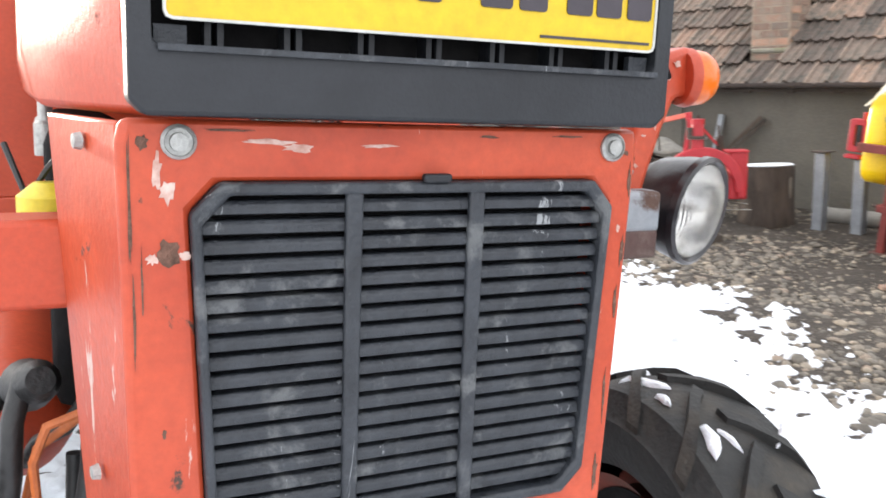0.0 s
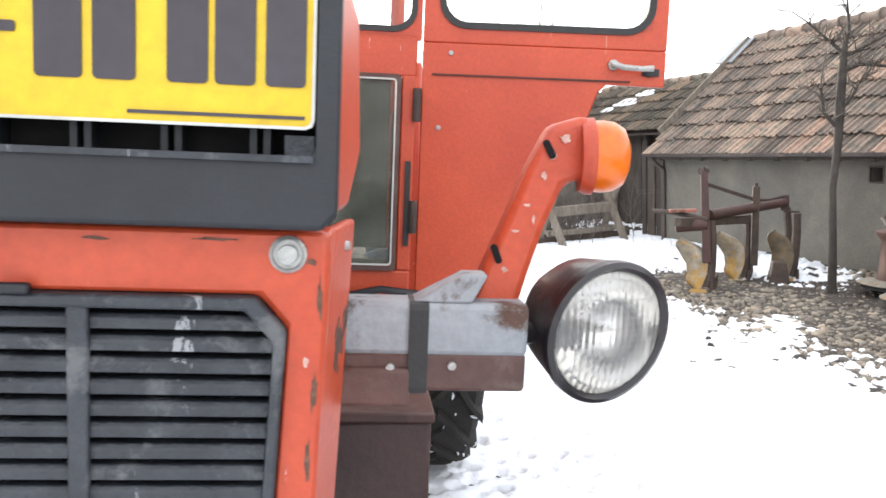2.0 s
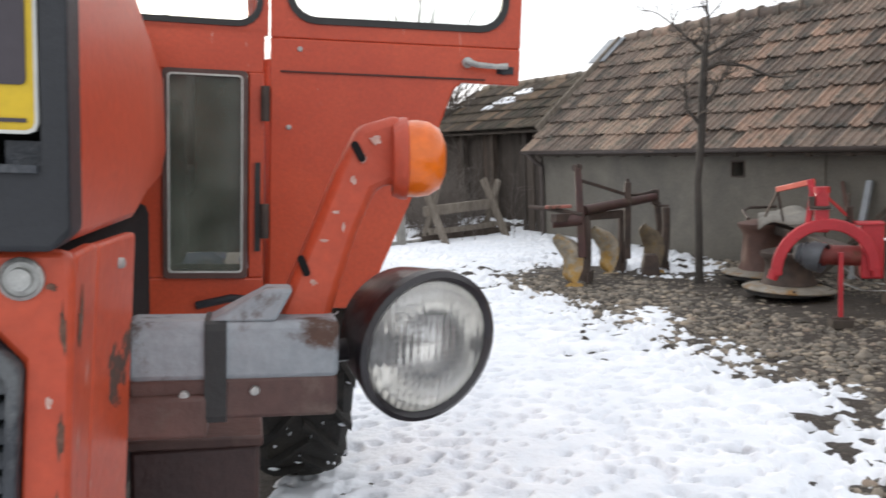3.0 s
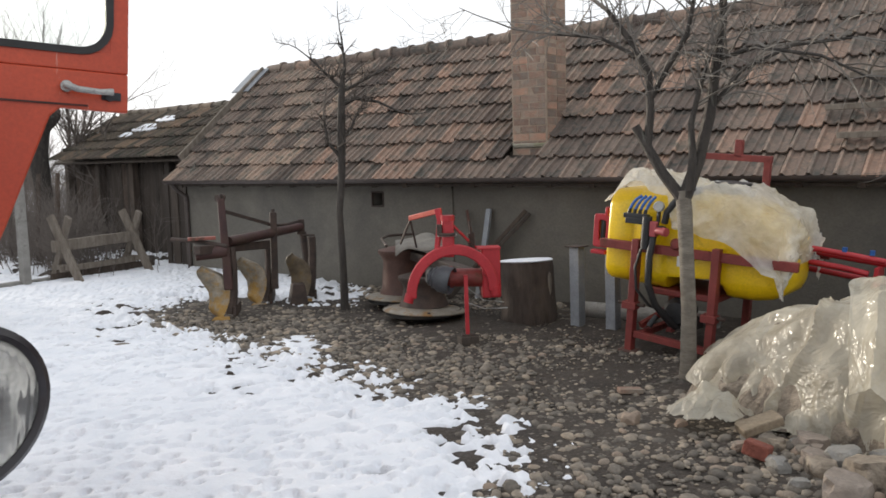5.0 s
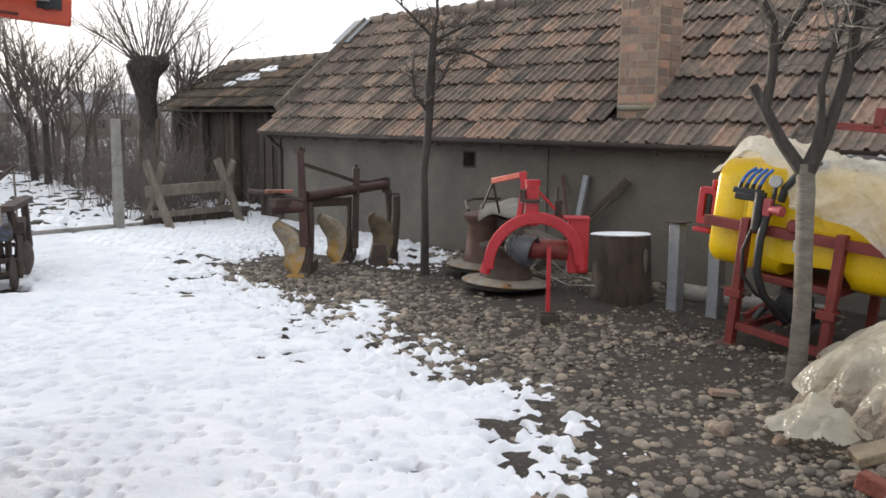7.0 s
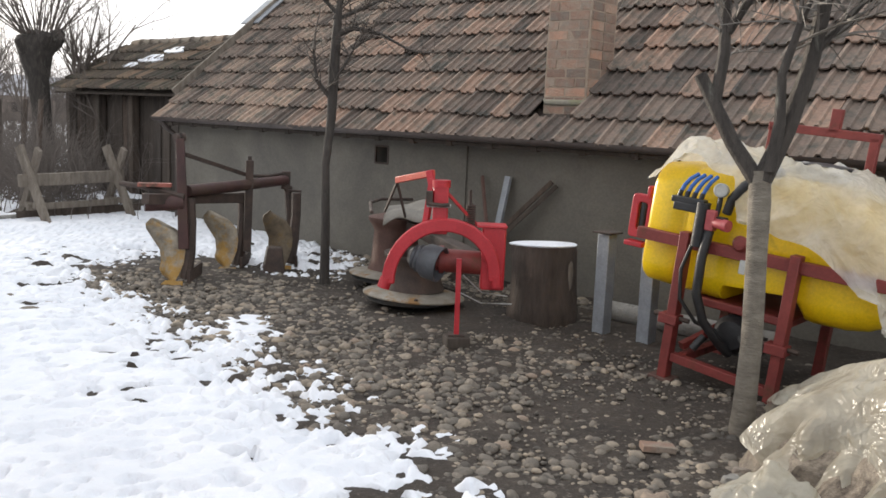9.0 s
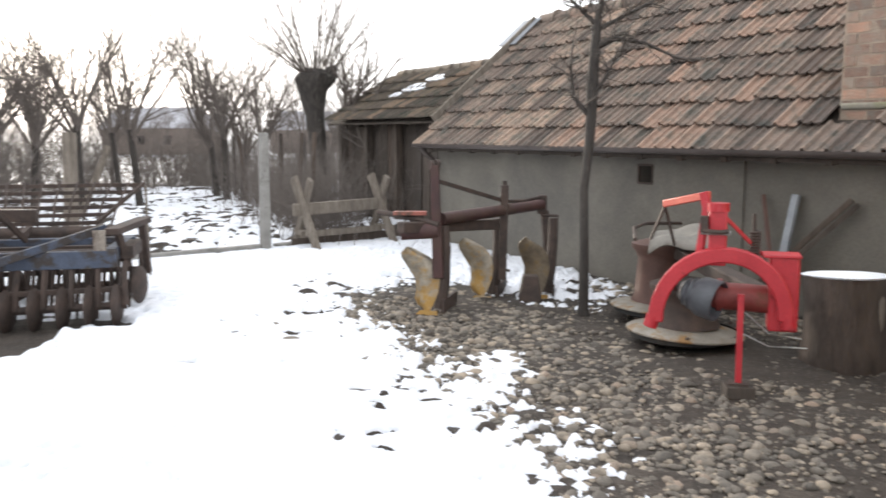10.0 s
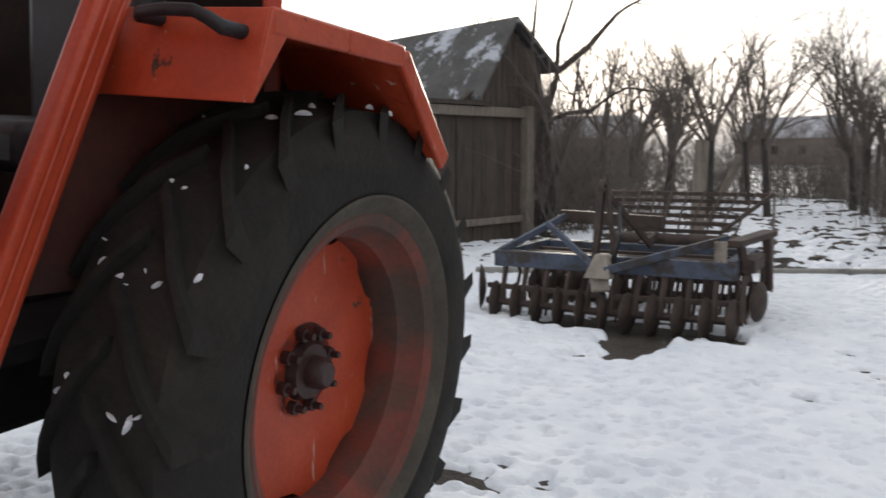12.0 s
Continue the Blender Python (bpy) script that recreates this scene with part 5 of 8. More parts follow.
# wheels
def lug_form(m, radius, half, sgn, high, thick, lean):
    """One chevron lug of a tyre whose axle is z of the pose m."""
    vs, fs, steps = [], [], 5
    for j in range(steps + 1):
        t = j / steps
        z = sgn * half * (-0.06 + 1.06 * t)
        a = lean * t ** 1.2
        drop = (0.062 if radius < 0.6 else 0.042) * (max(0.0, t - 0.50) / 0.50) ** 1.6
        for da in (-thick / radius / 2, thick / radius / 2):
            for r in (radius - 0.05 - drop, radius + high - drop):
                aa = a + da * (1.0 if r < radius else 0.72)
                vs.append(m @ Vector((r * math.cos(aa), r * math.sin(aa), z)))
    for j in range(steps):
        b = j * 4
        fs += [(b + 1, b + 3, b + 7, b + 5), (b, b + 1, b + 5, b + 4), (b + 2, b + 6, b + 7, b + 3)]
    e = steps * 4
    fs += [(0, 2, 3, 1), (e, e + 1, e + 3, e + 2)]
    return Form().add(vs, fs)


def wheel(name, label, at, out, radius, half, rim, lugs, snowy):
    """A wheel as a part of the tractor; out is the side that its dish faces."""
    m = aim(at, (out, 0, 0))
    hold = new(name)
    hold.parent = tractor
    tagged(hold, label)
    f = Form()
    b = rim
    f.lathe([(b, half * 0.78), (b + 0.02, half * 0.86), (b + 0.3 * (radius - b), half * 1.03), (b + 0.62 * (radius - b), half * 1.02), (radius - 0.06, half * 0.93), (radius - 0.015, half * 0.75),
             (radius, 0), (radius - 0.015, -half * 0.75), (radius - 0.06, -half * 0.93), (b + 0.62 * (radius - b), -half * 1.02), (b + 0.3 * (radius - b), -half * 1.03), (b + 0.02, -half * 0.86), (b, -half * 0.78)], m, 72)
    tyre = part("tyre", f, RUBBER_DUSTY if radius > 0.6 else RUBBER, hold, "black lugged farm tyre with mud and bits of snow")
    for sgn in (-1, 1):
        lug = lug_form(m, radius, half * 0.98, sgn, 0.026 if radius > 0.6 else 0.012, radius * (0.062 if radius > 0.6 else 0.10), 0.42).mesh("lug", 40)
        for k in range(lugs):
            part("lug", lug, RUBBER_DUSTY if radius > 0.6 else RUBBER, hold, m=m @ pose(0, 0, 0, 0, 0, 360 * (k + (0.5 if sgn > 0 else 0)) / lugs) @ m.inverted())
    f = Form().lathe([(b + 0.004, half * 0.80 + 0.004), (b + 0.02, half * 0.86 + 0.005), (b + 0.042, half * 0.94 + 0.007), (b + 0.058, half * 0.985 + 0.007), (b + 0.066, half * 1.0 + 0.002)], m, 72)
    part("bead_ring", f, BEAD_DUST, hold, "dusty grey-brown tyre bead")
    # added near-black disc: fills the gaps behind the wheel disc with shade
    part("drum_back", Form().lathe([(0, -half * 0.56), (b - 0.056, -half * 0.56)], m, 40), DARK_VOID, hold)
    f = Form()
    f.lathe([(b + 0.012, half * 0.80), (b + 0.022, half * 0.86), (b + 0.010, half * 0.89), (b - 0.018, half * 0.80), (b - 0.030, half * 0.55), (b - 0.055, half * 0.40), (b - 0.060, -half * 0.5), (b - 0.02, -half * 0.8)], m, 64)
    part("rim", f, RED_DULL, hold, "dusty brown-red steel rim")
    f = Form()
    n = 96
    vs, z = [], -half * 0.12
    for k in range(n):
        a = 2 * math.pi * k / n
        r = b * (0.852 + 0.045 * math.tanh(2.2 * math.sin(8 * a)))
        vs.append((r * math.cos(a), r * math.sin(a)))
    f.prism(vs, 0.012, m @ Matrix.Translation((0, 0, z)))
    part("disc", f, RED_WORN, hold, "orange-red scalloped wheel disc", smooth=30)
    f = Form()
    f.lathe([(0, z + 0.095), (0.03, z + 0.095), (0.042, z + 0.082), (0.045, z + 0.045), (0.075, z + 0.042), (0.085, z + 0.012), (0.13, z + 0.012)], m, 24)
    part("hub", f, MAROON, hold, "greasy dark red hub")
    for k in range(8):
        a = 2 * math.pi * (k + 0.3) / 8
        f = Form().lathe([(0.019, z + 0.01), (0.019, z + 0.035), (0.011, z + 0.037), (0.010, z + 0.060), (0, z + 0.062)], m @ Matrix.Translation((0.105 * math.cos(a), 0.105 * math.sin(a), 0)), 8)
        part("wheel_nut", f, MAROON, hold)
    rg = random.Random(snowy)
    f = Form()
    for k in range({4: 320, 3: 120}.get(snowy, 60)):
        a, zz = rg.uniform(0, 2 * math.pi), rg.uniform(-0.9, 0.95) * half
        wide = rg.uniform(0.006, 0.026) if snowy in (4, 9, 6) else rg.uniform(0.002, 0.0075)
        c = m @ Vector(((radius - 0.004 - 0.05 * max(0, abs(zz) / half - 0.7)) * math.cos(a), (radius - 0.004 - 0.05 * max(0, abs(zz) / half - 0.7)) * math.sin(a), zz))
        d = m.to_3x3() @ Vector((math.cos(a), math.sin(a), 0.3 * zz / half))
        f.lathe([(wide * 1.2, -0.006), (wide, 0.006), (wide * 0.5, 0.014), (0, 0.016)], aim(c, d) @ pose(0, 0, 0, 0, 0, rg.uniform(0, 180)) @ Matrix.Diagonal((rg.uniform(1.2, 2.8), rg.uniform(0.3, 0.9), 0.55, 1)), 9, 0.22)
    tagged(part("tyre_snow", f, SNOW, hold), "bits of snow stuck to rubber", kind="stuff")
    return hold


wheel("rear_wheel", "large rear wheel with orange-red disc and lugged tyre", (0.565, 3.04, 0.815), 1, 0.712, 0.185, 0.425, 20, 3)
wheel("rear_wheel", "large rear wheel with snow packed between its lugs", (-1.27, 3.06, 0.785), -1, 0.712, 0.185, 0.47, 20, 4)
wheel("front_wheel", "small front wheel with lugged tyre and snow on its tread", (0.700, 0.43, 0.462), 1, 0.425, 0.150, 0.25, 15, 9)
wheel("front_wheel", "small front wheel with lugged tyre", (-0.917, 0.43, 0.445), -1, 0.405, 0.125, 0.25, 15, 6)
f = Form().beam((-1.2, 3.05, 0.82), (0.5, 3.02, 0.82), 0.16, 0.16)
part("rear_axle", f, DARK_VOID, tractor, bev=0.03)

# cab
CAB_V, CAB_MID = 1.80, -0.26
cab = tagged(new("cab"), "orange-red sheet steel cab")
cab.parent = tractor
for c, size in (((CAB_MID, CAB_V + 0.02, 1.03), (1.30, 0.04, 0.20)), ((CAB_MID, CAB_V + 0.02, 1.79), (1.30, 0.04, 0.13)), ((0.367, CAB_V + 0.02, 1.43), (0.045, 0.04, 0.60)),
                ((-0.888, CAB_V + 0.02, 1.43), (0.045, 0.04, 0.60)), ((CAB_MID, CAB_V + 0.02, 1.43), (0.736, 0.04, 0.60)), ((CAB_MID, CAB_V + 0.02, 2.155), (0.34, 0.04, 0.60))):
    part("front_panel", Form().box(c, size), RED, cab, bev=0.006)
for cu in (0.226, -0.747):
    part("lower_pane_frame", Form().ring(rounded(0.235, 0.60, 0.012, 2, cu, 1.43), rounded(0.205, 0.566, 0.010, 2, cu, 1.432), 0.03, face(CAB_V - 0.012)), BROWN_PAINT, cab, "dull brown window frame", smooth=None)
    part("pane_bead", Form().ring(rounded(0.208, 0.570, 0.010, 2, cu, 1.432), rounded(0.198, 0.560, 0.008, 2, cu, 1.432), 0.006, face(CAB_V - 0.016)), PLATE_EDGE, cab, "thin pale bead", smooth=None)
    part("lower_pane", Form().prism(rounded(0.203, 0.564, 0.010, 2, cu, 1.432), 0.004, face(CAB_V + 0.004)), DUSTY_PANE, cab, "dusty window pane", smooth=None)
for cu in (0.155, -0.675):
    part("windscreen_seal", Form().ring(rounded(0.46, 0.60, 0.07, 5, cu, 2.155), rounded(0.425, 0.565, 0.055, 5, cu, 2.155), 0.03, face(CAB_V - 0.006)), SEAL, cab, smooth=None)
    part("windscreen_pane", Form().prism(rounded(0.43, 0.57, 0.057, 5, cu, 2.155), 0.004, face(CAB_V + 0.008)), CAB_GLASS, cab, smooth=None)
    part("windscreen_frame", Form().ring(rounded(0.492, 0.64, 0.004, 5, cu, 2.155), rounded(0.455, 0.595, 0.068, 5, cu, 2.155), 0.03, face(CAB_V + 0.0)), RED, cab, smooth=None)
for u in (0.37, -0.89):
    part("rear_pillar", Form().beam((u, 3.1, 1.05), (u, 3.1, 2.5), 0.05, 0.05), RED, cab, bev=0.008)
part("cab_roof", Form().box((CAB_MID, 2.45, 2.52), (1.40, 1.45, 0.08)), RED, cab, bev=0.025)
# panels, floor and dashboard near-black: the cab's inner shade is painted on
part("rear_panel", Form().box((CAB_MID, 3.1, 1.45), (1.24, 0.03, 0.8)), CAB_SHADE, cab, bev=0.006)
part("far_side_panel", Form().box((-0.90, 2.45, 1.14), (0.03, 1.3, 0.22)), CAB_SHADE, cab, bev=0.006)
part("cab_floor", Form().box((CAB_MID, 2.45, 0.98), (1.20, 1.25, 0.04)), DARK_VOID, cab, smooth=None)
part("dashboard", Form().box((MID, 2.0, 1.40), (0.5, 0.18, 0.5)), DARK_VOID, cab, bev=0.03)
part("driver_seat", Form().box((MID, 2.72, 1.38), (0.45, 0.42, 0.12)).box((MID, 2.93, 1.62), (0.44, 0.10, 0.42)), BLACK_PLASTIC, cab, bev=0.03)
part("door_hinge_strip", Form().box((0.372, CAB_V - 0.004, 1.34), (0.016, 0.012, 0.26)), SEAL, cab, smooth=None)
part("mirror_strut", Form().tube([(0.2, CAB_V - 0.01, 1.05), (0.30, CAB_V - 0.03, 1.075), (0.42, CAB_V - 0.02, 1.06)], 0.012, 8), BLACK_PLASTIC, cab)

# open door, standing out sideways
DOOR = Matrix.Translation((0.405, 1.795, 0)) @ pose(0, 0, 0, 0, 0, -5.5)
dm = DOOR @ UPRIGHT
door_out = [(0.0, 1.04), (0.285, 1.04), (0.43, 1.40), (0.535, 1.70), (0.56, 1.725), (0.735, 1.722), (0.735, 2.44), (0.60, 2.49), (0.0, 2.49)]
door = part("cab_door", Form().prism(door_out[:6] + [(0.735, 1.83), (0.0, 1.83)], 0.028, dm), RED, tractor, "orange-red steel cab door standing open", bev=0.005)
part("door_window_frame", Form().ring([(0.0, 1.83), (0.735, 1.83), (0.735, 2.46), (0.0, 2.46)], [(0.055, 1.885), (0.685, 1.885), (0.685, 2.40), (0.055, 2.40)], 0.028, dm), RED, door, smooth=None, bev=0.004)
part("door_window_seal", Form().ring(rounded(0.650, 0.545, 0.085, 5, 0.37, 2.145), rounded(0.610, 0.505, 0.068, 5, 0.37, 2.145), 0.038, DOOR @ Matrix.Translation((0, -0.006, 0)) @ UPRIGHT), SEAL, door, "black rubber seal", smooth=None)
fil = Form()
rr = rounded(0.650, 0.545, 0.085, 5, 0.37, 2.145)
fil.ring([(min(0.69, max(0.05, 0.37 + (x - 0.37) * 3)), min(2.405, max(1.88, 2.145 + (y - 2.145) * 3))) for x, y in rr], rr, 0.026, DOOR @ Matrix.Translation((0, 0.001, 0)) @ UPRIGHT)
part("window_corner", fil, RED, door, smooth=None)
part("door_pane", Form().prism(rounded(0.615, 0.51, 0.07, 5, 0.37, 2.145), 0.004, DOOR @ Matrix.Translation((0, 0.012, 0)) @ UPRIGHT), CAB_GLASS, door, "clear window pane", smooth=None)
# strip in the darkened red: shade of the crease put into colour
part("door_crease", Form().box((0.33, -0.003, 1.735), (0.60, 0.006, 0.005)), RED_DARK, door, smooth=None, m=DOOR)
part("door_handle", Form().tube([(0.575, -0.005, 1.782), (0.572, -0.03, 1.784), (0.60, -0.036, 1.775), (0.655, -0.038, 1.772), (0.69, -0.034, 1.775)], [0.010, 0.010, 0.009, 0.008, 0.010], 10)
     .lathe([(0, 0), (0.016, 0.0), (0.016, 0.012), (0, 0.016)], aim((0.575, -0.003, 1.783), (0, -1, 0)), 14), ZINC, door, "bright metal handle", m=DOOR)
part("lock_boss", Form().lathe([(0, 0), (0.014, 0.0), (0.014, 0.014), (0, 0.016)], aim((0.685, -0.002, 1.765), (0, -1, 0)), 12).box((0.69, -0.004, 1.765), (0.05, 0.006, 0.022)), BLACK_PLASTIC, door, m=DOOR)
for x, w in ((0.085, 1.80), (0.055, 1.575), (0.31, 1.06)):
    part("door_screw", Form().lathe([(0.008, 0), (0.007, 0.004), (0, 0.005)], aim((x, -0.001, w), (0, -1, 0)), 10), ZINC, door, m=DOOR)
for w in (1.64, 1.30):
    part("hinge", Form().tube([(0.392, 1.785, w - 0.05), (0.392, 1.785, w + 0.05)], 0.013, 10), RUSTY, tractor)

# mudguard over the rear wheel, grab handle and slanting post
fender = [(2.55, 1.692), (2.82, 1.682), (3.08, 1.672), (3.35, 1.405)]
for side, u0, u1 in ((1, 0.36, 0.785), (-1, -1.49, -0.92)):
    f = Form()
    vs = [(u, v, w + dz) for dz in (0, -0.014) for v, w in fender for u in (u0, u1)]
    fs = [(2 * i, 2 * i + 1, 2 * i + 3, 2 * i + 2) for i in range(3)] + [(8 + 2 * i, 10 + 2 * i, 11 + 2 * i, 9 + 2 * i) for i in range(3)]
    fs += [(2 * i, 2 * i + 2, 2 * i + 10, 2 * i + 8) for i in range(3)] + [(2 * i + 1, 2 * i + 9, 2 * i + 11, 2 * i + 3) for i in range(3)] + [(0, 8, 9, 1), (6, 7, 15, 14)]
    f.add(vs, fs)
    guard = part("mudguard", f, RED_WORN, tractor, "angular orange-red mudguard", bev=0.004)
    uo, ui = (u1, u0) if side > 0 else (u0, u1)
    for (v0, w0), (v1, w1) in zip(fender, fender[1:]):
        part("lip", Form().beam((uo, v0, w0 - 0.022), (uo, v1, w1 - 0.022), 0.02, 0.052), RED_WORN, guard, bev=0.006)
    part("cheek", Form().prism([(2.498, 1.512), (2.62, 1.672), (2.55, 1.690)], 0.014, Matrix.Translation((uo - 0.007, 0, 0)) @ SIDEWAYS), RED_WORN, guard, bev=0.003)
    f = Form().add([(u, v + dv, w) for dv in (0, 0.012) for u, v, w in ((u0, 2.498, 1.512), (u1, 2.498, 1.512), (u1, 2.55, 1.694), (u0, 2.55, 1.694))],
                   [(0, 1, 2, 3), (7, 6, 5, 4), (0, 4, 5, 1), (1, 5, 6, 2), (2, 6, 7, 3), (3, 7, 4, 0)])
    part("front_panel", f, RED_WORN, guard, "dusty orange-red front sheet", bev=0.003)
    # inner wall takes the darkened red: shade under the mudguard painted in
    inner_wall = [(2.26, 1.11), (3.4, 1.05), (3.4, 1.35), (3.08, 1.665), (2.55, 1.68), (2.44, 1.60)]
    part("inner_wall", Form().prism(inner_wall, 0.014, Matrix.Translation((ui - (0.0 if side > 0 else 0.014), 0, 0)) @ SIDEWAYS), RED_DARK, guard, "grimy red sheet darkened with painted shade", smooth=None)
f = Form().tube([(0.52, 2.55, 1.668), (0.52, 2.482, 1.668), (0.535, 2.468, 1.672), (0.605, 2.464, 1.678), (0.675, 2.464, 1.676), (0.71, 2.466, 1.662), (0.73, 2.478, 1.648), (0.733, 2.54, 1.645)], [0.014, 0.014, 0.013, 0.013, 0.013, 0.014, 0.015, 0.015], 10)
part("grab_handle", f, BLACK_PLASTIC, tractor, "black plastic grab handle")
post = part("slanting_post", Form().beam((0.425, 2.548, 1.83), (0.425, 2.175, 0.99), 0.055, 0.082, up=(0, 1, 0)), RED, tractor, "bright orange-red steel door post", bev=0.014)
for du, dv in ((0.029, -0.014), (0.029, 0.018)):
    part("bead", Form().tube([(0.425 + du, 2.544 + dv, 1.82), (0.425 + du, 2.18 + dv, 1.0)], 0.005, 6), RED_WORN, post)

# ---- three-furrow plough ----
plough = thing("plough", "rusty dark red three-furrow plough with worn steel mouldboards", "plough", pose(0, 0, 0))
mast = part("mast", Form().add([(1.285, 8.97, 1.19), (1.350, 8.97, 1.19), (1.350, 9.03, 1.19), (1.285, 9.03, 1.19), (1.300, 8.96, 0.30), (1.385, 8.96, 0.30), (1.385, 9.05, 0.30), (1.300, 9.05, 0.30)],
                               [(0, 1, 2, 3), (7, 6, 5, 4), (0, 4, 5, 1), (1, 5, 6, 2), (2, 6, 7, 3), (3, 7, 4, 0)]), PLOUGH_RED, plough, "scuffed maroon upright", bev=0.006)
part("mast_ear", Form().lathe([(0, -0.012), (0.035, -0.012), (0.035, 0.012), (0, 0.012)], aim((1.29, 9.0, 1.195), (0.8, 0.6, 0)), 14), RUSTY, mast)
part("mast_ear", Form().lathe([(0, -0.012), (0.035, -0.012), (0.035, 0.012), (0, 0.012)], aim((1.335, 9.02, 1.20), (0.8, 0.6, 0)), 14), RUSTY, mast)
part("main_beam", Form().beam((1.06, 8.85, 0.715), (1.80, 9.60, 0.665), 0.085, 0.085), RUSTY, plough, bev=0.008)
part("upper_beam", Form().tube([(1.37, 9.05, 0.765), (1.80, 9.55, 0.78), (2.22, 10.05, 0.80)], 0.050, 10), PLOUGH_RED, plough)
part("cross_shaft", Form().tube([(0.84, 9.25, 0.80), (1.02, 9.10, 0.79), (1.35, 8.95, 0.73)], 0.022, 8), RUSTY, plough)
part("front_tube", Form().tube([(1.05, 9.0, 0.665), (1.34, 9.0, 0.68)], 0.065, 12), PLOUGH_RED, plough)
part("red_plate", Form().box((1.12, 9.05, 0.81), (0.26, 0.1, 0.03)), FADED_RED, plough, "faded red plate", bev=0.004)
part("brace", Form().beam((1.36, 9.0, 1.06), (1.86, 9.65, 0.865), 0.022, 0.032), RUSTY, plough)
part("rear_rod", Form().tube([(1.86, 9.65, 0.86), (2.05, 9.88, 0.845), (2.23, 10.08, 0.87)], 0.016, 8), RUSTY, plough)
part("middle_post", Form().beam((1.88, 9.63, 1.0), (1.86, 9.63, 0.18), 0.07, 0.075, up=(0, 1, 0)), RUSTY, plough, bev=0.006)
part("post_cap", Form().box((1.88, 9.63, 1.005), (0.035, 0.04, 0.06)), RUSTY, plough)
part("end_bracket", Form().box((2.225, 10.07, 0.80), (0.09, 0.08, 0.17)), RUSTY, plough, bev=0.01)
part("end_pin", Form().tube([(2.22, 10.05, 0.705), (2.37, 10.0, 0.70)], 0.012, 8), RUSTY, plough)
part("clamp", Form().box((1.60, 9.35, 0.80), (0.08, 0.07, 0.03)).box((1.60, 9.35, 0.775), (0.06, 0.06, 0.04)), RUSTY, plough)


def bottom(at, yaw, tilt=0.0, steel=None):
    """One plough body: leg, landside and a twisted mouldboard."""
    m = Matrix.Translation(at) @ pose(0, 0, 0, 0, tilt, yaw)
    part("leg", Form().tube([m @ Vector(p) for p in ((0.02, 0.03, 0.70), (0.03, 0.03, 0.50), (0.02, 0.02, 0.25), (-0.01, 0.0, 0.04))], [0.045, 0.045, 0.05, 0.055], 8), RUSTY, plough, "rusted curved leg")
    f = Form()
    nu, nv = 12, 30
    vs = []
    for off in (0.0, 0.010):
        for i in range(nu + 1):
            for j in range(nv + 1):
                a, b = i / nu, j / nv
                z = 0.02 + 0.50 * b
                left = np.interp(b, (0, 0.08, 0.18, 0.3, 0.5, 0.7, 0.85, 0.95, 1), (-0.13, -0.18, -0.20, -0.185, -0.19, -0.235, -0.265, -0.262, -0.235))
                right = np.interp(b, (0, 0.15, 0.3, 0.5, 0.7, 0.85, 0.95, 1), (-0.065, -0.035, -0.01, 0.0, -0.015, -0.065, -0.15, -0.195))
                x = (left + (right - left) * a) * 1.14
                y = 0.02 - 0.10 * a * (1 - 0.6 * b) - 0.13 * b * b * (1 - a) + off + 0.09 * b * (1 - b) - 0.035 * math.sin(math.pi * a)
                z += 0.02 * math.sin(math.pi * a) * b * b
                vs.append(m @ Vector((x, y, z)))
    w = nv + 1
    n = (nu + 1) * w
    fs = []
    for i in range(nu):
        for j in range(nv):
            k = i * w + j
            fs += [(k, k + w, k + w + 1, k + 1), (n + k, n + k + 1, n + k + w + 1, n + k + w)]
    for j in range(nv):
        fs += [(j, j + 1, n + j + 1, n + j), (nu * w + j, n + nu * w + j, n + nu * w + j + 1, nu * w + j + 1)]
    for i in range(nu):
        fs += [(i * w, n + i * w, n + (i + 1) * w, (i + 1) * w), (i * w + nv, (i + 1) * w + nv, n + (i + 1) * w + nv, n + i * w + nv)]
    f.add(vs, fs)
    part("mouldboard", f, steel or MOULDBOARD, plough, "dull rust-brown mouldboard" if steel else "rust-streaked polished steel mouldboard")
    part("share", Form().prism([(-0.19, 0.0), (-0.01, 0.0), (-0.01, 0.035), (-0.15, 0.04)], 0.010, m @ Matrix.Translation((0, -0.085, -0.005)) @ pose(0, 0, 0, -14, 0, 0) @ UPRIGHT), MOULDBOARD, plough, "worn yellow-rusted share")
    part("landside", Form().box(m @ Vector((0.035, 0.14, 0.07)), (0.025, 0.42, 0.10), pose(0, 0, 0, 0, 0, yaw).to_3x3()), RUSTY, plough)


bottom((1.36, 9.02, 0.01), -12)
bottom((1.79, 9.72, 0.0), -12)
bottom((2.26, 9.80, 0.0), 10, 3, DULL_BOARD)
part("rear_leg", Form().tube([(2.25, 10.08, 0.74), (2.27, 10.06, 0.45), (2.24, 10.0, 0.08)], [0.042, 0.038, 0.040], 8), RUSTY, plough)

# ---- drum mower ----
MOWER = Matrix.Translation((2.99, 6.96, 0)) @ pose(0, 0, 0, 0, 0, -14.95)
mower = thing("drum_mower", "bright red two-drum mower with an arched hitch, resting on cobbles", "mower", MOWER)
f = Form()
N = 18
vs = []
for k in range(N + 1):
    a = math.pi * (1.02 - 1.04 * k / N)
    c, s_ = math.cos(a), math.sin(a)
    for r in (0.302, 0.385):
        for y in (-0.035, 0.035):
            vs.append((-0.012 + r * c * 0.97, y, 0.425 + r * s_ + (0.02 * c)))
fs = [(0, 1, 3, 2), (4 * N, 4 * N + 2, 4 * N + 3, 4 * N + 1)]
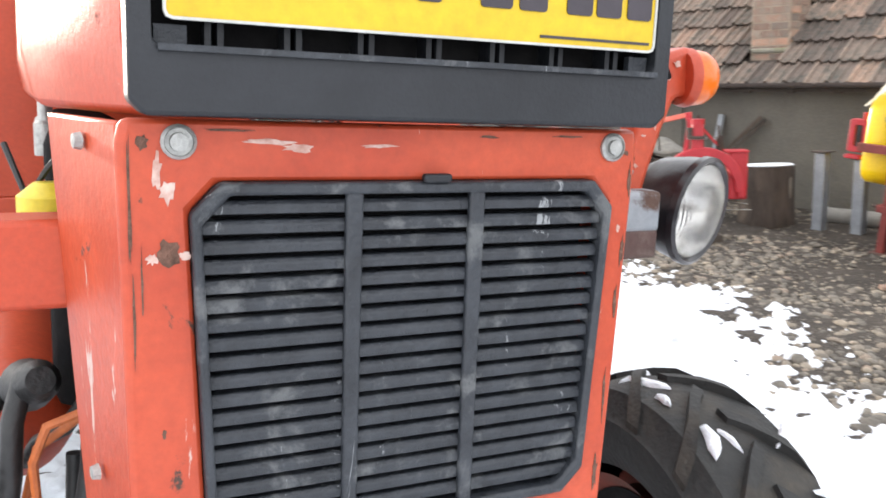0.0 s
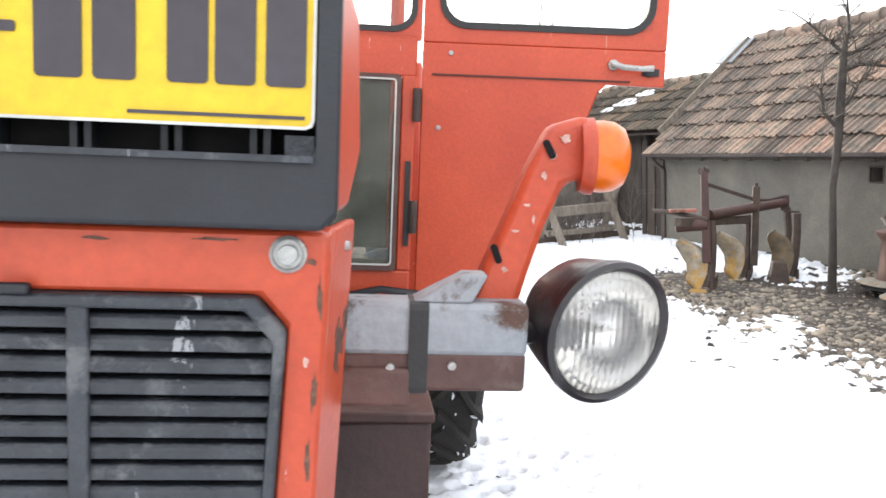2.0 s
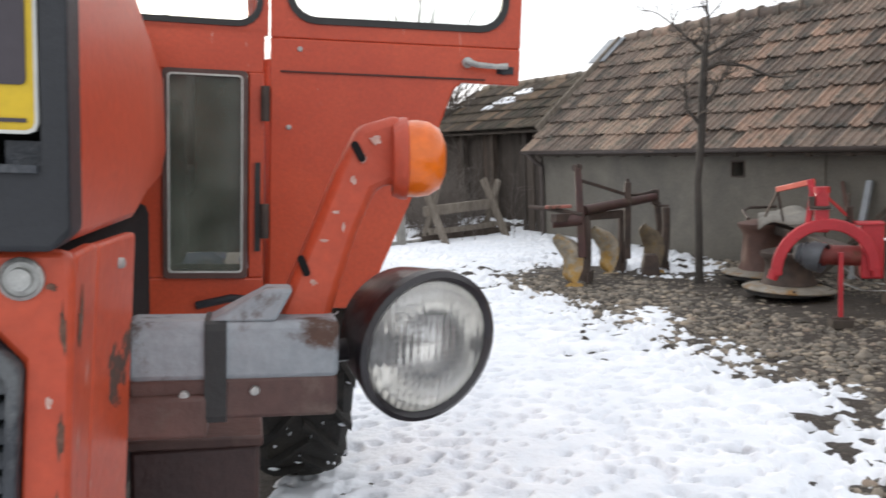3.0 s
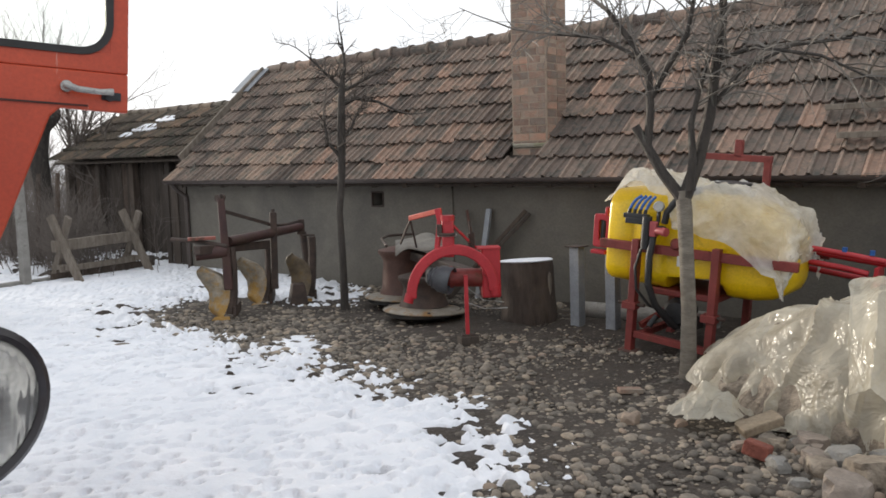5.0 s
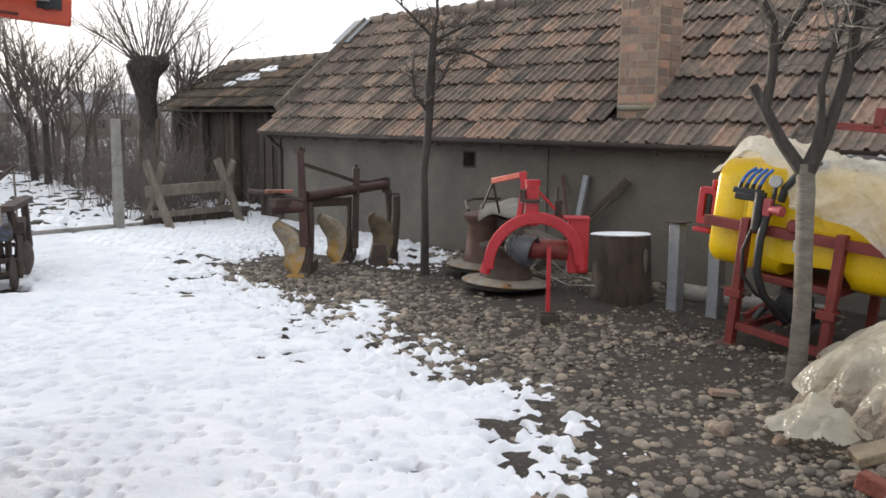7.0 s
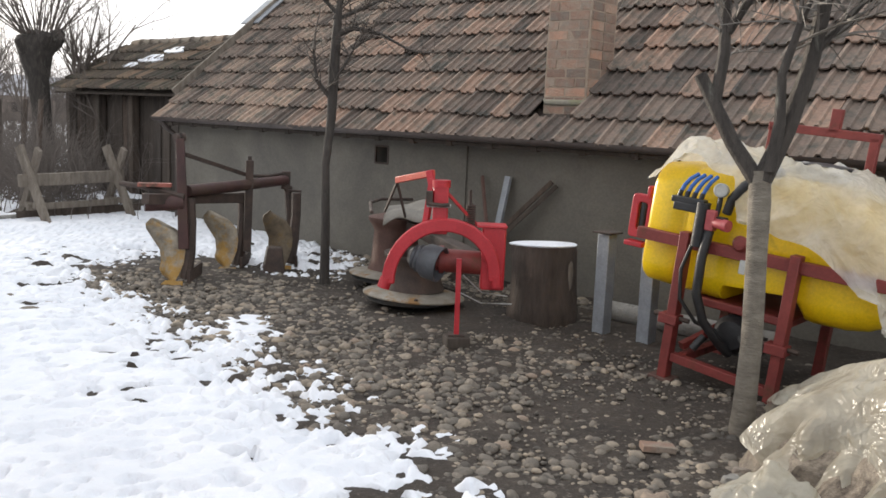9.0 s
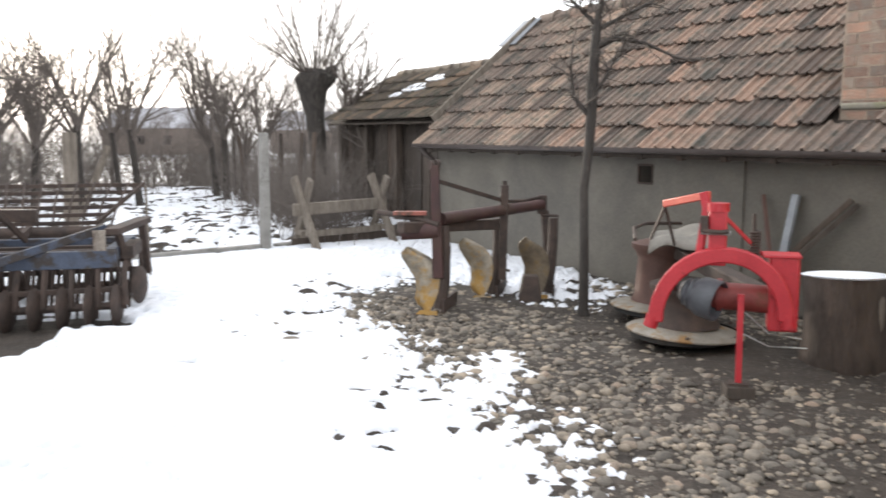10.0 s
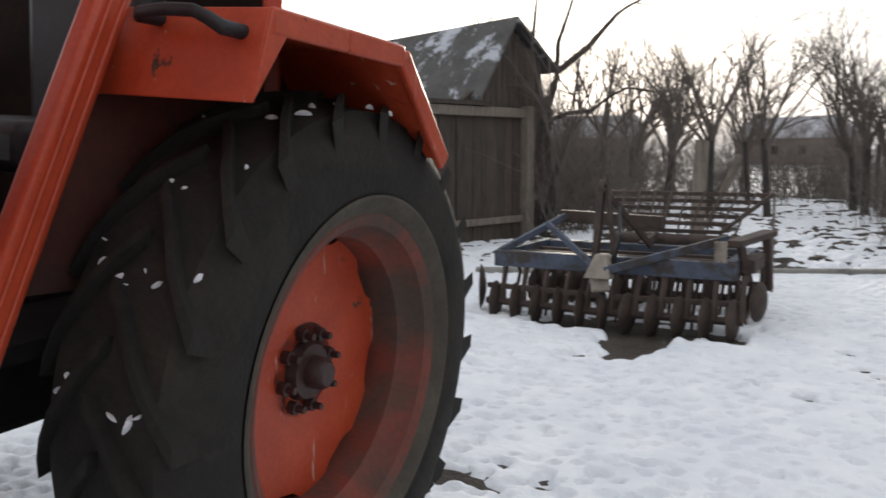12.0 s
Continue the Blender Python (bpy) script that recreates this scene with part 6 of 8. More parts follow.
for k in range(N):
    b = 4 * k
    fs += [(b, b + 4, b + 5, b + 1), (b + 2, b + 3, b + 7, b + 6), (b, b + 2, b + 6, b + 4), (b + 1, b + 5, b + 7, b + 3)]
f.add(vs, fs)
part("arch", f, MOWER_RED, mower, "bright red arched hitch beam", bev=0.008)
part("arch_foot", Form().tube([(-0.355, 0, 0.42), (-0.375, 0, 0.355)], 0.040, 12), MOWER_RED, mower)
part("arch_foot", Form().tube([(0.325, 0, 0.46), (0.340, 0, 0.390)], 0.040, 12), MOWER_RED, mower)
part("top_post", Form().box((-0.035, 0.02, 0.86), (0.095, 0.09, 0.30)), MOWER_RED, mower, bev=0.01)
part("top_collar", Form().tube([(-0.035, 0.02, 1.0), (-0.035, 0.02, 1.045)], 0.058, 16), MOWER_RED, mower)
part("latch", Form().box((-0.105, -0.03, 0.935), (0.04, 0.05, 0.085)).tube([(-0.11, -0.05, 0.90), (-0.02, -0.06, 0.895), (0.02, -0.05, 0.90)], 0.012, 8), RUSTY, mower)
part("pin", Form().tube([(-0.12, -0.04, 0.89), (0.03, -0.04, 0.89)], 0.012, 8), ZINC, mower)
part("front_strut", Form().beam((-0.13, 0.05, 0.72), (-0.09, 0.03, 1.05), 0.035, 0.035), MOWER_RED, mower)
part("upper_arm", Form().beam((-0.085, 0.05, 1.085), (-0.335, 0.35, 1.01), 0.026, 0.042), MOWER_ORANGE, mower, "faded orange lifting arm", bev=0.005)
part("arm_knee", Form().beam((-0.115, 0.05, 1.10), (-0.07, 0.03, 0.93), 0.035, 0.045), MOWER_RED, mower, bev=0.005)
part("arm_strut", Form().beam((-0.33, 0.35, 1.0), (-0.42, 0.55, 0.78), 0.012, 0.020), RUSTY, mower)
part("arm_strut", Form().beam((-0.33, 0.35, 1.0), (-0.28, 0.60, 0.74), 0.012, 0.020), RUSTY, mower)
part("stay", Form().beam((0.0, 0.02, 0.97), (0.20, 0.12, 0.76), 0.018, 0.018), MOWER_RED, mower)
sp = [(0.158 + 0.026 * math.cos(k * 0.9), 0.10 + 0.026 * math.sin(k * 0.9), 0.75 + k * 0.0022) for k in range(66)]
part("spring", Form().tube(sp, 0.007, 6), RUSTY, mower, "dark coil spring")
part("spring_rod", Form().tube([(0.16, 0.10, 0.70), (0.15, 0.10, 0.985)], 0.010, 8), RUSTY, mower)
part("side_box", Form().box((0.31, 0.10, 0.565), (0.15, 0.16, 0.41)), MOWER_RED, mower, "red gearbox housing", bev=0.012)
part("box_lid", Form().box((0.295, 0.10, 0.765), (0.19, 0.18, 0.016)), MOWER_RED, mower, bev=0.004)
# gearbox and carrier beam toned dark: shade under the arch put into colour
part("gearbox", Form().tube([(-0.05, 0.10, 0.53), (0.24, 0.10, 0.52)], 0.075, 20).tube([(-0.03, 0.10, 0.53), (0.0, 0.10, 0.53)], 0.092, 20), FRAME_RED, mower)
bell = [(0.045, 0.0), (0.060, 0.02), (0.078, 0.035), (0.072, 0.05), (0.092, 0.07), (0.086, 0.085), (0.110, 0.12), (0.112, 0.22), (0.104, 0.22), (0.04, 0.03)]
part("shaft_bellows", Form().lathe(bell, aim((-0.215, 0.06, 0.56), (0.90, -0.38, -0.20)), 24), BELLOWS, mower, "grey-black ribbed rubber guard")
part("drive_shaft", Form().tube([(-0.16, 0.05, 0.555), (-0.30, 0.11, 0.585)], 0.030, 10), RUSTY, mower)
part("stand_leg", Form().beam((0.095, -0.01, 0.56), (0.098, -0.02, 0.08), 0.032, 0.032, up=(0, 1, 0)), MOWER_RED, mower, "red stand leg")
part("stand_foot", Form().box((0.098, -0.02, 0.075), (0.10, 0.09, 0.012)), RUSTY, mower)
part("carrier_beam", Form().beam((0.28, 0.14, 0.50), (-0.28, 1.75, 0.54), 0.11, 0.09), RUSTY, mower, bev=0.01)
for n, (cx, cy) in enumerate(((-0.22, 1.10), (-0.42, 1.92))):
    part("skid_dish", Form().lathe([(0, 0.085), (0.16, 0.085), (0.365, 0.050), (0.390, 0.036), (0.390, 0.026), (0.35, 0.026), (0.30, 0.0), (0.0, -0.01)], Matrix.Translation((cx, cy, 0.06)) @ pose(0, 0, 0, -2, 3, 0), 48), DISC, mower, "pale worn steel cutting dish")
    part("under_dish", Form().lathe([(0.35, 0.045), (0.36, 0.01), (0.25, -0.03), (0, -0.04)], Matrix.Translation((cx, cy, 0.06)), 32), RUBBER, mower)
    # front drum takes the darker iron, painting in the shade under the arch
    top = 0.53 if n else 0.36
    part("drum", Form().lathe([(0.235, 0.08), (0.21, 0.14), (0.185, top - 0.11), (0.21, top - 0.06), (0.235, top - 0.03), (0.235, top), (0.12, top + 0.03), (0, top + 0.03)], Matrix.Translation((cx, cy, 0.06)), 32), DRUM if n else RUSTY, mower, "rusty brown drum, front one darkened with painted shade")
    for k in range(3):
        a = k * 2.1 + 0.6
        part("bolt_head", Form().lathe([(0.016, 0), (0.014, 0.012), (0, 0.014)], Matrix.Translation((cx + 0.36 * math.cos(a), cy + 0.36 * math.sin(a), 0.118)), 8), RUSTY, mower)
f = Form()
nn = 16
vs = []
for i in range(nn + 1):
    for j in range(nn + 1):
        x, y = i / nn - 0.5, j / nn - 0.5
        r = math.hypot(x, y)
        vs.append((-0.22 + x * 0.50, 1.45 + y * 0.80, 0.74 - 0.28 * max(0, r - 0.30) + 0.025 * math.sin(9 * x + 4 * y) + 0.02 * math.sin(13 * y)))
f.add(vs, [(i * (nn + 1) + j, (i + 1) * (nn + 1) + j, (i + 1) * (nn + 1) + j + 1, i * (nn + 1) + j + 1) for i in range(nn) for j in range(nn)])
cov = part("canvas_cover", f, CANVAS, mower, "dirty grey canvas guard")
sm = cov.modifiers.new("thick", 'SOLIDIFY')
sm.thickness = 0.008
part("guard_hoop", Form().tube([(-0.55, 1.0, 0.72), (-0.60, 1.45, 0.75), (-0.55, 1.9, 0.74), (-0.3, 2.2, 0.72)], 0.014, 8), RUSTY, mower)
part("wire", Form().tube([(0.13, 0.2, 0.42), (0.25, 0.1, 0.33), (0.42, 0.15, 0.30)], 0.005, 6).tube([(0.12, 0.2, 0.30), (0.25, 0.1, 0.26), (0.45, 0.15, 0.25)], 0.005, 6), ZINC, mower)
solo("stand_block", Form().box((0, 0, 0.034), (0.15, 0.14, 0.068)), DARK_WOOD, "small dark wooden block under a stand leg", "block", MOWER @ Matrix.Translation((0.10, -0.02, 0)) @ pose(0, 0, 0, 0, 0, 12), smooth=None, bev=0.006)

# ---- sprayer ----
SPRAYER = pose(4.14, 6.146, 0.0, 0, 5.0, -56.2)
sprayer = thing("field_sprayer", "yellow tank sprayer on a dusty red frame, draped in polythene", "sprayer", SPRAYER)
f = Form()
stations = [(-0.295, 0.0, 0.86, 0), (-0.288, 0.0, 0.93, 0), (-0.262, 0, 0.97, 0), (-0.10, 0, 0.985, 0), (-0.082, 0, 0.96, 0), (-0.070, 0, 0.95, 0), (-0.058, 0, 0.96, 0), (-0.04, 0, 0.99, 0), (0.10, 0, 1, 0), (0.20, 0, 1, 0),
            (0.225, 0, 1, 0.10), (0.60, 0, 1, 0.13), (0.66, 0, 1, 0.02), (0.70, 0, 1, 0), (0.86, 0, 0.985, 0), (0.96, 0, 0.93, 0), (1.02, 0, 0.84, 0), (1.05, 0, 0.70, 0)]
prof = rounded(0.72, 0.72, 0.13, 6, 0.36, 0.86)
prof = [(y + (0.05 * max(0, (z - 1.0)) / 0.3 if y < 0.36 else -0.05 * max(0, (z - 1.0)) / 0.3), z) for y, z in prof]
P_ = len(prof)
vs = [(x, 0.36 + (y - 0.36) * k, 0.86 + (max(z, 0.50 + notch) - 0.86) * k) for x, _, k, notch in stations for y, z in prof]
fs = [(i * P_ + j, i * P_ + (j + 1) % P_, (i + 1) * P_ + (j + 1) % P_, (i + 1) * P_ + j) for i in range(len(stations) - 1) for j in range(P_)] + [tuple(range(P_ - 1, -1, -1)), tuple((len(stations) - 1) * P_ + j for j in range(P_))]
vs = [(x, y, z - 1.0 * max(0.0, x - 0.60) ** 1.8 * max(0.0, z - 0.86) / 0.36) for x, y, z in vs]
f.add(vs, fs)
part("tank", f, TANK_YELLOW, sprayer, "glossy yellow plastic tank", smooth=50, bev=0.006)
part("tank_lid", Form().lathe([(0, 0.0), (0.15, 0), (0.155, 0.03), (0.145, 0.055), (0.05, 0.065), (0, 0.065)], Matrix.Translation((0.50, 0.42, 1.245)), 28), BLACK_PART, sprayer, "black screw lid")
for y in (-0.045, 0.76):
    part("long_rail", Form().beam((-0.30, y, 0.80), (1.15, y, 0.80), 0.05, 0.065), FRAME_RED, sprayer, bev=0.004)
for x in (0.0, 0.605):
    part("leg", Form().beam((x, -0.06, 0.0), (x, -0.06, 0.86), 0.055, 0.075, up=(0, 1, 0)), FRAME_RED, sprayer, bev=0.005)
    part("leg", Form().beam((x, 0.70, 0.0), (x, 0.70, 0.84), 0.055, 0.065, up=(0, 1, 0)), FRAME_RED, sprayer, bev=0.005)
    part("leg_collar", Form().box((x - 0.01, -0.07, 0.36), (0.11, 0.09, 0.055)), FRAME_RED, sprayer, bev=0.004)
    part("hitch_pin", Form().tube([(x - 0.11, -0.07, 0.37), (x + 0.10, -0.07, 0.37)], 0.014, 8), RUSTY, sprayer)
    part("foot_plate", Form().box((x, -0.06, 0.01), (0.14, 0.12, 0.02)), DRUM, sprayer, bev=0.004)
part("lower_rail", Form().beam((0.03, -0.06, 0.145), (0.60, -0.06, 0.115), 0.05, 0.05), FRAME_RED, sprayer, bev=0.004)
part("side_rail", Form().beam((0.08, -0.04, 0.15), (0.10, 0.70, 0.15), 0.045, 0.045), FRAME_RED, sprayer)
part("inner_strut", Form().beam((0.05, 0.0, 0.20), (0.25, 0.4, 0.40), 0.04, 0.04), FRAME_RED, sprayer)
part("tank_cradle", Form().box((0.32, 0.36, 0.47), (0.55, 0.60, 0.05)), FRAME_RED, sprayer, bev=0.01)
part("pump", Form().lathe([(0, 0), (0.10, 0.0), (0.11, 0.05), (0.11, 0.15), (0.08, 0.19), (0, 0.20)], aim((0.30, 0.22, 0.33), (0, -1, 0)), 20).box((0.30, 0.25, 0.24), (0.2, 0.2, 0.1)), BLACK_PART, sprayer, "black diaphragm pump")
part("drive_link", Form().tube([(0.28, 0.15, 0.44), (0.34, 0.05, 0.34), (0.42, 0.0, 0.30)], 0.02, 8), BLACK_PART, sprayer)
part("end_plate", Form().ring(rounded(0.13, 0.26, 0.02, 3, -0.385, 0.865), rounded(0.06, 0.17, 0.02, 3, -0.375, 0.865), 0.06, Matrix.Translation((0, 0.10, 0)) @ UPRIGHT), MOWER_RED, sprayer, "bright red end bracket", bev=0.006)
part("end_roller", Form().tube([(-0.375, 0.13, 0.78), (-0.375, 0.13, 0.95)], 0.026, 10), BLACK_PART, sprayer)
part("end_tab", Form().box((-0.385, 0.10, 0.70), (0.12, 0.08, 0.03)), MOWER_RED, sprayer, bev=0.005)
part("end_tab", Form().box((-0.335, 0.10, 1.02), (0.025, 0.05, 0.07)), MOWER_RED, sprayer, bev=0.005)
valve = part("valve_block", Form().box((-0.005, -0.09, 1.035), (0.19, 0.06, 0.035)).box((-0.005, -0.10, 1.0), (0.15, 0.05, 0.045)), BLACK_PART, sprayer, "black valve block", bev=0.006)
for k in range(4):
    part("valve_stem", Form().tube([(-0.07 + k * 0.042, -0.09, 1.04), (-0.062 + k * 0.042, -0.085, 1.085)], 0.014, 10), BLACK_PART, valve)
    part("blue_hose", Form().tube([(-0.062 + k * 0.042, -0.085, 1.08), (-0.052 + k * 0.042, -0.075, 1.115), (-0.034 + k * 0.040, -0.055, 1.15), (-0.012 + k * 0.036, -0.01, 1.178)], 0.0115, 10), BLUE_HOSE, valve, "bright blue hose")
gauge = part("pressure_gauge", Form().lathe([(0, -0.03), (0.034, -0.03), (0.038, -0.026), (0.038, 0.006), (0.032, 0.008), (0.031, 0.003)], aim((0.165, -0.10, 1.12), (0.1, -1, 0.1)), 24), ZINC, sprayer, "round steel pressure gauge")
part("dial", Form().lathe([(0.031, 0.004), (0, 0.004)], aim((0.165, -0.10, 1.12), (0.1, -1, 0.1)), 24), PLATE_EDGE, gauge)
part("gauge_stem", Form().tube([(0.165, -0.09, 1.085), (0.165, -0.09, 1.02), (0.155, -0.09, 0.97)], 0.015, 8), BLACK_PART, gauge)
part("filter_body", Form().tube([(0.085, -0.10, 1.04), (0.085, -0.10, 0.80)], 0.037, 14), BLACK_PART, sprayer, "black filter housing")
part("regulator", Form().box((0.145, -0.105, 0.955), (0.05, 0.06, 0.11)), PINK_CAP, sprayer, "dull pink regulator body", bev=0.006)
part("regulator_knob", Form().lathe([(0.022, 0), (0.026, 0.01), (0.026, 0.06), (0.032, 0.065), (0.032, 0.10), (0, 0.105)], aim((0.16, -0.11, 0.945), (0.95, -0.3, 0.0)), 16), PINK_CAP, sprayer)
part("regulator_body", Form().box((0.19, -0.09, 0.95), (0.06, 0.05, 0.06)), BLACK_PART, sprayer, bev=0.006)
part("suction_hose", Form().tube([(0.20, -0.06, 1.0), (0.22, -0.07, 1.08), (0.27, -0.06, 1.16), (0.33, 0.0, 1.22), (0.40, 0.08, 1.25)], 0.026, 12), HOSE, sprayer)
part("drop_hose", Form().tube([(0.14, -0.10, 0.90), (0.135, -0.13, 0.75), (0.14, -0.13, 0.55), (0.19, -0.10, 0.40), (0.27, -0.02, 0.28), (0.30, 0.06, 0.22)], 0.026, 12), HOSE, sprayer, "grey-black hanging hose")
part("drop_hose", Form().tube([(0.06, -0.10, 0.82), (0.03, -0.13, 0.66), (0.05, -0.13, 0.50), (0.14, -0.08, 0.38), (0.24, 0.0, 0.34)], 0.011, 10), HOSE, sprayer)
part("drain_tap", Form().tube([(0.18, -0.02, 0.30), (0.14, -0.06, 0.22)], 0.022, 10), BLACK_PART, sprayer)
part("rail_knob", Form().lathe([(0.04, 0), (0.045, 0.02), (0.03, 0.04), (0, 0.045)], aim((0.315, -0.07, 0.86), (0, -1, 0)), 14), FRAME_RED, sprayer)
for x0, x1 in ((0.05, 0.63),):
    part("rear_gantry", Form().beam((x0, 0.80, 0.8), (x0, 0.80, 1.47), 0.05, 0.05, up=(0, 1, 0)).beam((x1, 0.80, 0.8), (x1, 0.80, 1.47), 0.05, 0.05, up=(0, 1, 0)).beam((x0 - 0.03, 0.80, 1.47), (x1 + 0.03, 0.80, 1.47), 0.05, 0.05).box(((x0 + x1) / 2 + 0.06, 0.80, 1.54), (0.06, 0.05, 0.14)), FRAME_RED, sprayer, "dark red lifting gantry", bev=0.004)
for y, z, x1 in ((0.60, 0.94, 2.05), (0.72, 0.90, 2.15), (0.60, 0.84, 1.95), (0.78, 0.76, 2.10)):
    part("boom_tube", Form().tube([(1.00, y, z - 0.08), (1.30, y, z - 0.10), (x1 - 0.50, y, z - 0.12)], 0.022, 10), MOWER_RED, sprayer, "bright red folded boom tube")
for x in (1.28, 1.46):
    part("nozzle_clip", Form().box((x, 0.60, 0.872), (0.03, 0.03, 0.035)), BLUE_HOSE, sprayer)
part("boom_plate", Form().box((1.50, 0.68, 0.70), (0.03, 0.20, 0.14)), MOWER_RED, sprayer, bev=0.004)
part("bread_tag", Form().box((0.345, -0.085, 0.74), (0.035, 0.008, 0.075)), PLATE_EDGE, sprayer, bev=0.003)

part("rear_block", Form().add([(2.0, 9.52, 0.0), (2.2, 9.52, 0.0), (2.2, 9.75, 0.0), (2.0, 9.75, 0.0), (2.04, 9.56, 0.22), (2.17, 9.56, 0.22), (2.17, 9.72, 0.22), (2.04, 9.72, 0.22)],
                              [(3, 2, 1, 0), (4, 5, 6, 7), (0, 1, 5, 4), (1, 2, 6, 5), (2, 3, 7, 6), (3, 0, 4, 7)]), RUSTY, plough, "dark rusted frog block", bev=0.012)

# polythene over the tank
f = Form()
NX, NT = 110, 64
path = [(0.74, 1.02), (0.71, 1.17), (0.61, 1.225), (0.36, 1.24), (0.12, 1.225), (-0.005, 1.16), (-0.045, 1.01), (-0.065, 0.88), (-0.080, 0.77)]


def ridge_noise(x, y, z):
    return (1 - abs(noise.noise((x, y, z)))) ** 4


vs = []
for i in range(NX + 1):
    s_ = -0.30 + 1.64 * i / NX
    over = max(0.0, s_ - 0.95)
    x = s_ if s_ < 0.95 else 0.95 + 0.09 * (1 - math.exp(-over / 0.09))
    drop = 1.05 * max(0.0, min(s_, 1.0) - 0.60) ** 1.8 + 0.80 * max(0, over - 0.02)
    puff = 0.075 * math.exp(-((s_ + 0.06) / 0.2) ** 2) - 1.3 * max(0.0, -0.20 - s_)
    low = np.interp(s_, (-0.2, 0.0, 0.2, 0.30, 0.5, 0.75, 0.92, 1.06, 1.2, 1.34, 1.48, 1.82), (5.05, 4.85, 5.0, 6.4, 6.6, 6.8, 7.1, 7.6, 6.9, 5.0, 3.6, 3.0)) + 0.16 * noise.noise((s_ * 4, 0, 0)) + 0.08 * noise.noise((s_ * 11, 0, 3))
    for j in range(NT + 1):
        q = low * j / NT
        k = min(int(q), 7)
        t = q - k
        y, z = (path[k][0] * (1 - t) + path[k + 1][0] * t, path[k][1] * (1 - t) + path[k + 1][1] * t)
        if over:
            y = 0.36 + (y - 0.36) * (1 - 0.10 * min(1, over / 0.2))
        fold = 0.020 * noise.noise((s_ * 3.2, q * 0.9, 1.0)) + 0.040 * ridge_noise(s_ * 2.6 + q * 0.25, q * 0.4, 4.0) + 0.022 * ridge_noise(s_ * 6 - q * 0.7, q * 0.7, 7.0) + 0.012 * ridge_noise(s_ * 13 + q * 1.1, q * 1.9, 9.0)
        front = min(1.0, max(0.0, q - 4.6))
        back = min(1.0, max(0.0, 2 - q))
        flat = 1 - max(front, back)
        vs.append((x + (fold * 1.2 if over else 0.012 * noise.noise((s_ * 5, q, 2))), y - front * (0.022 + fold) + back * (0.03 + fold), z - drop * (1.0 if flat > 0.5 else 0.88) + flat * (fold + 0.012 + puff) + 0.2 * fold))
f.add(vs, [(i * (NT + 1) + j, (i + 1) * (NT + 1) + j, (i + 1) * (NT + 1) + j + 1, i * (NT + 1) + j + 1) for i in range(NX) for j in range(NT)])
solo("polythene_cover", f, FILM_THIN, "crumpled cream polythene sheet draped over a yellow tank", "plastic sheet", SPRAYER, smooth=45)

# ---- disc harrow ----
HARROW = pose(-1.95, 8.30, 0, 0, 0, 15.0)
harrow = thing("disc_harrow", "rusty blue disc harrow with a barred crumbler roller, standing in snow", "harrow", HARROW)
for k in range(2):
    part("cross_beam", Form().beam((-1.0, 0.12 + k * 0.95, 0.50), (0.92, 0.12 + k * 0.95, 0.50), 0.10, 0.13), BLUE_STEEL, harrow, "faded blue box beam", bev=0.006)
for x in (-0.95, 0.86):
    part("side_beam", Form().beam((x, 0.12, 0.52), (x, 1.15, 0.52), 0.09, 0.10), BLUE_STEEL, harrow, bev=0.006)
part("left_arm", Form().beam((-0.98, 0.15, 0.55), (-0.52, 0.45, 0.84), 0.09, 0.05), BLUE_STEEL, harrow, bev=0.005)
part("left_brace", Form().beam((-0.62, 0.30, 0.78), (-0.10, -0.10, 0.52), 0.03, 0.045), BLUE_STEEL, harrow)
part("right_arm", Form().beam((0.0, -0.12, 0.48), (0.82, 0.30, 0.72), 0.05, 0.06), BLUE_STEEL, harrow, bev=0.005)
part("top_shelf", Form().beam((-0.60, 0.55, 0.83), (0.25, 0.60, 0.80), 0.10, 0.10), RUSTY, harrow, bev=0.006)
mast2 = part("mast", Form().beam((-0.13, 0.05, 0.45), (-0.10, 0.10, 1.10), 0.05, 0.08, up=(0, 1, 0)).beam((0.03, 0.08, 0.45), (-0.06, 0.12, 1.08), 0.035, 0.05, up=(0, 1, 0)), RUSTY, harrow, "rusty linkage mast", bev=0.006)
part("mast_eye", Form().lathe([(0.02, -0.02), (0.055, -0.02), (0.055, 0.02), (0.02, 0.02)], aim((-0.09, 0.10, 1.10), (1, 0, 0)), 14), RUSTY, mast2)
part("mast_stay", Form().beam((-0.07, 0.12, 1.06), (0.16, 0.60, 0.60), 0.03, 0.04), RUSTY, harrow)
part("hose", Form().tube([(0.02, 0.0, 0.50), (0.10, -0.05, 0.75), (0.04, 0.1, 0.95)], 0.014, 8), HOSE, harrow)
part("hitch_guard", Form().add([(-0.15, -0.16, 0.42), (0.06, -0.16, 0.42), (0.01, -0.10, 0.60), (-0.08, -0.10, 0.60), (-0.15, -0.05, 0.42), (0.06, -0.05, 0.42), (0.01, 0.0, 0.60), (-0.08, 0.0, 0.60)],
                               [(0, 1, 2, 3), (7, 6, 5, 4), (0, 4, 5, 1), (1, 5, 6, 2), (2, 6, 7, 3), (3, 7, 4, 0)]), PALE_PANEL, harrow, "pale weathered guard plate", bev=0.01)
part("hitch_tongue", Form().beam((-0.05, -0.08, 0.42), (-0.02, -0.12, 0.32), 0.14, 0.05), PALE_PANEL, harrow, bev=0.01)
part("end_plate", Form().box((0.80, 0.10, 0.62), (0.09, 0.02, 0.20)), PALE_PANEL, harrow, "pale warning plate", bev=0.004)
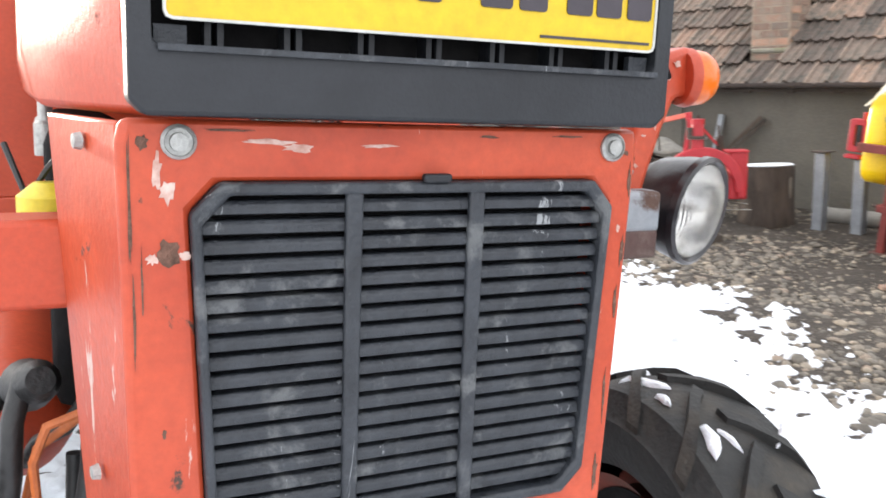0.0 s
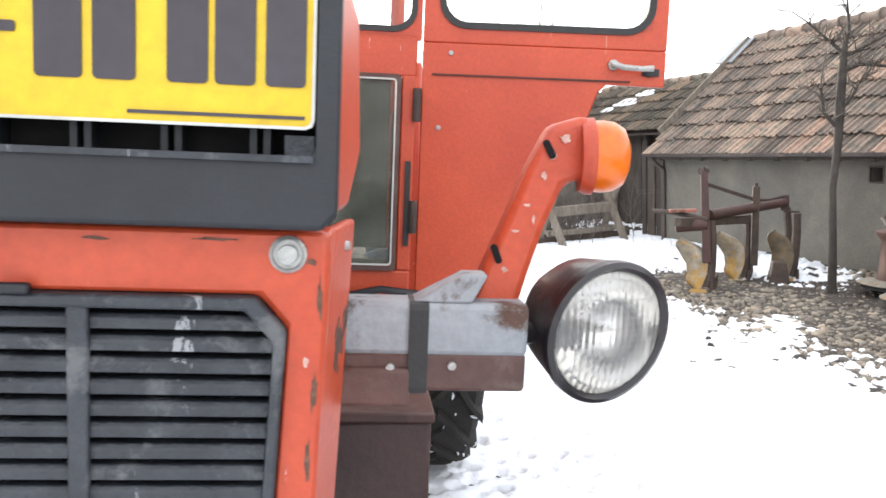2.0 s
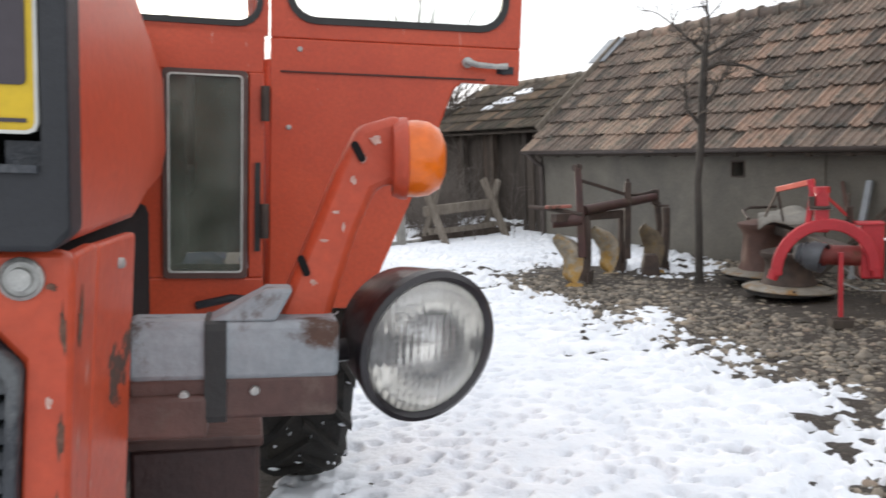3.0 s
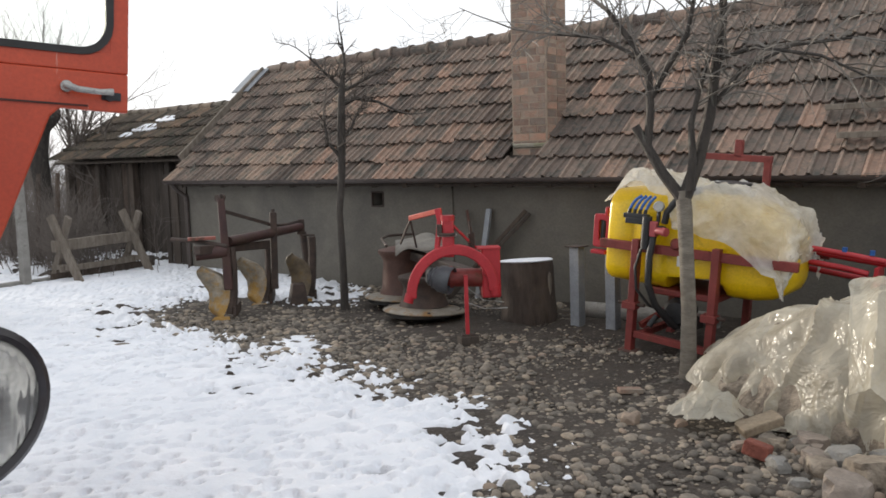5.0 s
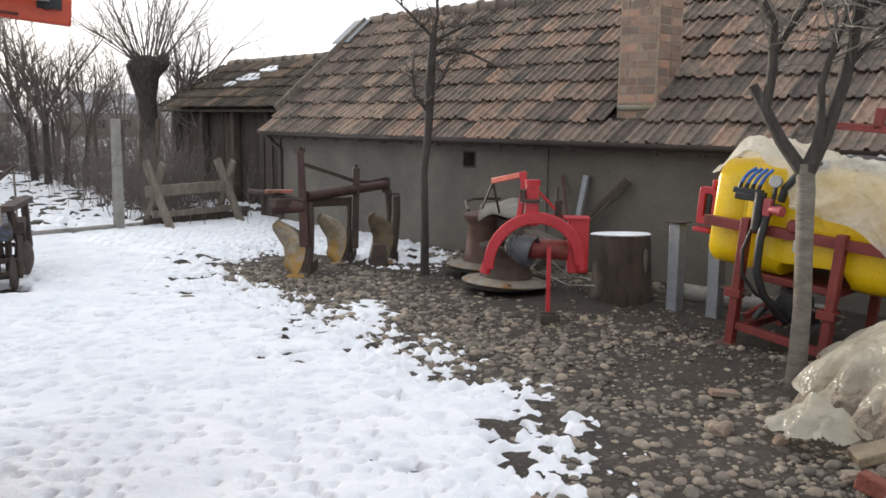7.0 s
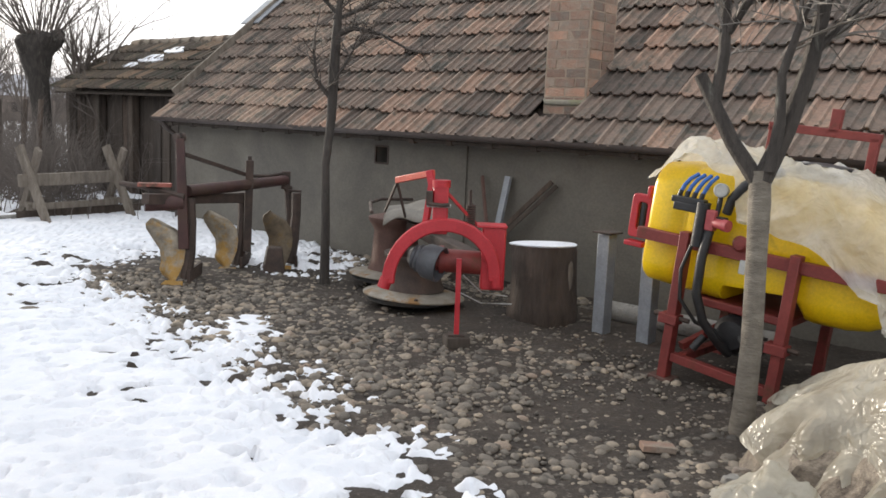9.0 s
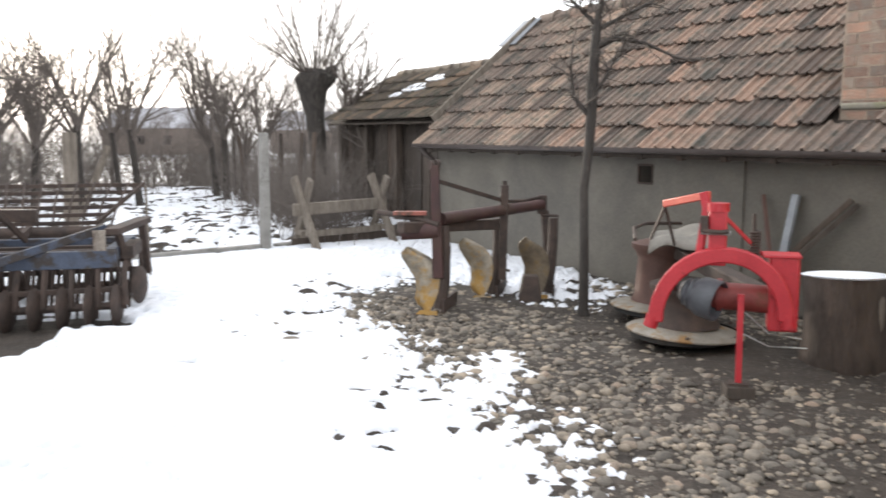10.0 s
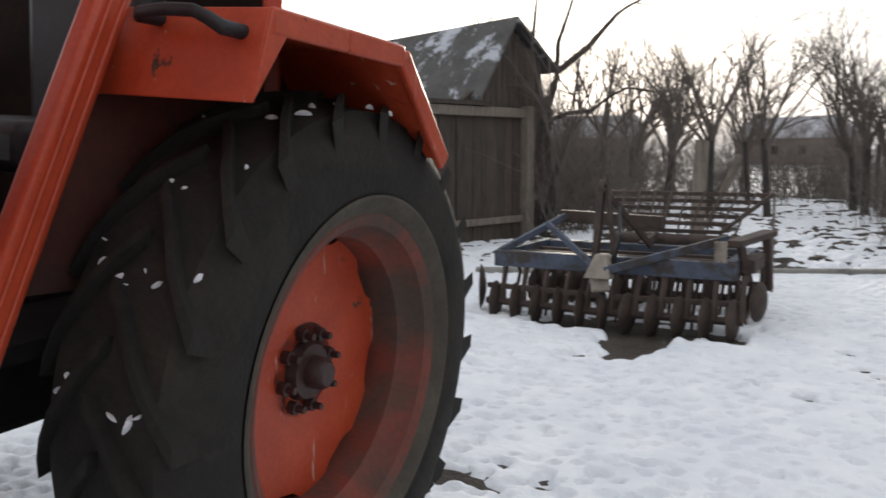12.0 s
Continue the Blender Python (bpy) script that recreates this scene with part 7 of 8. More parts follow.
part("side_frame", Form().beam((0.88, 0.15, 0.70), (1.02, 0.95, 0.72), 0.12, 0.05).beam((1.0, 0.9, 0.72), (1.02, 1.0, 0.25), 0.06, 0.06).beam((0.9, 0.3, 0.70), (0.95, 0.35, 0.4), 0.05, 0.05).box((0.96, 0.55, 0.52), (0.10, 0.5, 0.10)), RUSTY, harrow, bev=0.006)
disc_form = Form().lathe([(0, 0.035), (0.06, 0.032), (0.14, 0.018), (0.205, -0.012), (0.208, -0.018), (0.14, 0.010), (0.06, 0.024), (0, 0.027)], None, 26)
disc_mesh = disc_form.mesh("disc", 40)
disc_mesh.materials.append(RUSTY)
for row, y0 in enumerate((-0.05, 1.0)):
    for k in range(11):
        x = -0.96 + k * 0.188
        sgn = 1 if (x < 0) == (row == 0) else -1
        yy = y0 + 0.16 * abs(x) * (1 if row == 0 else -1) * 0.6
        d = part("disc", disc_mesh, RUSTY, harrow)
        d.matrix_basis = aim((x, yy, 0.15), (1, 0.11 * sgn, 0)) @ Matrix.Scale(0.80, 4)
        part("disc_arm", Form().tube([(x + 0.05, yy, 0.15), (x + 0.05, yy + 0.03, 0.30), (x + 0.05, 0.12 + row * 0.95, 0.47)], [0.034, 0.022, 0.026], 6), RUSTY, harrow)
    part("gang_axle", Form().tube([(-1.05, y0 + 0.10, 0.15), (0.0, y0, 0.15), (0.98, y0 + 0.10, 0.15)], 0.030, 8), RUSTY, harrow)
    part("gang_bar", Form().beam((-1.06, y0 + 0.14, 0.27), (-0.02, y0 + 0.04, 0.27), 0.045, 0.04).beam((0.02, y0 + 0.04, 0.27), (0.98, y0 + 0.14, 0.27), 0.045, 0.04), RUSTY, harrow, bev=0.004)
part("outer_disc", disc_mesh, RUSTY, harrow).matrix_basis = aim((-1.12, 0.10, 0.25), (1, 0.4, 0)) @ Matrix.Scale(0.9, 4)
part("outer_disc", disc_mesh, RUSTY, harrow).matrix_basis = aim((1.02, 0.55, 0.22), (1, -0.3, 0)) @ Matrix.Scale(0.75, 4)
for k in range(6):
    z, y, hw = 0.66 + k * 0.062, 1.42 + k * 0.10, 0.50 + k * 0.085
    part("roller_bar", Form().beam((0.14 - hw * 0.86, y, z), (0.14 + hw * 0.82, y, z), 0.028, 0.035), RUSTY, harrow, "rust-brown flat bar")
for sx in (-1, 1):
    part("roller_side", Form().beam((0.14 + sx * 0.41, 1.42, 0.66), (0.14 + sx * 0.76, 1.92, 0.98), 0.03, 0.03), RUSTY, harrow)
rng = random.Random(12)
for k in range(9):
    x = -0.30 + k * 0.118
    part("roller_tine", Form().tube([(x, 1.38, 0.55), (x * 1.15 - 0.04, 1.60, 0.80), (x * 1.3 - 0.06, 1.85, 1.00)], 0.011, 5), RUSTY, harrow)
part("roller_tube", Form().tube([(-0.40, 1.40, 0.58), (0.75, 1.40, 0.58)], 0.055, 12), RUSTY, harrow)
for x in (-0.05, 0.55):
    part("roller_arm", Form().beam((x, 1.05, 0.55), (x + 0.04, 1.42, 0.62), 0.05, 0.06), RUSTY, harrow)
rng = random.Random(17)
for row in range(3):
    for k in range(13):
        x = -0.90 + k * 0.148 + row * 0.05
        y = 0.28 + row * 0.27
        part("tine", Form().tube([(x, y, 0.50), (x + 0.01, y + 0.08, 0.36), (x, y + 0.02, 0.20), (x, y - 0.06, 0.02)], [0.016, 0.016, 0.016, 0.011], 5), RUSTY, harrow)
    part("tine_bar", Form().beam((-0.95, 0.28 + row * 0.27, 0.50), (0.9, 0.28 + row * 0.27, 0.50), 0.05, 0.05), RUSTY, harrow)

# ---- things along the wall ----
f = Form()
rng = random.Random(2)
prof = [(0, 0), (0.255, 0), (0.262, 0.06), (0.245, 0.2), (0.238, 0.38), (0.242, 0.52), (0.236, 0.565), (0, 0.57)]
f.lathe(prof, Matrix.Translation((0, 0, -0.02)), 40, 0.03)
STUMP = pose(3.93, 7.60, 0, -4.0, 0, 0)
stump = thing("log_stump", "thick dark log stump topped with snow, standing by a wall", "stump", STUMP)
part("log", f, LOG_BARK, stump)
part("bare_streak", Form().lathe([(0.10, -0.012), (0.08, 0.004), (0.03, 0.010), (0, 0.010)], aim((0.125, -0.205, 0.36), (0.5, -0.85, 0)) @ Matrix.Diagonal((0.30, 1.35, 1, 1)), 14, 0.10), OLD_WOOD, stump, "strip of bare pale wood")
vs = []
f = Form().lathe([(0.240, -0.006), (0.248, 0.004), (0.226, 0.013), (0.10, 0.018), (0, 0.017)], STUMP @ Matrix.Translation((0, 0, 0.548)), 36, 0.035)
solo("stump_snow", f, SNOW, "smooth cap of white snow on a log stump", "snow")
for (x, y, h, yaw), lab in (((4.19, 7.15, 0.70, 28), "grey square steel post with a flat plate on top"), ((4.36, 6.83, 0.66, 30), "grey square steel post beside a sprayer")):
    post = thing("steel_post", lab, "post", pose(x, y, -0.1, 0, 0, yaw), group="grey steel posts by the wall")
    part("post_shaft", Form().box((0, 0, h / 2 + 0.05), (0.095, 0.095, h + 0.09)), GALV, post, bev=0.006)
    part("post_plate", Form().box((0, 0, h + 0.105), (0.15, 0.15, 0.012)), RUSTY, post, bev=0.003)
solo("concrete_pipe", Form().lathe([(0.075, 0), (0.075, 1.3), (0.055, 1.3), (0.055, 0)], Matrix.Translation((4.42, 7.55, 0.07)) @ aim((0, 0, 0), (0.557, -0.83, 0)), 20), CONCRETE, "grey concrete pipe lying along a wall", "pipe")
solo("leaning_rail", Form().beam((5.42, 0.02, 0.0), (5.47, 0.20, 0.96), 0.075, 0.03), GALV, "grey steel rail leaning on a wall", "rail", BY_WALL, bev=0.003)
solo("leaning_plank", Form().beam((5.05, -0.10, -0.03), (5.93, 0.20, 0.95), 0.025, 0.04), DARK_WOOD, "dark wooden lath leaning on a wall", "plank", BY_WALL, bev=0.003)
solo("leaning_plank", Form().beam((5.12, -0.14, -0.03), (5.99, 0.19, 0.92), 0.022, 0.035), DARK_WOOD, "thin dark wooden lath leaning on a wall", "plank", BY_WALL, bev=0.003)
solo("leaning_plank", Form().beam((5.55, -0.05, -0.03), (5.17, 0.20, 0.94), 0.025, 0.04), DRUM, "brown wooden batten leaning on a wall", "plank", BY_WALL, bev=0.003)
ladder = thing("roof_ladder", "pale wooden battens lying across roof tiles", "ladder", HOUSE)
for s0, n_, z in ((8.95, 0.80, 2.08), (8.85, 0.45, 1.80), (9.0, 0.2, 1.56)):
    part("batten", Form().beam((s0, n_, z), (9.9, n_, z), 0.07, 0.05), OLD_WOOD, ladder, bev=0.004)

# sawhorse
SAW = pose(-0.16, 13.28, 0, 0, 0, 44)
saw = thing("sawhorse", "weathered wooden sawhorse with crossed legs, standing in snow", "sawhorse", SAW)
for x in (-0.60, 0.60):
    part("leg", Form().beam((x + 0.02, -0.34, -0.03), (x - 0.02, 0.14, 0.92), 0.055, 0.11), OLD_WOOD, saw, bev=0.004)
    part("leg", Form().beam((x + 0.08, 0.34, -0.03), (x + 0.05, -0.14, 0.90), 0.05, 0.10), OLD_WOOD, saw, bev=0.004)
    part("tie", Form().beam((x + 0.05, -0.26, 0.22), (x + 0.05, 0.26, 0.22), 0.04, 0.07), OLD_WOOD, saw, bev=0.003)
part("beam", Form().beam((-0.72, 0.0, 0.52), (0.72, 0.0, 0.54), 0.07, 0.15), OLD_WOOD, saw, "thick grey beam", bev=0.008)
part("low_rail", Form().beam((-0.62, 0.02, 0.20), (0.66, 0.02, 0.20), 0.04, 0.08), OLD_WOOD, saw, bev=0.004)
solo("plank", Form().beam((-0.75, 12.95, 0.06), (0.55, 14.05, 0.07), 0.05, 0.16), DARK_WOOD, "long grey-brown plank edge-on along a fence", "plank", bev=0.004)
solo("wooden_post", Form().tube([(-2.75, 11.25, -0.2), (-2.74, 11.25, 0.7), (-2.72, 11.26, 1.48)], [0.085, 0.08, 0.075], 9), OLD_WOOD, "thick weathered wooden fence post", "post")
solo("wire_stake", Form().tube([(-1.62, 10.55, -0.1), (-1.63, 10.55, 0.95)], 0.012, 6), OLD_WOOD, "thin metal stake in snow", "stake")

# ---- rubble heap under polythene ----
HEAP = pose(4.72, 3.87, 0, 0, 0, -44)


def heap_height(x, y, top=0.745):
    a = np.clip(1 - np.abs((x - 0.25) / 1.60) ** 2.6, 0, 1)
    b = np.clip(1 - np.abs((y + 0.10) / 1.02) ** 2.2, 0, 1)
    front = np.sin(0.5 * np.pi * np.clip((y + 0.36 + 0.66 * (x + 0.95) + 0.07 * field(x, y, 2.2, 72)) / 0.55, 0, 1))
    return top * a ** 0.42 * b ** 0.48 * front


def crease(n):
    """Sharp ridges out of smooth noise."""
    return (1 - np.abs(n)) ** 8


def facet(x, y, scale, seed):
    """Flat triangular facets with sharp edges, -1 to 1: the way a stiff film crumples."""
    x, y = x * scale, y * scale
    x, y = x + 0.5 * y, 0.87 * y
    ix, iy = np.floor(x), np.floor(y)
    fx, fy = x - ix, y - iy
    a, b = lattice(ix, iy, seed), lattice(ix + 1, iy, seed)
    c, d = lattice(ix, iy + 1, seed), lattice(ix + 1, iy + 1, seed)
    low = a + (b - a) * fx + (c - a) * fy
    high = d + (c - d) * (1 - fx) + (b - d) * (1 - fy)
    return np.where(fx + fy < 1, low, high) * 2 - 1


def rubble_bumps(x, y):
    """Lumps of rubble that push up from below, strongest at the foot of the heap."""
    big = pitted(x + 0.13 * field(x, y, 3, 81), y, 0.36, 0.75, 82)
    small = pitted(x, y + 0.08 * field(x, y, 5, 84), 0.19, 0.7, 83)
    return 0.085 * big + 0.045 * small


def heap_sheet(name, label, category, rings, spokes, off, material, fold, reach):
    """A sheet laid over the heap, built in rings from its top to an uneven hem."""
    turn = np.linspace(0, 2 * np.pi, spokes, endpoint=False)
    dx, dy = np.cos(turn), np.sin(turn)
    cx, cy = 0.28, 0.10
    steps = np.linspace(0.05, 2.2, 220)
    px, py = cx + steps[:, None] * dx, cy + steps[:, None] * dy
    low = heap_height(px, py) < 0.035
    edge = steps[np.argmax(low, 0)]
    hem = edge + reach * (0.0 + 0.10 * field(dx * 2, dy * 2, 1.6, 91) + 0.08 * field(dx * 2, dy * 2, 5.0, 92))
    t = np.linspace(0.0, 1.0, rings)[:, None] ** 0.85
    r = t * hem[None, :]
    gx, gy = cx + r * dx, cy + r * dy
    h = heap_height(gx, gy)
    out = np.clip((r - 0.55 * edge) / (0.45 * edge), 0, 1)
    wx, wy = gx + 0.14 * field(gx, gy, 2.3, 63), gy + 0.14 * field(gx, gy, 2.3, 60)
    # pleats that fall steeply on one side and widen towards the hem, then slack facets and a few long creases
    saw = ((turn[None, :] * 14 + 2.0 * field(gx, gy, 1.2, 93)) / (2 * np.pi)) % 1.0
    pleat = np.where(saw < 0.22, saw / 0.22, (1 - saw) / 0.78) * (0.35 + 0.65 * smooth(field(gx, gy, 1.1, 95), -0.4, 0.4))
    push = fold * (0.15 * pleat * out + 0.075 * facet(wx, wy, 2.3, 64) + 0.045 * facet(wx + 0.4 * wy, wy, 5.2, 65)
                   + 0.016 * facet(wx, wy + 0.3 * wx, 10.5, 66) + 0.004 * facet(wx, wy, 21.0, 67) + 0.050 * crease(field(wx, 0.6 * wy, 2.4, 69)) + 0.04 * field(gx, gy, 1.7, 61) - 0.04)
    push = push + rubble_bumps(gx, gy) * np.clip(1.0 - h / 0.55, 0, 1)
    eps = 0.02
    sx = (heap_height(gx + eps, gy) - heap_height(gx - eps, gy)) / (2 * eps)
    sy = (heap_height(gx, gy + eps) - heap_height(gx, gy - eps)) / (2 * eps)
    sx, sy = np.clip(sx, -2.5, 2.5), np.clip(sy, -2.5, 2.5)
    norm = np.sqrt(1 + sx ** 2 + sy ** 2)
    x, y = gx - push * sx / norm, gy - push * sy / norm
    z = np.maximum(h + off + push / norm, 0.012 + 0.02 * crease(field(gx, gy, 6.0, 68)))
    co = np.stack([x, y, z], -1).reshape(-1, 3)
    i = np.arange(rings * spokes).reshape(rings, spokes)
    nxt = np.roll(i, -1, 1)
    q = np.stack([i[:-1], nxt[:-1], nxt[1:], i[1:]], -1).reshape(-1, 4)
    me = bpy.data.meshes.new(name)
    me.from_pydata(co.tolist(), [], q.tolist())
    bm = bmesh.new()
    bm.from_mesh(me)
    bmesh.ops.remove_doubles(bm, verts=bm.verts, dist=0.0004)
    bmesh.ops.recalc_face_normals(bm, faces=bm.faces)
    bm.to_mesh(me)
    bm.free()
    me.shade_smooth()
    me.set_sharp_from_angle(angle=radians(24))
    me.materials.append(material)
    ob = new(name, me)
    ob.matrix_basis = HEAP
    return tagged(ob, label, category)


heap_sheet("earth_mound", "mound of pale earth and broken rubble under plastic", "mound", 60, 160, -0.07, RUBBLE, 0.3, 0.4)
heap_sheet("polythene_sheet", "crumpled milky polythene sheet spread over a rubble heap", "plastic sheet", 190, 620, 0.0, FILM, 1.0, 1.0)


def folded_sheet():
    """The doubled-over end of the film: it hangs in pleats over the front of the heap and ends above the stones."""
    nu, nv = 170, 120
    u, v = np.meshgrid(np.linspace(0, 1, nu), np.linspace(0, 1, nv), indexing="ij")
    ragged = 0.06 * field(v * 3.0, u * 0 + 2.0, 2.0, 120) + 0.42 * (1 - v) ** 1.5
    x = -0.60 + ragged + (1.80 - ragged) * u + 0.05 * np.sin(7 * v + 1.0) * (1 - u)
    foot = np.maximum(-0.36 - 0.66 * (x + 0.95), -1.12)
    stop = 0.90 + 0.06 * field(u * 4.0, v * 0, 2.0, 121) + 0.04 * field(u * 9.0, v * 0, 2.0, 122)
    y = 0.22 + (foot - 0.22) * v * stop
    h = np.maximum(heap_height(x, y), 0.26 - 0.30 * (v - 0.8))
    p = x * 3.1 + 0.45 * field(x, y, 1.5, 123) + 0.5 * v
    saw = p % 1.0
    pleat = np.where(saw < 0.25, saw / 0.25, (1 - saw) / 0.75)
    edge = np.exp(-(u / 0.035) ** 2)
    push = 0.050 + 0.19 * pleat * v ** 1.1 + 0.085 * edge + 0.060 * facet(x, y, 3.0, 124) + 0.028 * facet(x + 0.4 * y, y, 7.0, 125) + 0.030 * crease(field(x, 0.5 * y, 2.6, 126))
    push = 0.005 + (push - 0.005) * smooth(v, 0.12, 0.6)
    z = h + 0.75 * push
    y = y - push * (0.25 + 0.75 * v)
    co = np.stack([x, y, z], -1).reshape(-1, 3)
    i = np.arange(nu * nv).reshape(nu, nv)
    q = np.stack([i[:-1, :-1], i[1:, :-1], i[1:, 1:], i[:-1, 1:]], -1).reshape(-1, 4)
    me = bpy.data.meshes.new("polythene_sheet")
    me.from_pydata(co.tolist(), [], q.tolist())
    me.shade_smooth()
    me.set_sharp_from_angle(angle=radians(24))
    me.materials.append(FILM)
    ob = new("polythene_sheet", me)
    ob.matrix_basis = HEAP
    tagged(ob, "folded-over milky polythene hanging in pleats over a rubble heap", "plastic sheet")


folded_sheet()


def boulder(name, at, size, seed, material, label, category="stone", flat=0.75, group="rubble stones at the heap"):
    rg = random.Random(seed)
    me = bpy.data.meshes.new(name)
    bm = bmesh.new()
    bmesh.ops.create_icosphere(bm, subdivisions=3, radius=1.0)
    sx, sy = rg.uniform(0.8, 1.2), rg.uniform(0.7, 1.0)
    for v in bm.verts:
        d = 1 + 0.40 * noise.noise(v.co * 1.2 + Vector((seed, 0, 0))) + 0.22 * noise.noise(v.co * 3.1 + Vector((0, seed, 0))) + 0.10 * noise.noise(v.co * 7.3 + Vector((0, 0, seed)))
        c = v.co * d
        v.co = Vector((max(-0.9, min(0.85, c.x)) * sx, max(-0.8, min(0.85, c.y)) * sy, max(-0.7, min(0.75, c.z)) * flat)) * size
    bm.to_mesh(me)
    bm.free()
    me.shade_smooth()
    me.set_sharp_from_angle(angle=radians(32))
    me.materials.append(material)
    ob = new(name, me)
    ob.matrix_basis = pose(at[0], at[1], size * flat * 0.45 + (at[2] if len(at) > 2 else 0), rg.uniform(-8, 8), rg.uniform(-8, 8), rg.uniform(0, 360))
    return tagged(ob, label, category, group)


for k, (x, y, sz) in enumerate(((3.72, 3.42, 0.16), (3.46, 3.30, 0.165), (3.46, 3.72, 0.085), (3.58, 3.57, 0.11), (3.64, 3.68, 0.10), (3.76, 3.62, 0.13), (3.88, 3.28, 0.17), (3.68, 3.16, 0.12), (3.92, 3.50, 0.13), (3.84, 4.88, 0.055),
                               (3.72, 4.80, 0.05), (3.62, 4.72, 0.06), (3.52, 3.93, 0.05), (3.98, 3.02, 0.16), (3.40, 3.50, 0.06), (3.64, 3.94, 0.075), (3.78, 3.86, 0.11))):
    boulder("rubble_stone", (x, y), sz * 0.82, 40 + k, (RUBBLE, PINK_STONE, CONCRETE)[k % 3], "rough pale lump of old masonry by a rubble heap")
rg = random.Random(15)
for k in range(26):
    t = rg.uniform(0, 1)
    boulder("rubble_stone", (3.32 + 0.75 * t + rg.uniform(-0.18, 0.14), 4.75 - 1.75 * t + rg.uniform(-0.2, 0.15)), rg.uniform(0.028, 0.07), 80 + k, (CONCRETE, STONE, BRICK, CONCRETE)[k % 4], "broken lump of masonry at the foot of a heap")
solo("brick", Form().box((0, 0, 0.035), (0.09, 0.12, 0.07)), RED_BRICK, "broken red brick lying by a rubble heap", "brick", pose(3.43, 3.83, 0.03, 12, 8, 35), smooth=None, bev=0.008)
solo("stone_slab", Form().box((0, 0, 0.04), (0.22, 0.11, 0.05)), SLAB, "flat tan slab sticking out of a heap", "slab", pose(3.66, 4.08, 0.05, 6, -16, -12), smooth=None, bev=0.008)
solo("brick_shard", Form().box((0, 0, 0.012), (0.15, 0.07, 0.03)), BRICK, "thin red brick shard lying on soil", "brick", pose(3.50, 5.10, 0.01, 0, 4, -12), smooth=None, bev=0.004)
f = Form()
vs = []
for i in range(41):
    for j in range(41):
        a, b = i / 40 - 0.5, j / 40 - 0.5
        vs.append((a * 0.55, b * 0.5, 0.02 + 0.20 * math.exp(-9 * (a * a + b * b)) * (1 + 0.5 * noise.noise((a * 7, b * 7, 3))) + 0.05 * ridge_noise(a * 4, b * 4, 1) ** 0.6 + 0.012 * ridge_noise(a * 9, b * 9, 4)))
f.add(vs, [(i * 41 + j, (i + 1) * 41 + j, (i + 1) * 41 + j + 1, i * 41 + j + 1) for i in range(40) for j in range(40) if math.hypot(i / 40 - 0.5, j / 40 - 0.5) < 0.40 + 0.10 * noise.noise((i * 0.15, j * 0.15, 2))])
solo("polythene_scrap", f, FILM, "crumpled scrap of milky polythene on the ground", "plastic sheet", pose(3.56, 4.38, 0.0, 0, 0, 20) @ Matrix.Diagonal((0.95, 1.0, 0.8, 1)), smooth=60)


# ---- trees ----
def twig(form, rng, p, d, length, r, level, seg=3, droop=0.0, spread=0.7, kids=(3, 5), wander=0.25, shrink=0.62):
    """A bent, tapering shoot with side shoots."""
    n = 5 if level > 0 else 3
    pts, rad = [p], [r]
    d = Vector(d).normalized()
    for k in range(1, n + 1):
        d = (d + Vector((rng.uniform(-1, 1), rng.uniform(-1, 1), rng.uniform(-1, 1))) * wander + Vector((0, 0, -droop))).normalized()
        pts.append(pts[-1] + d * length / n)
        rad.append(r * (1 - 0.68 * k / n))
    form.tube(pts, rad, seg + 3 if level > 1 else seg, cap=False)
    if level > 0:
        for _ in range(rng.randint(*kids)):
            t = rng.uniform(0.25, 1.0)
            k = min(int(t * n), n - 1)
            q = pts[k].lerp(pts[k + 1], t * n - k)
            axis = (pts[k + 1] - pts[k]).normalized()
            side = axis.orthogonal().normalized()
            side.rotate(Matrix.Rotation(rng.uniform(0, 2 * math.pi), 3, axis))
            twig(form, rng, q, axis * (1 - spread * 0.5) + side * spread + Vector((0, 0, 0.12)), length * shrink * rng.uniform(0.6, 1.1), max(rad[k] * 0.6, 0.0022), level - 1, seg, droop, spread, kids, wander, shrink)


def bare_tree(name, label, at, trunk_pts, trunk_r, limbs, bark, seed, levels=2, twig_mat=None, length=0.9, kids=(3, 5), spread=0.7, droop=0.0, extra=0, limb_bark=None, stubs=(), clear=0.0):
    rng = random.Random(seed)
    tree = thing(name, label, "tree", Matrix.Translation(at))
    f = Form().tube(trunk_pts, trunk_r, 14)
    part("trunk", f, bark, tree)
    for pts, r in limbs:
        part("limb", Form().tube(pts, r, 9), limb_bark or bark, tree)
    g = Form()
    for n_, (pts, r) in enumerate(limbs):
        pts = [Vector(p) for p in pts]
        if n_ not in stubs:
            twig(g, rng, pts[-1], pts[-1] - pts[-2], length, r[-1], levels, 3, droop, spread, kids)
        for _ in range(4 + extra):
            k = rng.randint(1, len(pts) - 1)
            q = pts[k - 1].lerp(pts[k], rng.uniform(0.2, 1))
            if q.z < clear:
                continue
            d = (pts[k] - pts[k - 1]).normalized() * 0.6 + Vector((rng.uniform(-1, 1), rng.uniform(-1, 1), rng.uniform(-0.2, 0.9)))
            twig(g, rng, q, d, length * rng.uniform(0.35, 0.8), 0.008, levels - 1, 3, droop, spread, kids)
    part("crown", g, twig_mat or TWIG, tree, "bare winter twigs")
    return tree


R2 = Vector((0.823, -0.568, 0))
N2 = Vector((0.568, 0.823, 0))


def on2(r, z, n=0.0):
    return R2 * r + N2 * n + Vector((0, 0, z))


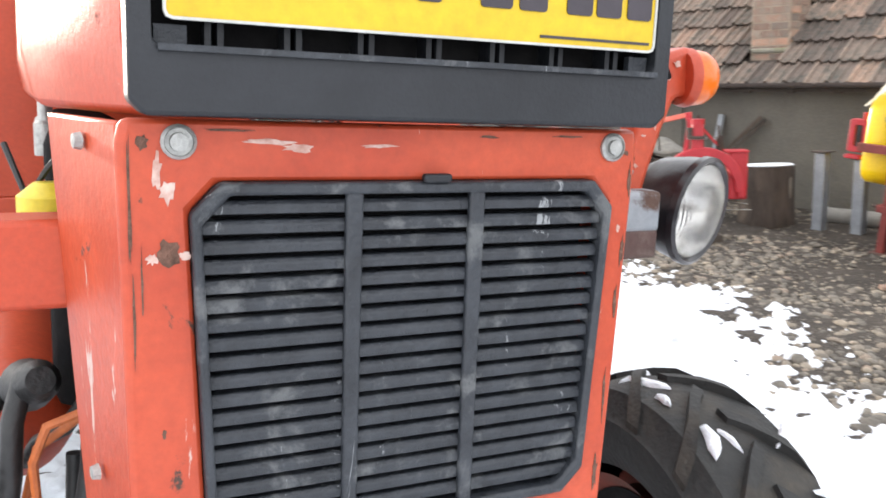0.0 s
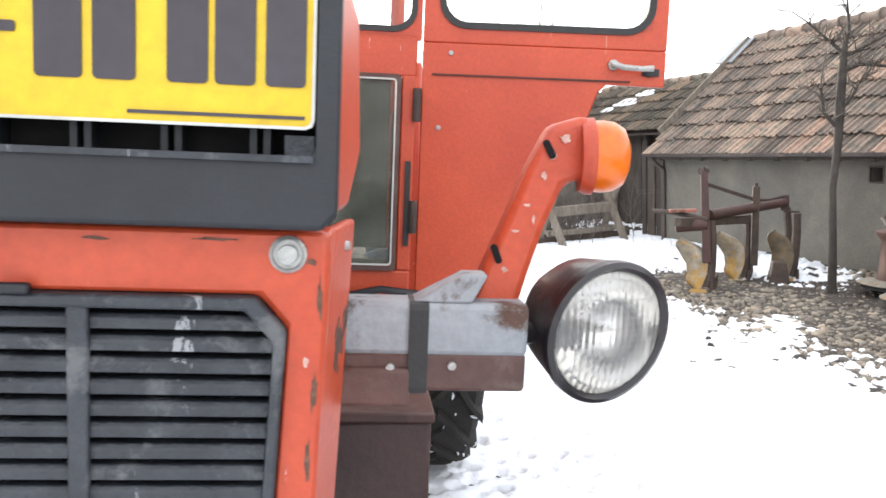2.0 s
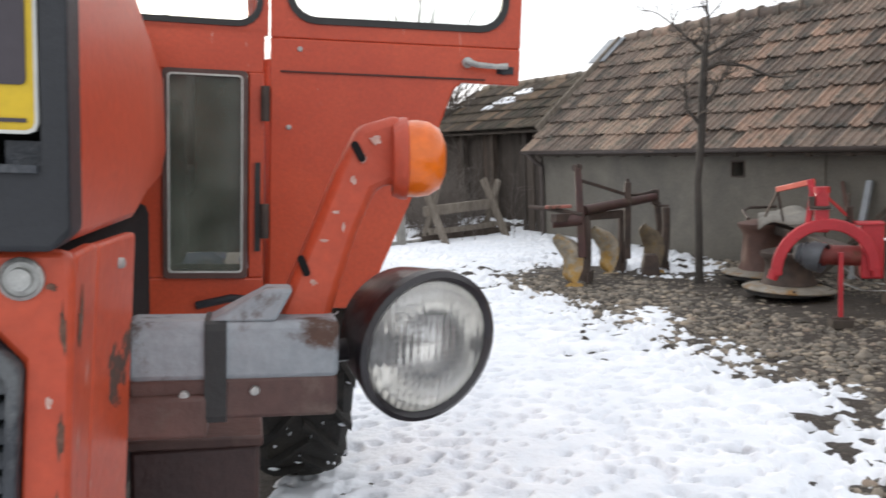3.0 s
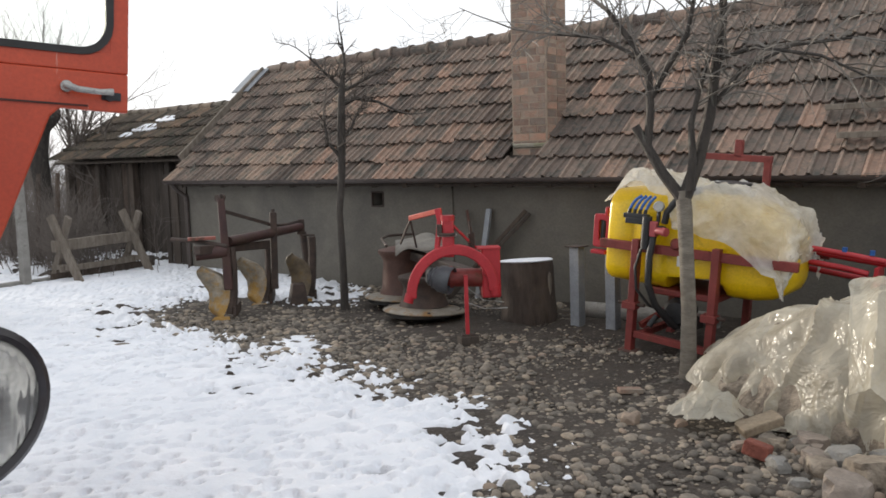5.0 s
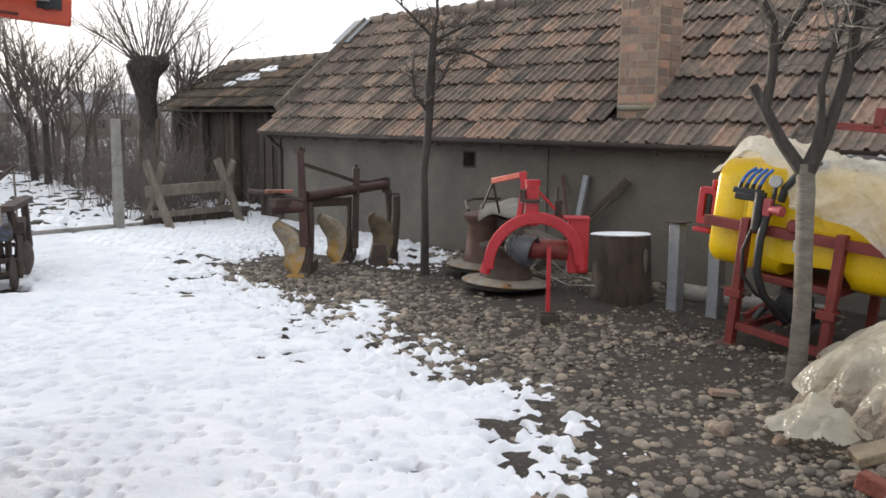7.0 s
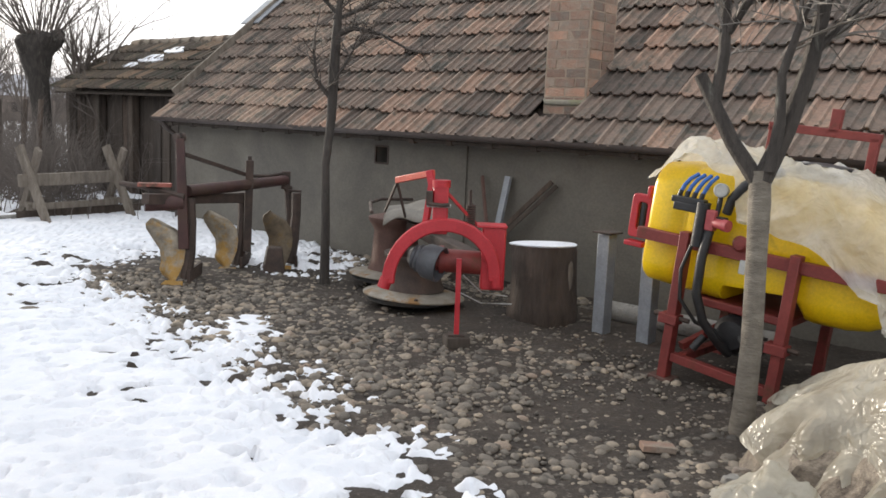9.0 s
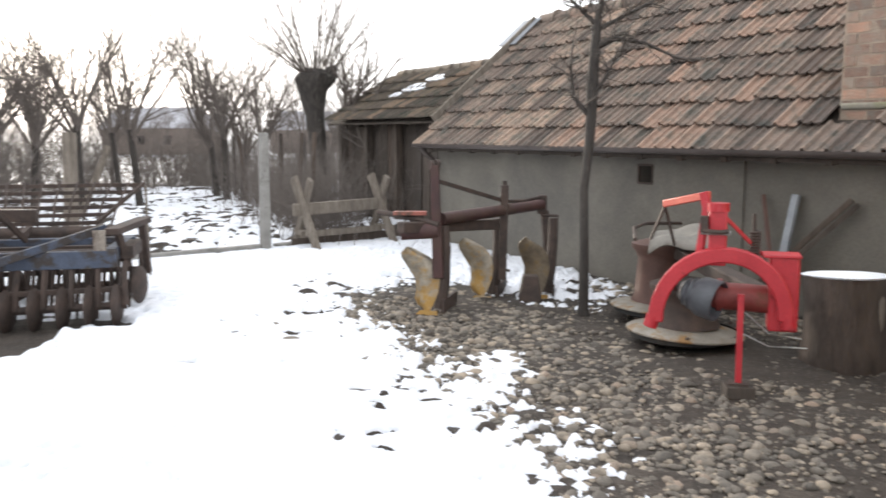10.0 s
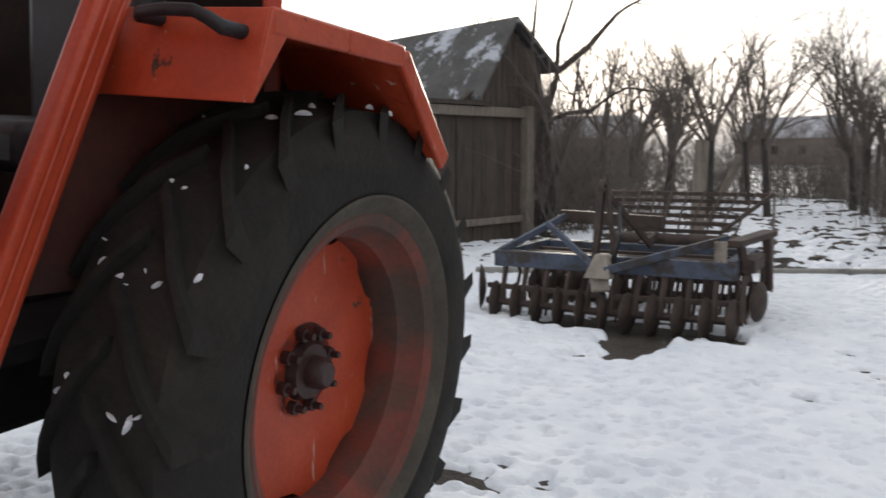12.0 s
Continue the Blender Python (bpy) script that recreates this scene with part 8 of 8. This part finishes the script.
bare_tree("plum_tree", "bare young fruit tree with pale smooth trunk, forked low", (4.01, 5.23, 0),
          [on2(0.03, -0.1), on2(0.0, 0.04), on2(0.0, 0.12), on2(0.005, 0.45), on2(-0.01, 0.85), on2(-0.02, 1.10), on2(-0.03, 1.24)], [0.078, 0.062, 0.053, 0.048, 0.046, 0.050, 0.046],
          [([on2(-0.03, 1.18), on2(-0.16, 1.36), on2(-0.27, 1.56), on2(-0.325, 1.66)], [0.040, 0.035, 0.031, 0.029]),
           ([on2(-0.25, 1.53), on2(-0.23, 1.75, 0.02), on2(-0.24, 2.0, 0.05), on2(-0.36, 2.22, 0.05), on2(-0.50, 2.42, 0.08)], [0.027, 0.028, 0.024, 0.020, 0.016]),
           ([on2(-0.22, 1.85, 0.03), on2(-0.12, 2.02, -0.05), on2(0.0, 2.2, -0.12), on2(0.05, 2.45, -0.15)], [0.022, 0.019, 0.016, 0.012]),
           ([on2(-0.02, 1.20), on2(0.06, 1.42), on2(0.13, 1.70), on2(0.165, 1.98), on2(0.21, 2.28), on2(0.22, 2.7)], [0.047, 0.042, 0.037, 0.032, 0.027, 0.020]),
           ([on2(0.01, 1.24, -0.03), on2(0.03, 1.45, -0.05), on2(0.02, 1.66, -0.05), on2(0.08, 1.9, -0.08), on2(0.16, 2.15, -0.1)], [0.030, 0.026, 0.020, 0.015, 0.011]),
           ([on2(0.14, 1.75), on2(0.32, 1.98, 0.05), on2(0.62, 2.12, 0.1), on2(1.0, 2.15, 0.15)], [0.018, 0.014, 0.011, 0.008]),
           ([on2(0.17, 2.05), on2(0.40, 2.10, -0.1), on2(0.75, 2.02, -0.18), on2(1.05, 1.85, -0.2)], [0.016, 0.012, 0.009, 0.006]),
           ([on2(-0.3, 2.1, 0.05), on2(-0.55, 2.25, 0.1), on2(-0.85, 2.30, 0.12)], [0.015, 0.011, 0.008])],
          BARK_PALE, 21, 2, TWIG_NEAR, length=0.70, kids=(4, 6), spread=0.95, droop=0.07, extra=14, limb_bark=BARK_DARK, stubs=(0,), clear=1.72)
bare_tree("espalier_tree", "slim bare tree with dark flaking bark close to a wall", (2.49, 9.02, 0),
          [(0.01, 0, -0.1), (0, 0, 0.05), (0.0, 0, 0.5), (-0.01, 0.0, 1.0), (0.03, 0, 1.4), (0.04, 0, 1.75), (0.06, 0, 2.12), (0.08, 0, 2.35)], [0.056, 0.043, 0.037, 0.033, 0.038, 0.046, 0.038, 0.024],
          [([(0.05, 0, 2.08), (0.20, -0.02, 2.14), (0.42, -0.05, 2.10), (0.62, -0.10, 2.0)], [0.035, 0.022, 0.014, 0.009]),
           ([(0.05, 0, 2.2), (0.12, 0.05, 2.45), (0.10, 0.05, 2.75)], [0.028, 0.016, 0.008]),
           ([(0.03, 0, 1.55), (-0.10, -0.02, 1.70), (-0.13, -0.02, 1.95)], [0.022, 0.016, 0.01]),
           ([(0.06, 0, 2.2), (0.3, 0.02, 2.32), (0.55, 0.02, 2.45)], [0.02, 0.013, 0.008]),
           ([(0.06, 0, 2.25), (-0.12, 0, 2.42), (-0.25, 0.02, 2.55)], [0.018, 0.012, 0.008]),
           ([(0.04, 0.0, 1.7), (0.14, -0.08, 1.86), (0.20, -0.12, 2.0)], [0.016, 0.010, 0.007])],
          BARK_DARK, 33, 2, length=0.36, kids=(4, 6), spread=1.0, extra=9)


def pollard(at, head, size, seed, shoots, label, wide=1.5):
    """An old pollard: short thick trunk, knobbly head, a fan of long straight shoots."""
    rng = random.Random(seed)
    tree = thing("pollard_willow", label, "tree", Matrix.Translation(at))
    f = Form().tube([(0, 0, -0.3), (0, 0, 0.1), (0.03, 0, head * 0.5), (-0.02, 0, head * 0.82), (-0.05, 0, head), (-0.03, 0, head + size * 0.55), (-0.03, 0, head + size * 1.05), (-0.03, 0, head + size * 1.4)], [size * 0.75, size * 0.56, size * 0.50, size * 0.58, size * 0.88, size * 1.12, size * 1.0, size * 0.4], 12)
    for _ in range(8):
        a = rng.uniform(0, 6.28)
        f.lathe([(0, -0.1), (size * 0.42, -0.05), (size * 0.38, 0.1), (size * 0.22, 0.22), (0, 0.24)], aim((math.cos(a) * size * 0.75, math.sin(a) * size * 0.75, head + size * rng.uniform(0.3, 1.1)), (math.cos(a), math.sin(a), 0.9)), 8)
    part("trunk", f, BARK_DARK, tree)
    g = Form()
    for _ in range(shoots):
        a, lean = rng.uniform(0, 6.28), rng.uniform(0.05, wide)
        d = Vector((math.cos(a) * lean, math.sin(a) * lean, 1))
        p = Vector((math.cos(a) * size * 0.75, math.sin(a) * size * 0.75, head + size * 1.05))
        twig(g, rng, p, d, rng.uniform(0.9, 2.3), rng.uniform(0.008, 0.018), 1, 3, 0.0, 0.5, (3, 6), 0.15, 0.5)
    part("crown", g, TWIG_FAR, tree, "fan of long bare shoots")


pollard((-1.48, 18.3, 0), 2.28, 0.31, 3, 64, "old pollard willow with knobbly head and bare shoots")
pollard((-10.3, 24.5, 0), 1.7, 0.15, 14, 80, "pollarded bare tree at a field edge", 0.7)


def field_tree(at, tall, seed, label, lean=0.0, levels=3, bark=None):
    rng = random.Random(seed)
    tree = thing("field_tree", label, "tree", Matrix.Translation(at))
    f, g = Form(), Form()
    h = tall * rng.uniform(0.28, 0.38)
    r = 0.019 * tall
    f.tube([(0, 0, -0.3), (0, 0, 0.1), (lean * h * 0.5, 0, h * 0.6), (lean * h, 0, h)], [r * 1.4, r, r * 0.8, r * 0.75], 8)
    for _ in range(rng.randint(7, 9)):
        a, l = rng.uniform(0, 6.28), rng.uniform(0.3, 0.9)
        twig(g, rng, Vector((lean * h, 0, h * rng.uniform(0.8, 1.0))), (math.cos(a) * l + lean, math.sin(a) * l, 1.15), tall * rng.uniform(0.32, 0.52), r * 0.42, levels, 3, -0.03, 0.56, (4, 6), 0.17, 0.56)
    part("trunk", f, bark or BARK_DARK, tree)
    part("crown", g, TWIG_FAR, tree, "bare winter twigs")


for k, (x, y, tall) in enumerate(((-0.95, 18.7, 4.5), (-0.2, 17.3, 3.0), (-3.2, 20.5, 3.9), (-7.2, 22.5, 4.2), (-8.6, 19.5, 3.9), (-10.4, 17.5, 3.8), (-12.6, 20.0, 4.0), (-9.4, 27.0, 3.4), (-6.2, 30.0, 4.2), (-14.5, 26.0, 4.2), (-3.8, 28.0, 3.6), (-16.5, 21.0, 4.4), (-5.3, 24.5, 2.8), (-2.6, 25.5, 3.4), (-19.0, 28.0, 5.0), (0.6, 21.5, 3.2), (-6.4, 18.9, 4.7), (-7.1, 18.4, 4.3), (-5.5, 19.6, 4.6), (-8.3, 17.9, 4.5), (-9.2, 20.5, 5.0), (-4.8, 22.5, 4.8), (-4.15, 21.2, 4.9), (-3.7, 20.9, 3.8))):
    field_tree((x, y, 0), tall, 100 + k, "bare dark fruit tree beyond a snowy yard", 0.08 * (k % 3 - 1), 3, BARK_PALE if k == 0 else None)
field_tree((-6.55, 13.55, 0), 3.6, 140, "gnarled bare tree beside an old barn", 0.25, 3)
field_tree((-7.9, 15.3, 0), 3.0, 141, "gnarled bare tree behind an old barn", -0.1, 3)


# thickets along the field edges: uncountable shoots
def thicket(name, label, line, count, tall, width, seed, stout=1.0, kind="stuff"):
    rng = random.Random(seed)
    g = Form()
    for _ in range(count):
        t = rng.uniform(0, len(line) - 1.001)
        k = int(t)
        a, b = line[k], line[k + 1]
        x = a[0] + (b[0] - a[0]) * (t - k) + rng.gauss(0, width)
        y = a[1] + (b[1] - a[1]) * (t - k) + rng.gauss(0, width)
        h = tall * rng.uniform(0.4, 1.15)
        twig(g, rng, Vector((x, y, -0.05)), (rng.uniform(-0.35, 0.35), rng.uniform(-0.35, 0.35), 1), h, stout * rng.uniform(0.004, 0.011), 1, 3, 0.0, 0.75, (3, 6), 0.32, 0.6)
    ob = part(name, g, TWIG_FAR, None, "", None)
    tagged(ob, label, "bushes", kind=kind)


thicket("hedge", "tangled bare hedge shoots along a fence", [(-0.4, 13.6), (-1.0, 15.5), (-1.75, 17.5), (-3.2, 20.6), (-5.7, 25.6), (-9.0, 31.5)], 1000, 1.2, 0.36, 7)
thicket("brushwood", "dense bare brushwood behind a field", [(-19.0, 19.0), (-13.0, 21.5), (-9.5, 24.5), (-6.0, 30.0), (-1.0, 34.0), (6.0, 36.0)], 2600, 2.3, 1.3, 8, 1.6)
thicket("brushwood", "bare brushwood behind an old barn", [(-6.2, 13.9), (-7.6, 16.0), (-9.0, 18.5), (-12.0, 19.0)], 700, 1.9, 0.6, 9, 1.3)
thicket("hedge", "bare shoots round a willow and a shed", [(-1.9, 15.8), (-1.0, 16.2), (0.2, 16.6)], 110, 1.1, 0.35, 10)

# far fence stakes
rng = random.Random(31)
stake = Form().tube([(0, 0, -0.2), (0.01, 0, 0.8), (0, 0.01, 1.5)], [0.045, 0.04, 0.035], 7).mesh("fence_stake", 40)
stake.materials.append(DARK_WOOD)
for k in range(8):
    t = (k / 7) ** 1.3
    ob = new("fence_stake", stake)
    ob.matrix_basis = pose(-0.75 - 5.4 * t + rng.uniform(-0.1, 0.1), 14.6 + 12 * t, 0, rng.uniform(-4, 4), rng.uniform(-4, 4), rng.uniform(0, 360))
    tagged(ob, "dark wooden fence stake by a hedge", "stake", "hedge fence stakes")
solo("leaning_stake", Form().tube([(-5.6, 17.2, 0), (-5.1, 17.4, 1.3)], [0.07, 0.06], 8), OLD_WOOD, "pale leaning wooden prop in a field", "post")

# ---- far village and hills ----
def cottage(at, size, yaw, roof):
    lx, ly, h = size
    house_ = thing("far_cottage", "distant village cottage with snow on its roof", "house", pose(*at, 0, 0, yaw), group="distant cottages")
    part("wall", Form().box((0, 0, h / 2), (lx, ly, h)), FAR_WALL, house_, smooth=None)
    part("roof", Form().prism([(-ly / 2 - 0.3, h), (ly / 2 + 0.3, h), (0, h + roof)], lx + 0.6, Matrix.Translation((-lx / 2 - 0.3, 0, 0)) @ Matrix(((0, 0, 1, 0), (1, 0, 0, 0), (0, 1, 0, 0), (0, 0, 0, 1)))), FAR_ROOF, house_, smooth=None)
    for k in range(3):
        part("window", Form().box((-lx / 3 + k * lx / 3, -ly / 2 - 0.01, h * 0.55), (0.8, 0.06, 0.9)), DARK_VOID, house_, smooth=None)


for at, size, yaw, roof in (((-27, 42, 0), (11, 7, 2.8), 20, 2.4), ((-17, 47, 0), (9, 7, 2.6), -10, 2.2), ((-9, 50, 0), (8, 6, 2.4), 35, 2.1), ((-38, 40, 0), (12, 7, 3), 5, 2.6), ((-3, 62, 0), (10, 7, 2.4), -20, 2.2), ((6, 75, 0), (12, 8, 2.5), 10, 2.4), ((-22, 66, 0), (10, 7, 2.6), 15, 2.6)):
    cottage((at[0] * 1.9, at[1] * 1.9, 0), size, yaw, roof)

# big gnarled tree behind the barn with a long level limb
bare_tree("gnarled_tree", "big gnarled bare tree with a long level limb behind a barn", (-7.3, 14.6, 0),
          [(0, 0, -0.2), (0.05, 0, 0.6), (-0.05, 0, 1.4), (0.0, 0, 2.1)], [0.17, 0.13, 0.115, 0.10],
          [([(0, 0, 2.0), (-0.3, 0.1, 2.5), (-0.5, 0.2, 3.1), (-0.4, 0.2, 3.9)], [0.07, 0.055, 0.04, 0.025]),
           ([(0, 0, 2.05), (0.2, 0, 2.6), (0.15, 0.1, 3.2), (0.45, 0.1, 3.9)], [0.07, 0.05, 0.04, 0.025]),
           ([(0.05, 0, 1.9), (0.35, 0.15, 2.02), (0.7, 0.3, 2.05), (1.0, 0.45, 2.3), (1.25, 0.55, 2.42), (1.6, 0.7, 2.35)], [0.045, 0.036, 0.030, 0.026, 0.020, 0.013]),
           ([(0.2, 0, 2.7), (0.7, 0.2, 3.1), (1.1, 0.4, 3.6)], [0.06, 0.05, 0.03]),
           ([(-0.2, 0.1, 2.4), (-0.8, 0.0, 2.7), (-1.2, 0.0, 3.2)], [0.06, 0.05, 0.03])],
          BARK_DARK, 55, 2, TWIG_FAR, length=1.0, kids=(4, 6), spread=0.9, extra=3)

# ---- countable pieces: roof tiles, ridge tiles, chimney bricks, cobbles ----
rng = random.Random(77)
one = Form()
tile_form(one)
tile_mesh = one.mesh("roof_tile")
tile_mesh.materials.append(TILE)
rest = Form()
for row in range(8):
    for col in range(int((LENGTH - 0.05) / TILE_W)):
        s = col * TILE_W
        p = roof_point(s, row * COURSE * math.cos(ROOF_ANGLE))
        if CH_S0 - 0.16 < s < CH_S1 - 0.04 and CH_N0 - 0.15 < p.y < CH_N1 - 0.05:
            continue
        at = tile_pose(rng, col, row)
        if 2.6 < s < 9.9:
            ob = new("roof_tile", tile_mesh)
            ob.parent = house
            ob.matrix_basis = at
        else:
            tile_form(rest, at)
ob = part("roof_tiles_beyond", rest, TILE_JOINED, house, smooth=None)
tagged(ob, "weathered clay roof tiles", kind="stuff")
ridge = Form().lathe([(0.0, 0), (0.092, 0.0), (0.096, 0.30), (0.115, 0.31), (0.118, 0.36), (0.0, 0.36)], pose(0, 0, 0, 0, 90, 0), 14).mesh("ridge_tile", 40)
ridge.materials.append(TILE)
for k in range(int(LENGTH / 0.335)):
    ob = new("ridge_tile", ridge)
    ob.parent = house
    ob.matrix_basis = Matrix.Translation((k * 0.335, RIDGE_N, EAVE + SLOPE * RIDGE_N + 0.0)) @ pose(0, 0, 0, rng.uniform(-20, 20), rng.uniform(-2.5, 0.5), rng.uniform(-1.5, 1.5))

brick_long = Form().box((0, 0, 0), (0.184, 0.03, 0.067)).mesh("brick")
brick_side = Form().box((0, 0, 0), (0.03, 0.174, 0.067)).mesh("brick")
for me in (brick_long, brick_side):
    me.materials.append(BRICK)
course = 0
z = 1.42
while z < CH_TOP - 0.03:
    shift = 0.0 if course % 2 else 0.1
    for k in range(3):
        c = CH_S0 + 0.1 + k * 0.2 - shift
        if c - 0.094 < CH_S0 - 0.02 and shift:
            c = CH_S0 + 0.094
            if k == 0:
                continue
        if c + 0.094 > CH_S1 + 0.02:
            continue
        for n_, sg in ((CH_N0, -1), (CH_N1, 1)):
            ob = new("brick", brick_long)
            ob.parent = chimney
            ob.matrix_basis = pose(c + rng.uniform(-0.003, 0.003), n_ + sg * rng.uniform(-0.004, 0.003), z, rng.uniform(-0.5, 0.5), rng.uniform(-0.6, 0.6), rng.uniform(-0.8, 0.8))
    for k in range(2):
        c = CH_N0 + 0.095 + k * 0.19
        for s_, sg in ((CH_S0, -1), (CH_S1, 1)):
            ob = new("brick", brick_side)
            ob.parent = chimney
            ob.matrix_basis = pose(s_ + sg * rng.uniform(-0.004, 0.003), c, z, rng.uniform(-0.5, 0.5), rng.uniform(-0.6, 0.6), 0)
    if shift:
        for c in (CH_S0 + 0.05, CH_S1 - 0.05):
            ob = new("brick", brick_long)
            ob.parent = chimney
            ob.matrix_basis = pose(c, CH_N0 - 0.002, z, 0, 0, 0) @ Matrix.Diagonal((0.48, 1, 1, 1))
    z += 0.079
    course += 1


def pebble(seed, seg=8):
    """The upper part of a rounded stone, bedded in soil."""
    rg = random.Random(seed)
    f = Form().lathe([(0.80, -0.55), (1.0, 0.0), (0.86, 0.52), (0.48, 0.88), (0, 1.0)], None, seg)
    a, b, c = rg.uniform(0.85, 1.25), rg.uniform(0.62, 0.95), rg.uniform(0.45, 0.7)
    out = []
    for x, y, z_ in f.v:
        d = 1 + 0.26 * noise.noise(Vector((x, y, z_)) * 1.3 + Vector((seed * 3.1, 0, 0)))
        out.append((x * a * d, y * b * d, z_ * c * d))
    f.v = out
    return f


shapes = [pebble(k) for k in range(9)]
cobble_meshes = []
for f in shapes:
    me = f.mesh("cobble", 60)
    me.materials.append(STONE)
    cobble_meshes.append(me)
yard = thing("cobbled_strip", "strip of loose grey-brown river cobbles by a wall", "cobbles", kind="structure")
rg = random.Random(91)
singles, loose, tries = 0, Form(), 0
spots = []
while len(spots) < 44000 and tries < 60000:
    tries += 1
    x, y = rg.uniform(0.5, 5.2), rg.uniform(1.2, 10.6)
    spots.append((x, y))
arr = np.array(spots)
dist = bare_distance(arr[:, 0], arr[:, 1])
wallside = (arr[:, 0] - 0.876) * 0.8305 + (arr[:, 1] - 13.423) * 0.557
dens = field(arr[:, 0], arr[:, 1], 0.8, 95) * 0.5 + field(arr[:, 0], arr[:, 1], 2.0, 96) * 0.3
for (x, y), d, w, q in zip(spots, dist, wallside, dens):
    if d < -0.25 or w > 0.15 or (x > 4.0 and y < 4.6):
        continue
    # bare trodden soil along the wall and under the plum tree
    soil = max(math.exp(-((w + 0.9) / 0.7) ** 2), math.exp(-(((x - 3.6) ** 2 + (y - 5.7) ** 2) / 0.5)))
    if rg.random() < 0.12 + soil * 0.66 - q * 0.45:
        continue
    size = min(0.045, 0.009 + rg.expovariate(1 / 0.0090)) * (0.65 if soil > 0.6 else 1.0)
    m = pose(x, y, size * rg.uniform(-0.35, 0.22), rg.uniform(-14, 14), rg.uniform(-14, 14), rg.uniform(0, 360)) @ Matrix.Scale(size, 4)
    k = rg.randrange(9)
    if singles < 300 and size > 0.029 and 3.2 < y < 7.6 and 1.6 < x < 3.9:
        ob = new("cobble", cobble_meshes[k])
        ob.parent = yard
        ob.matrix_basis = m
        singles += 1
    else:
        loose.add([m @ Vector(p) for p in shapes[k].v], shapes[k].f)
ob = part("small_cobbles", loose, STONE_JOINED, yard, smooth=60)
tagged(ob, "loose small river cobbles", kind="stuff")
# a few dark clods melted out of the snow
for k, (x, y, sz) in enumerate(((0.41, 7.95, 0.085), (0.17, 8.42, 0.06), (0.46, 8.22, 0.05), (0.98, 7.52, 0.05), (-0.40, 7.93, 0.035))):
    ob = new("snow_stone", cobble_meshes[k])
    ob.matrix_basis = pose(x, y, 0.02, 5, 4, 40 * k) @ Matrix.Scale(sz, 4)
    tagged(ob, "dark flat stone melted out of snow", "stone", "stones in the snow")
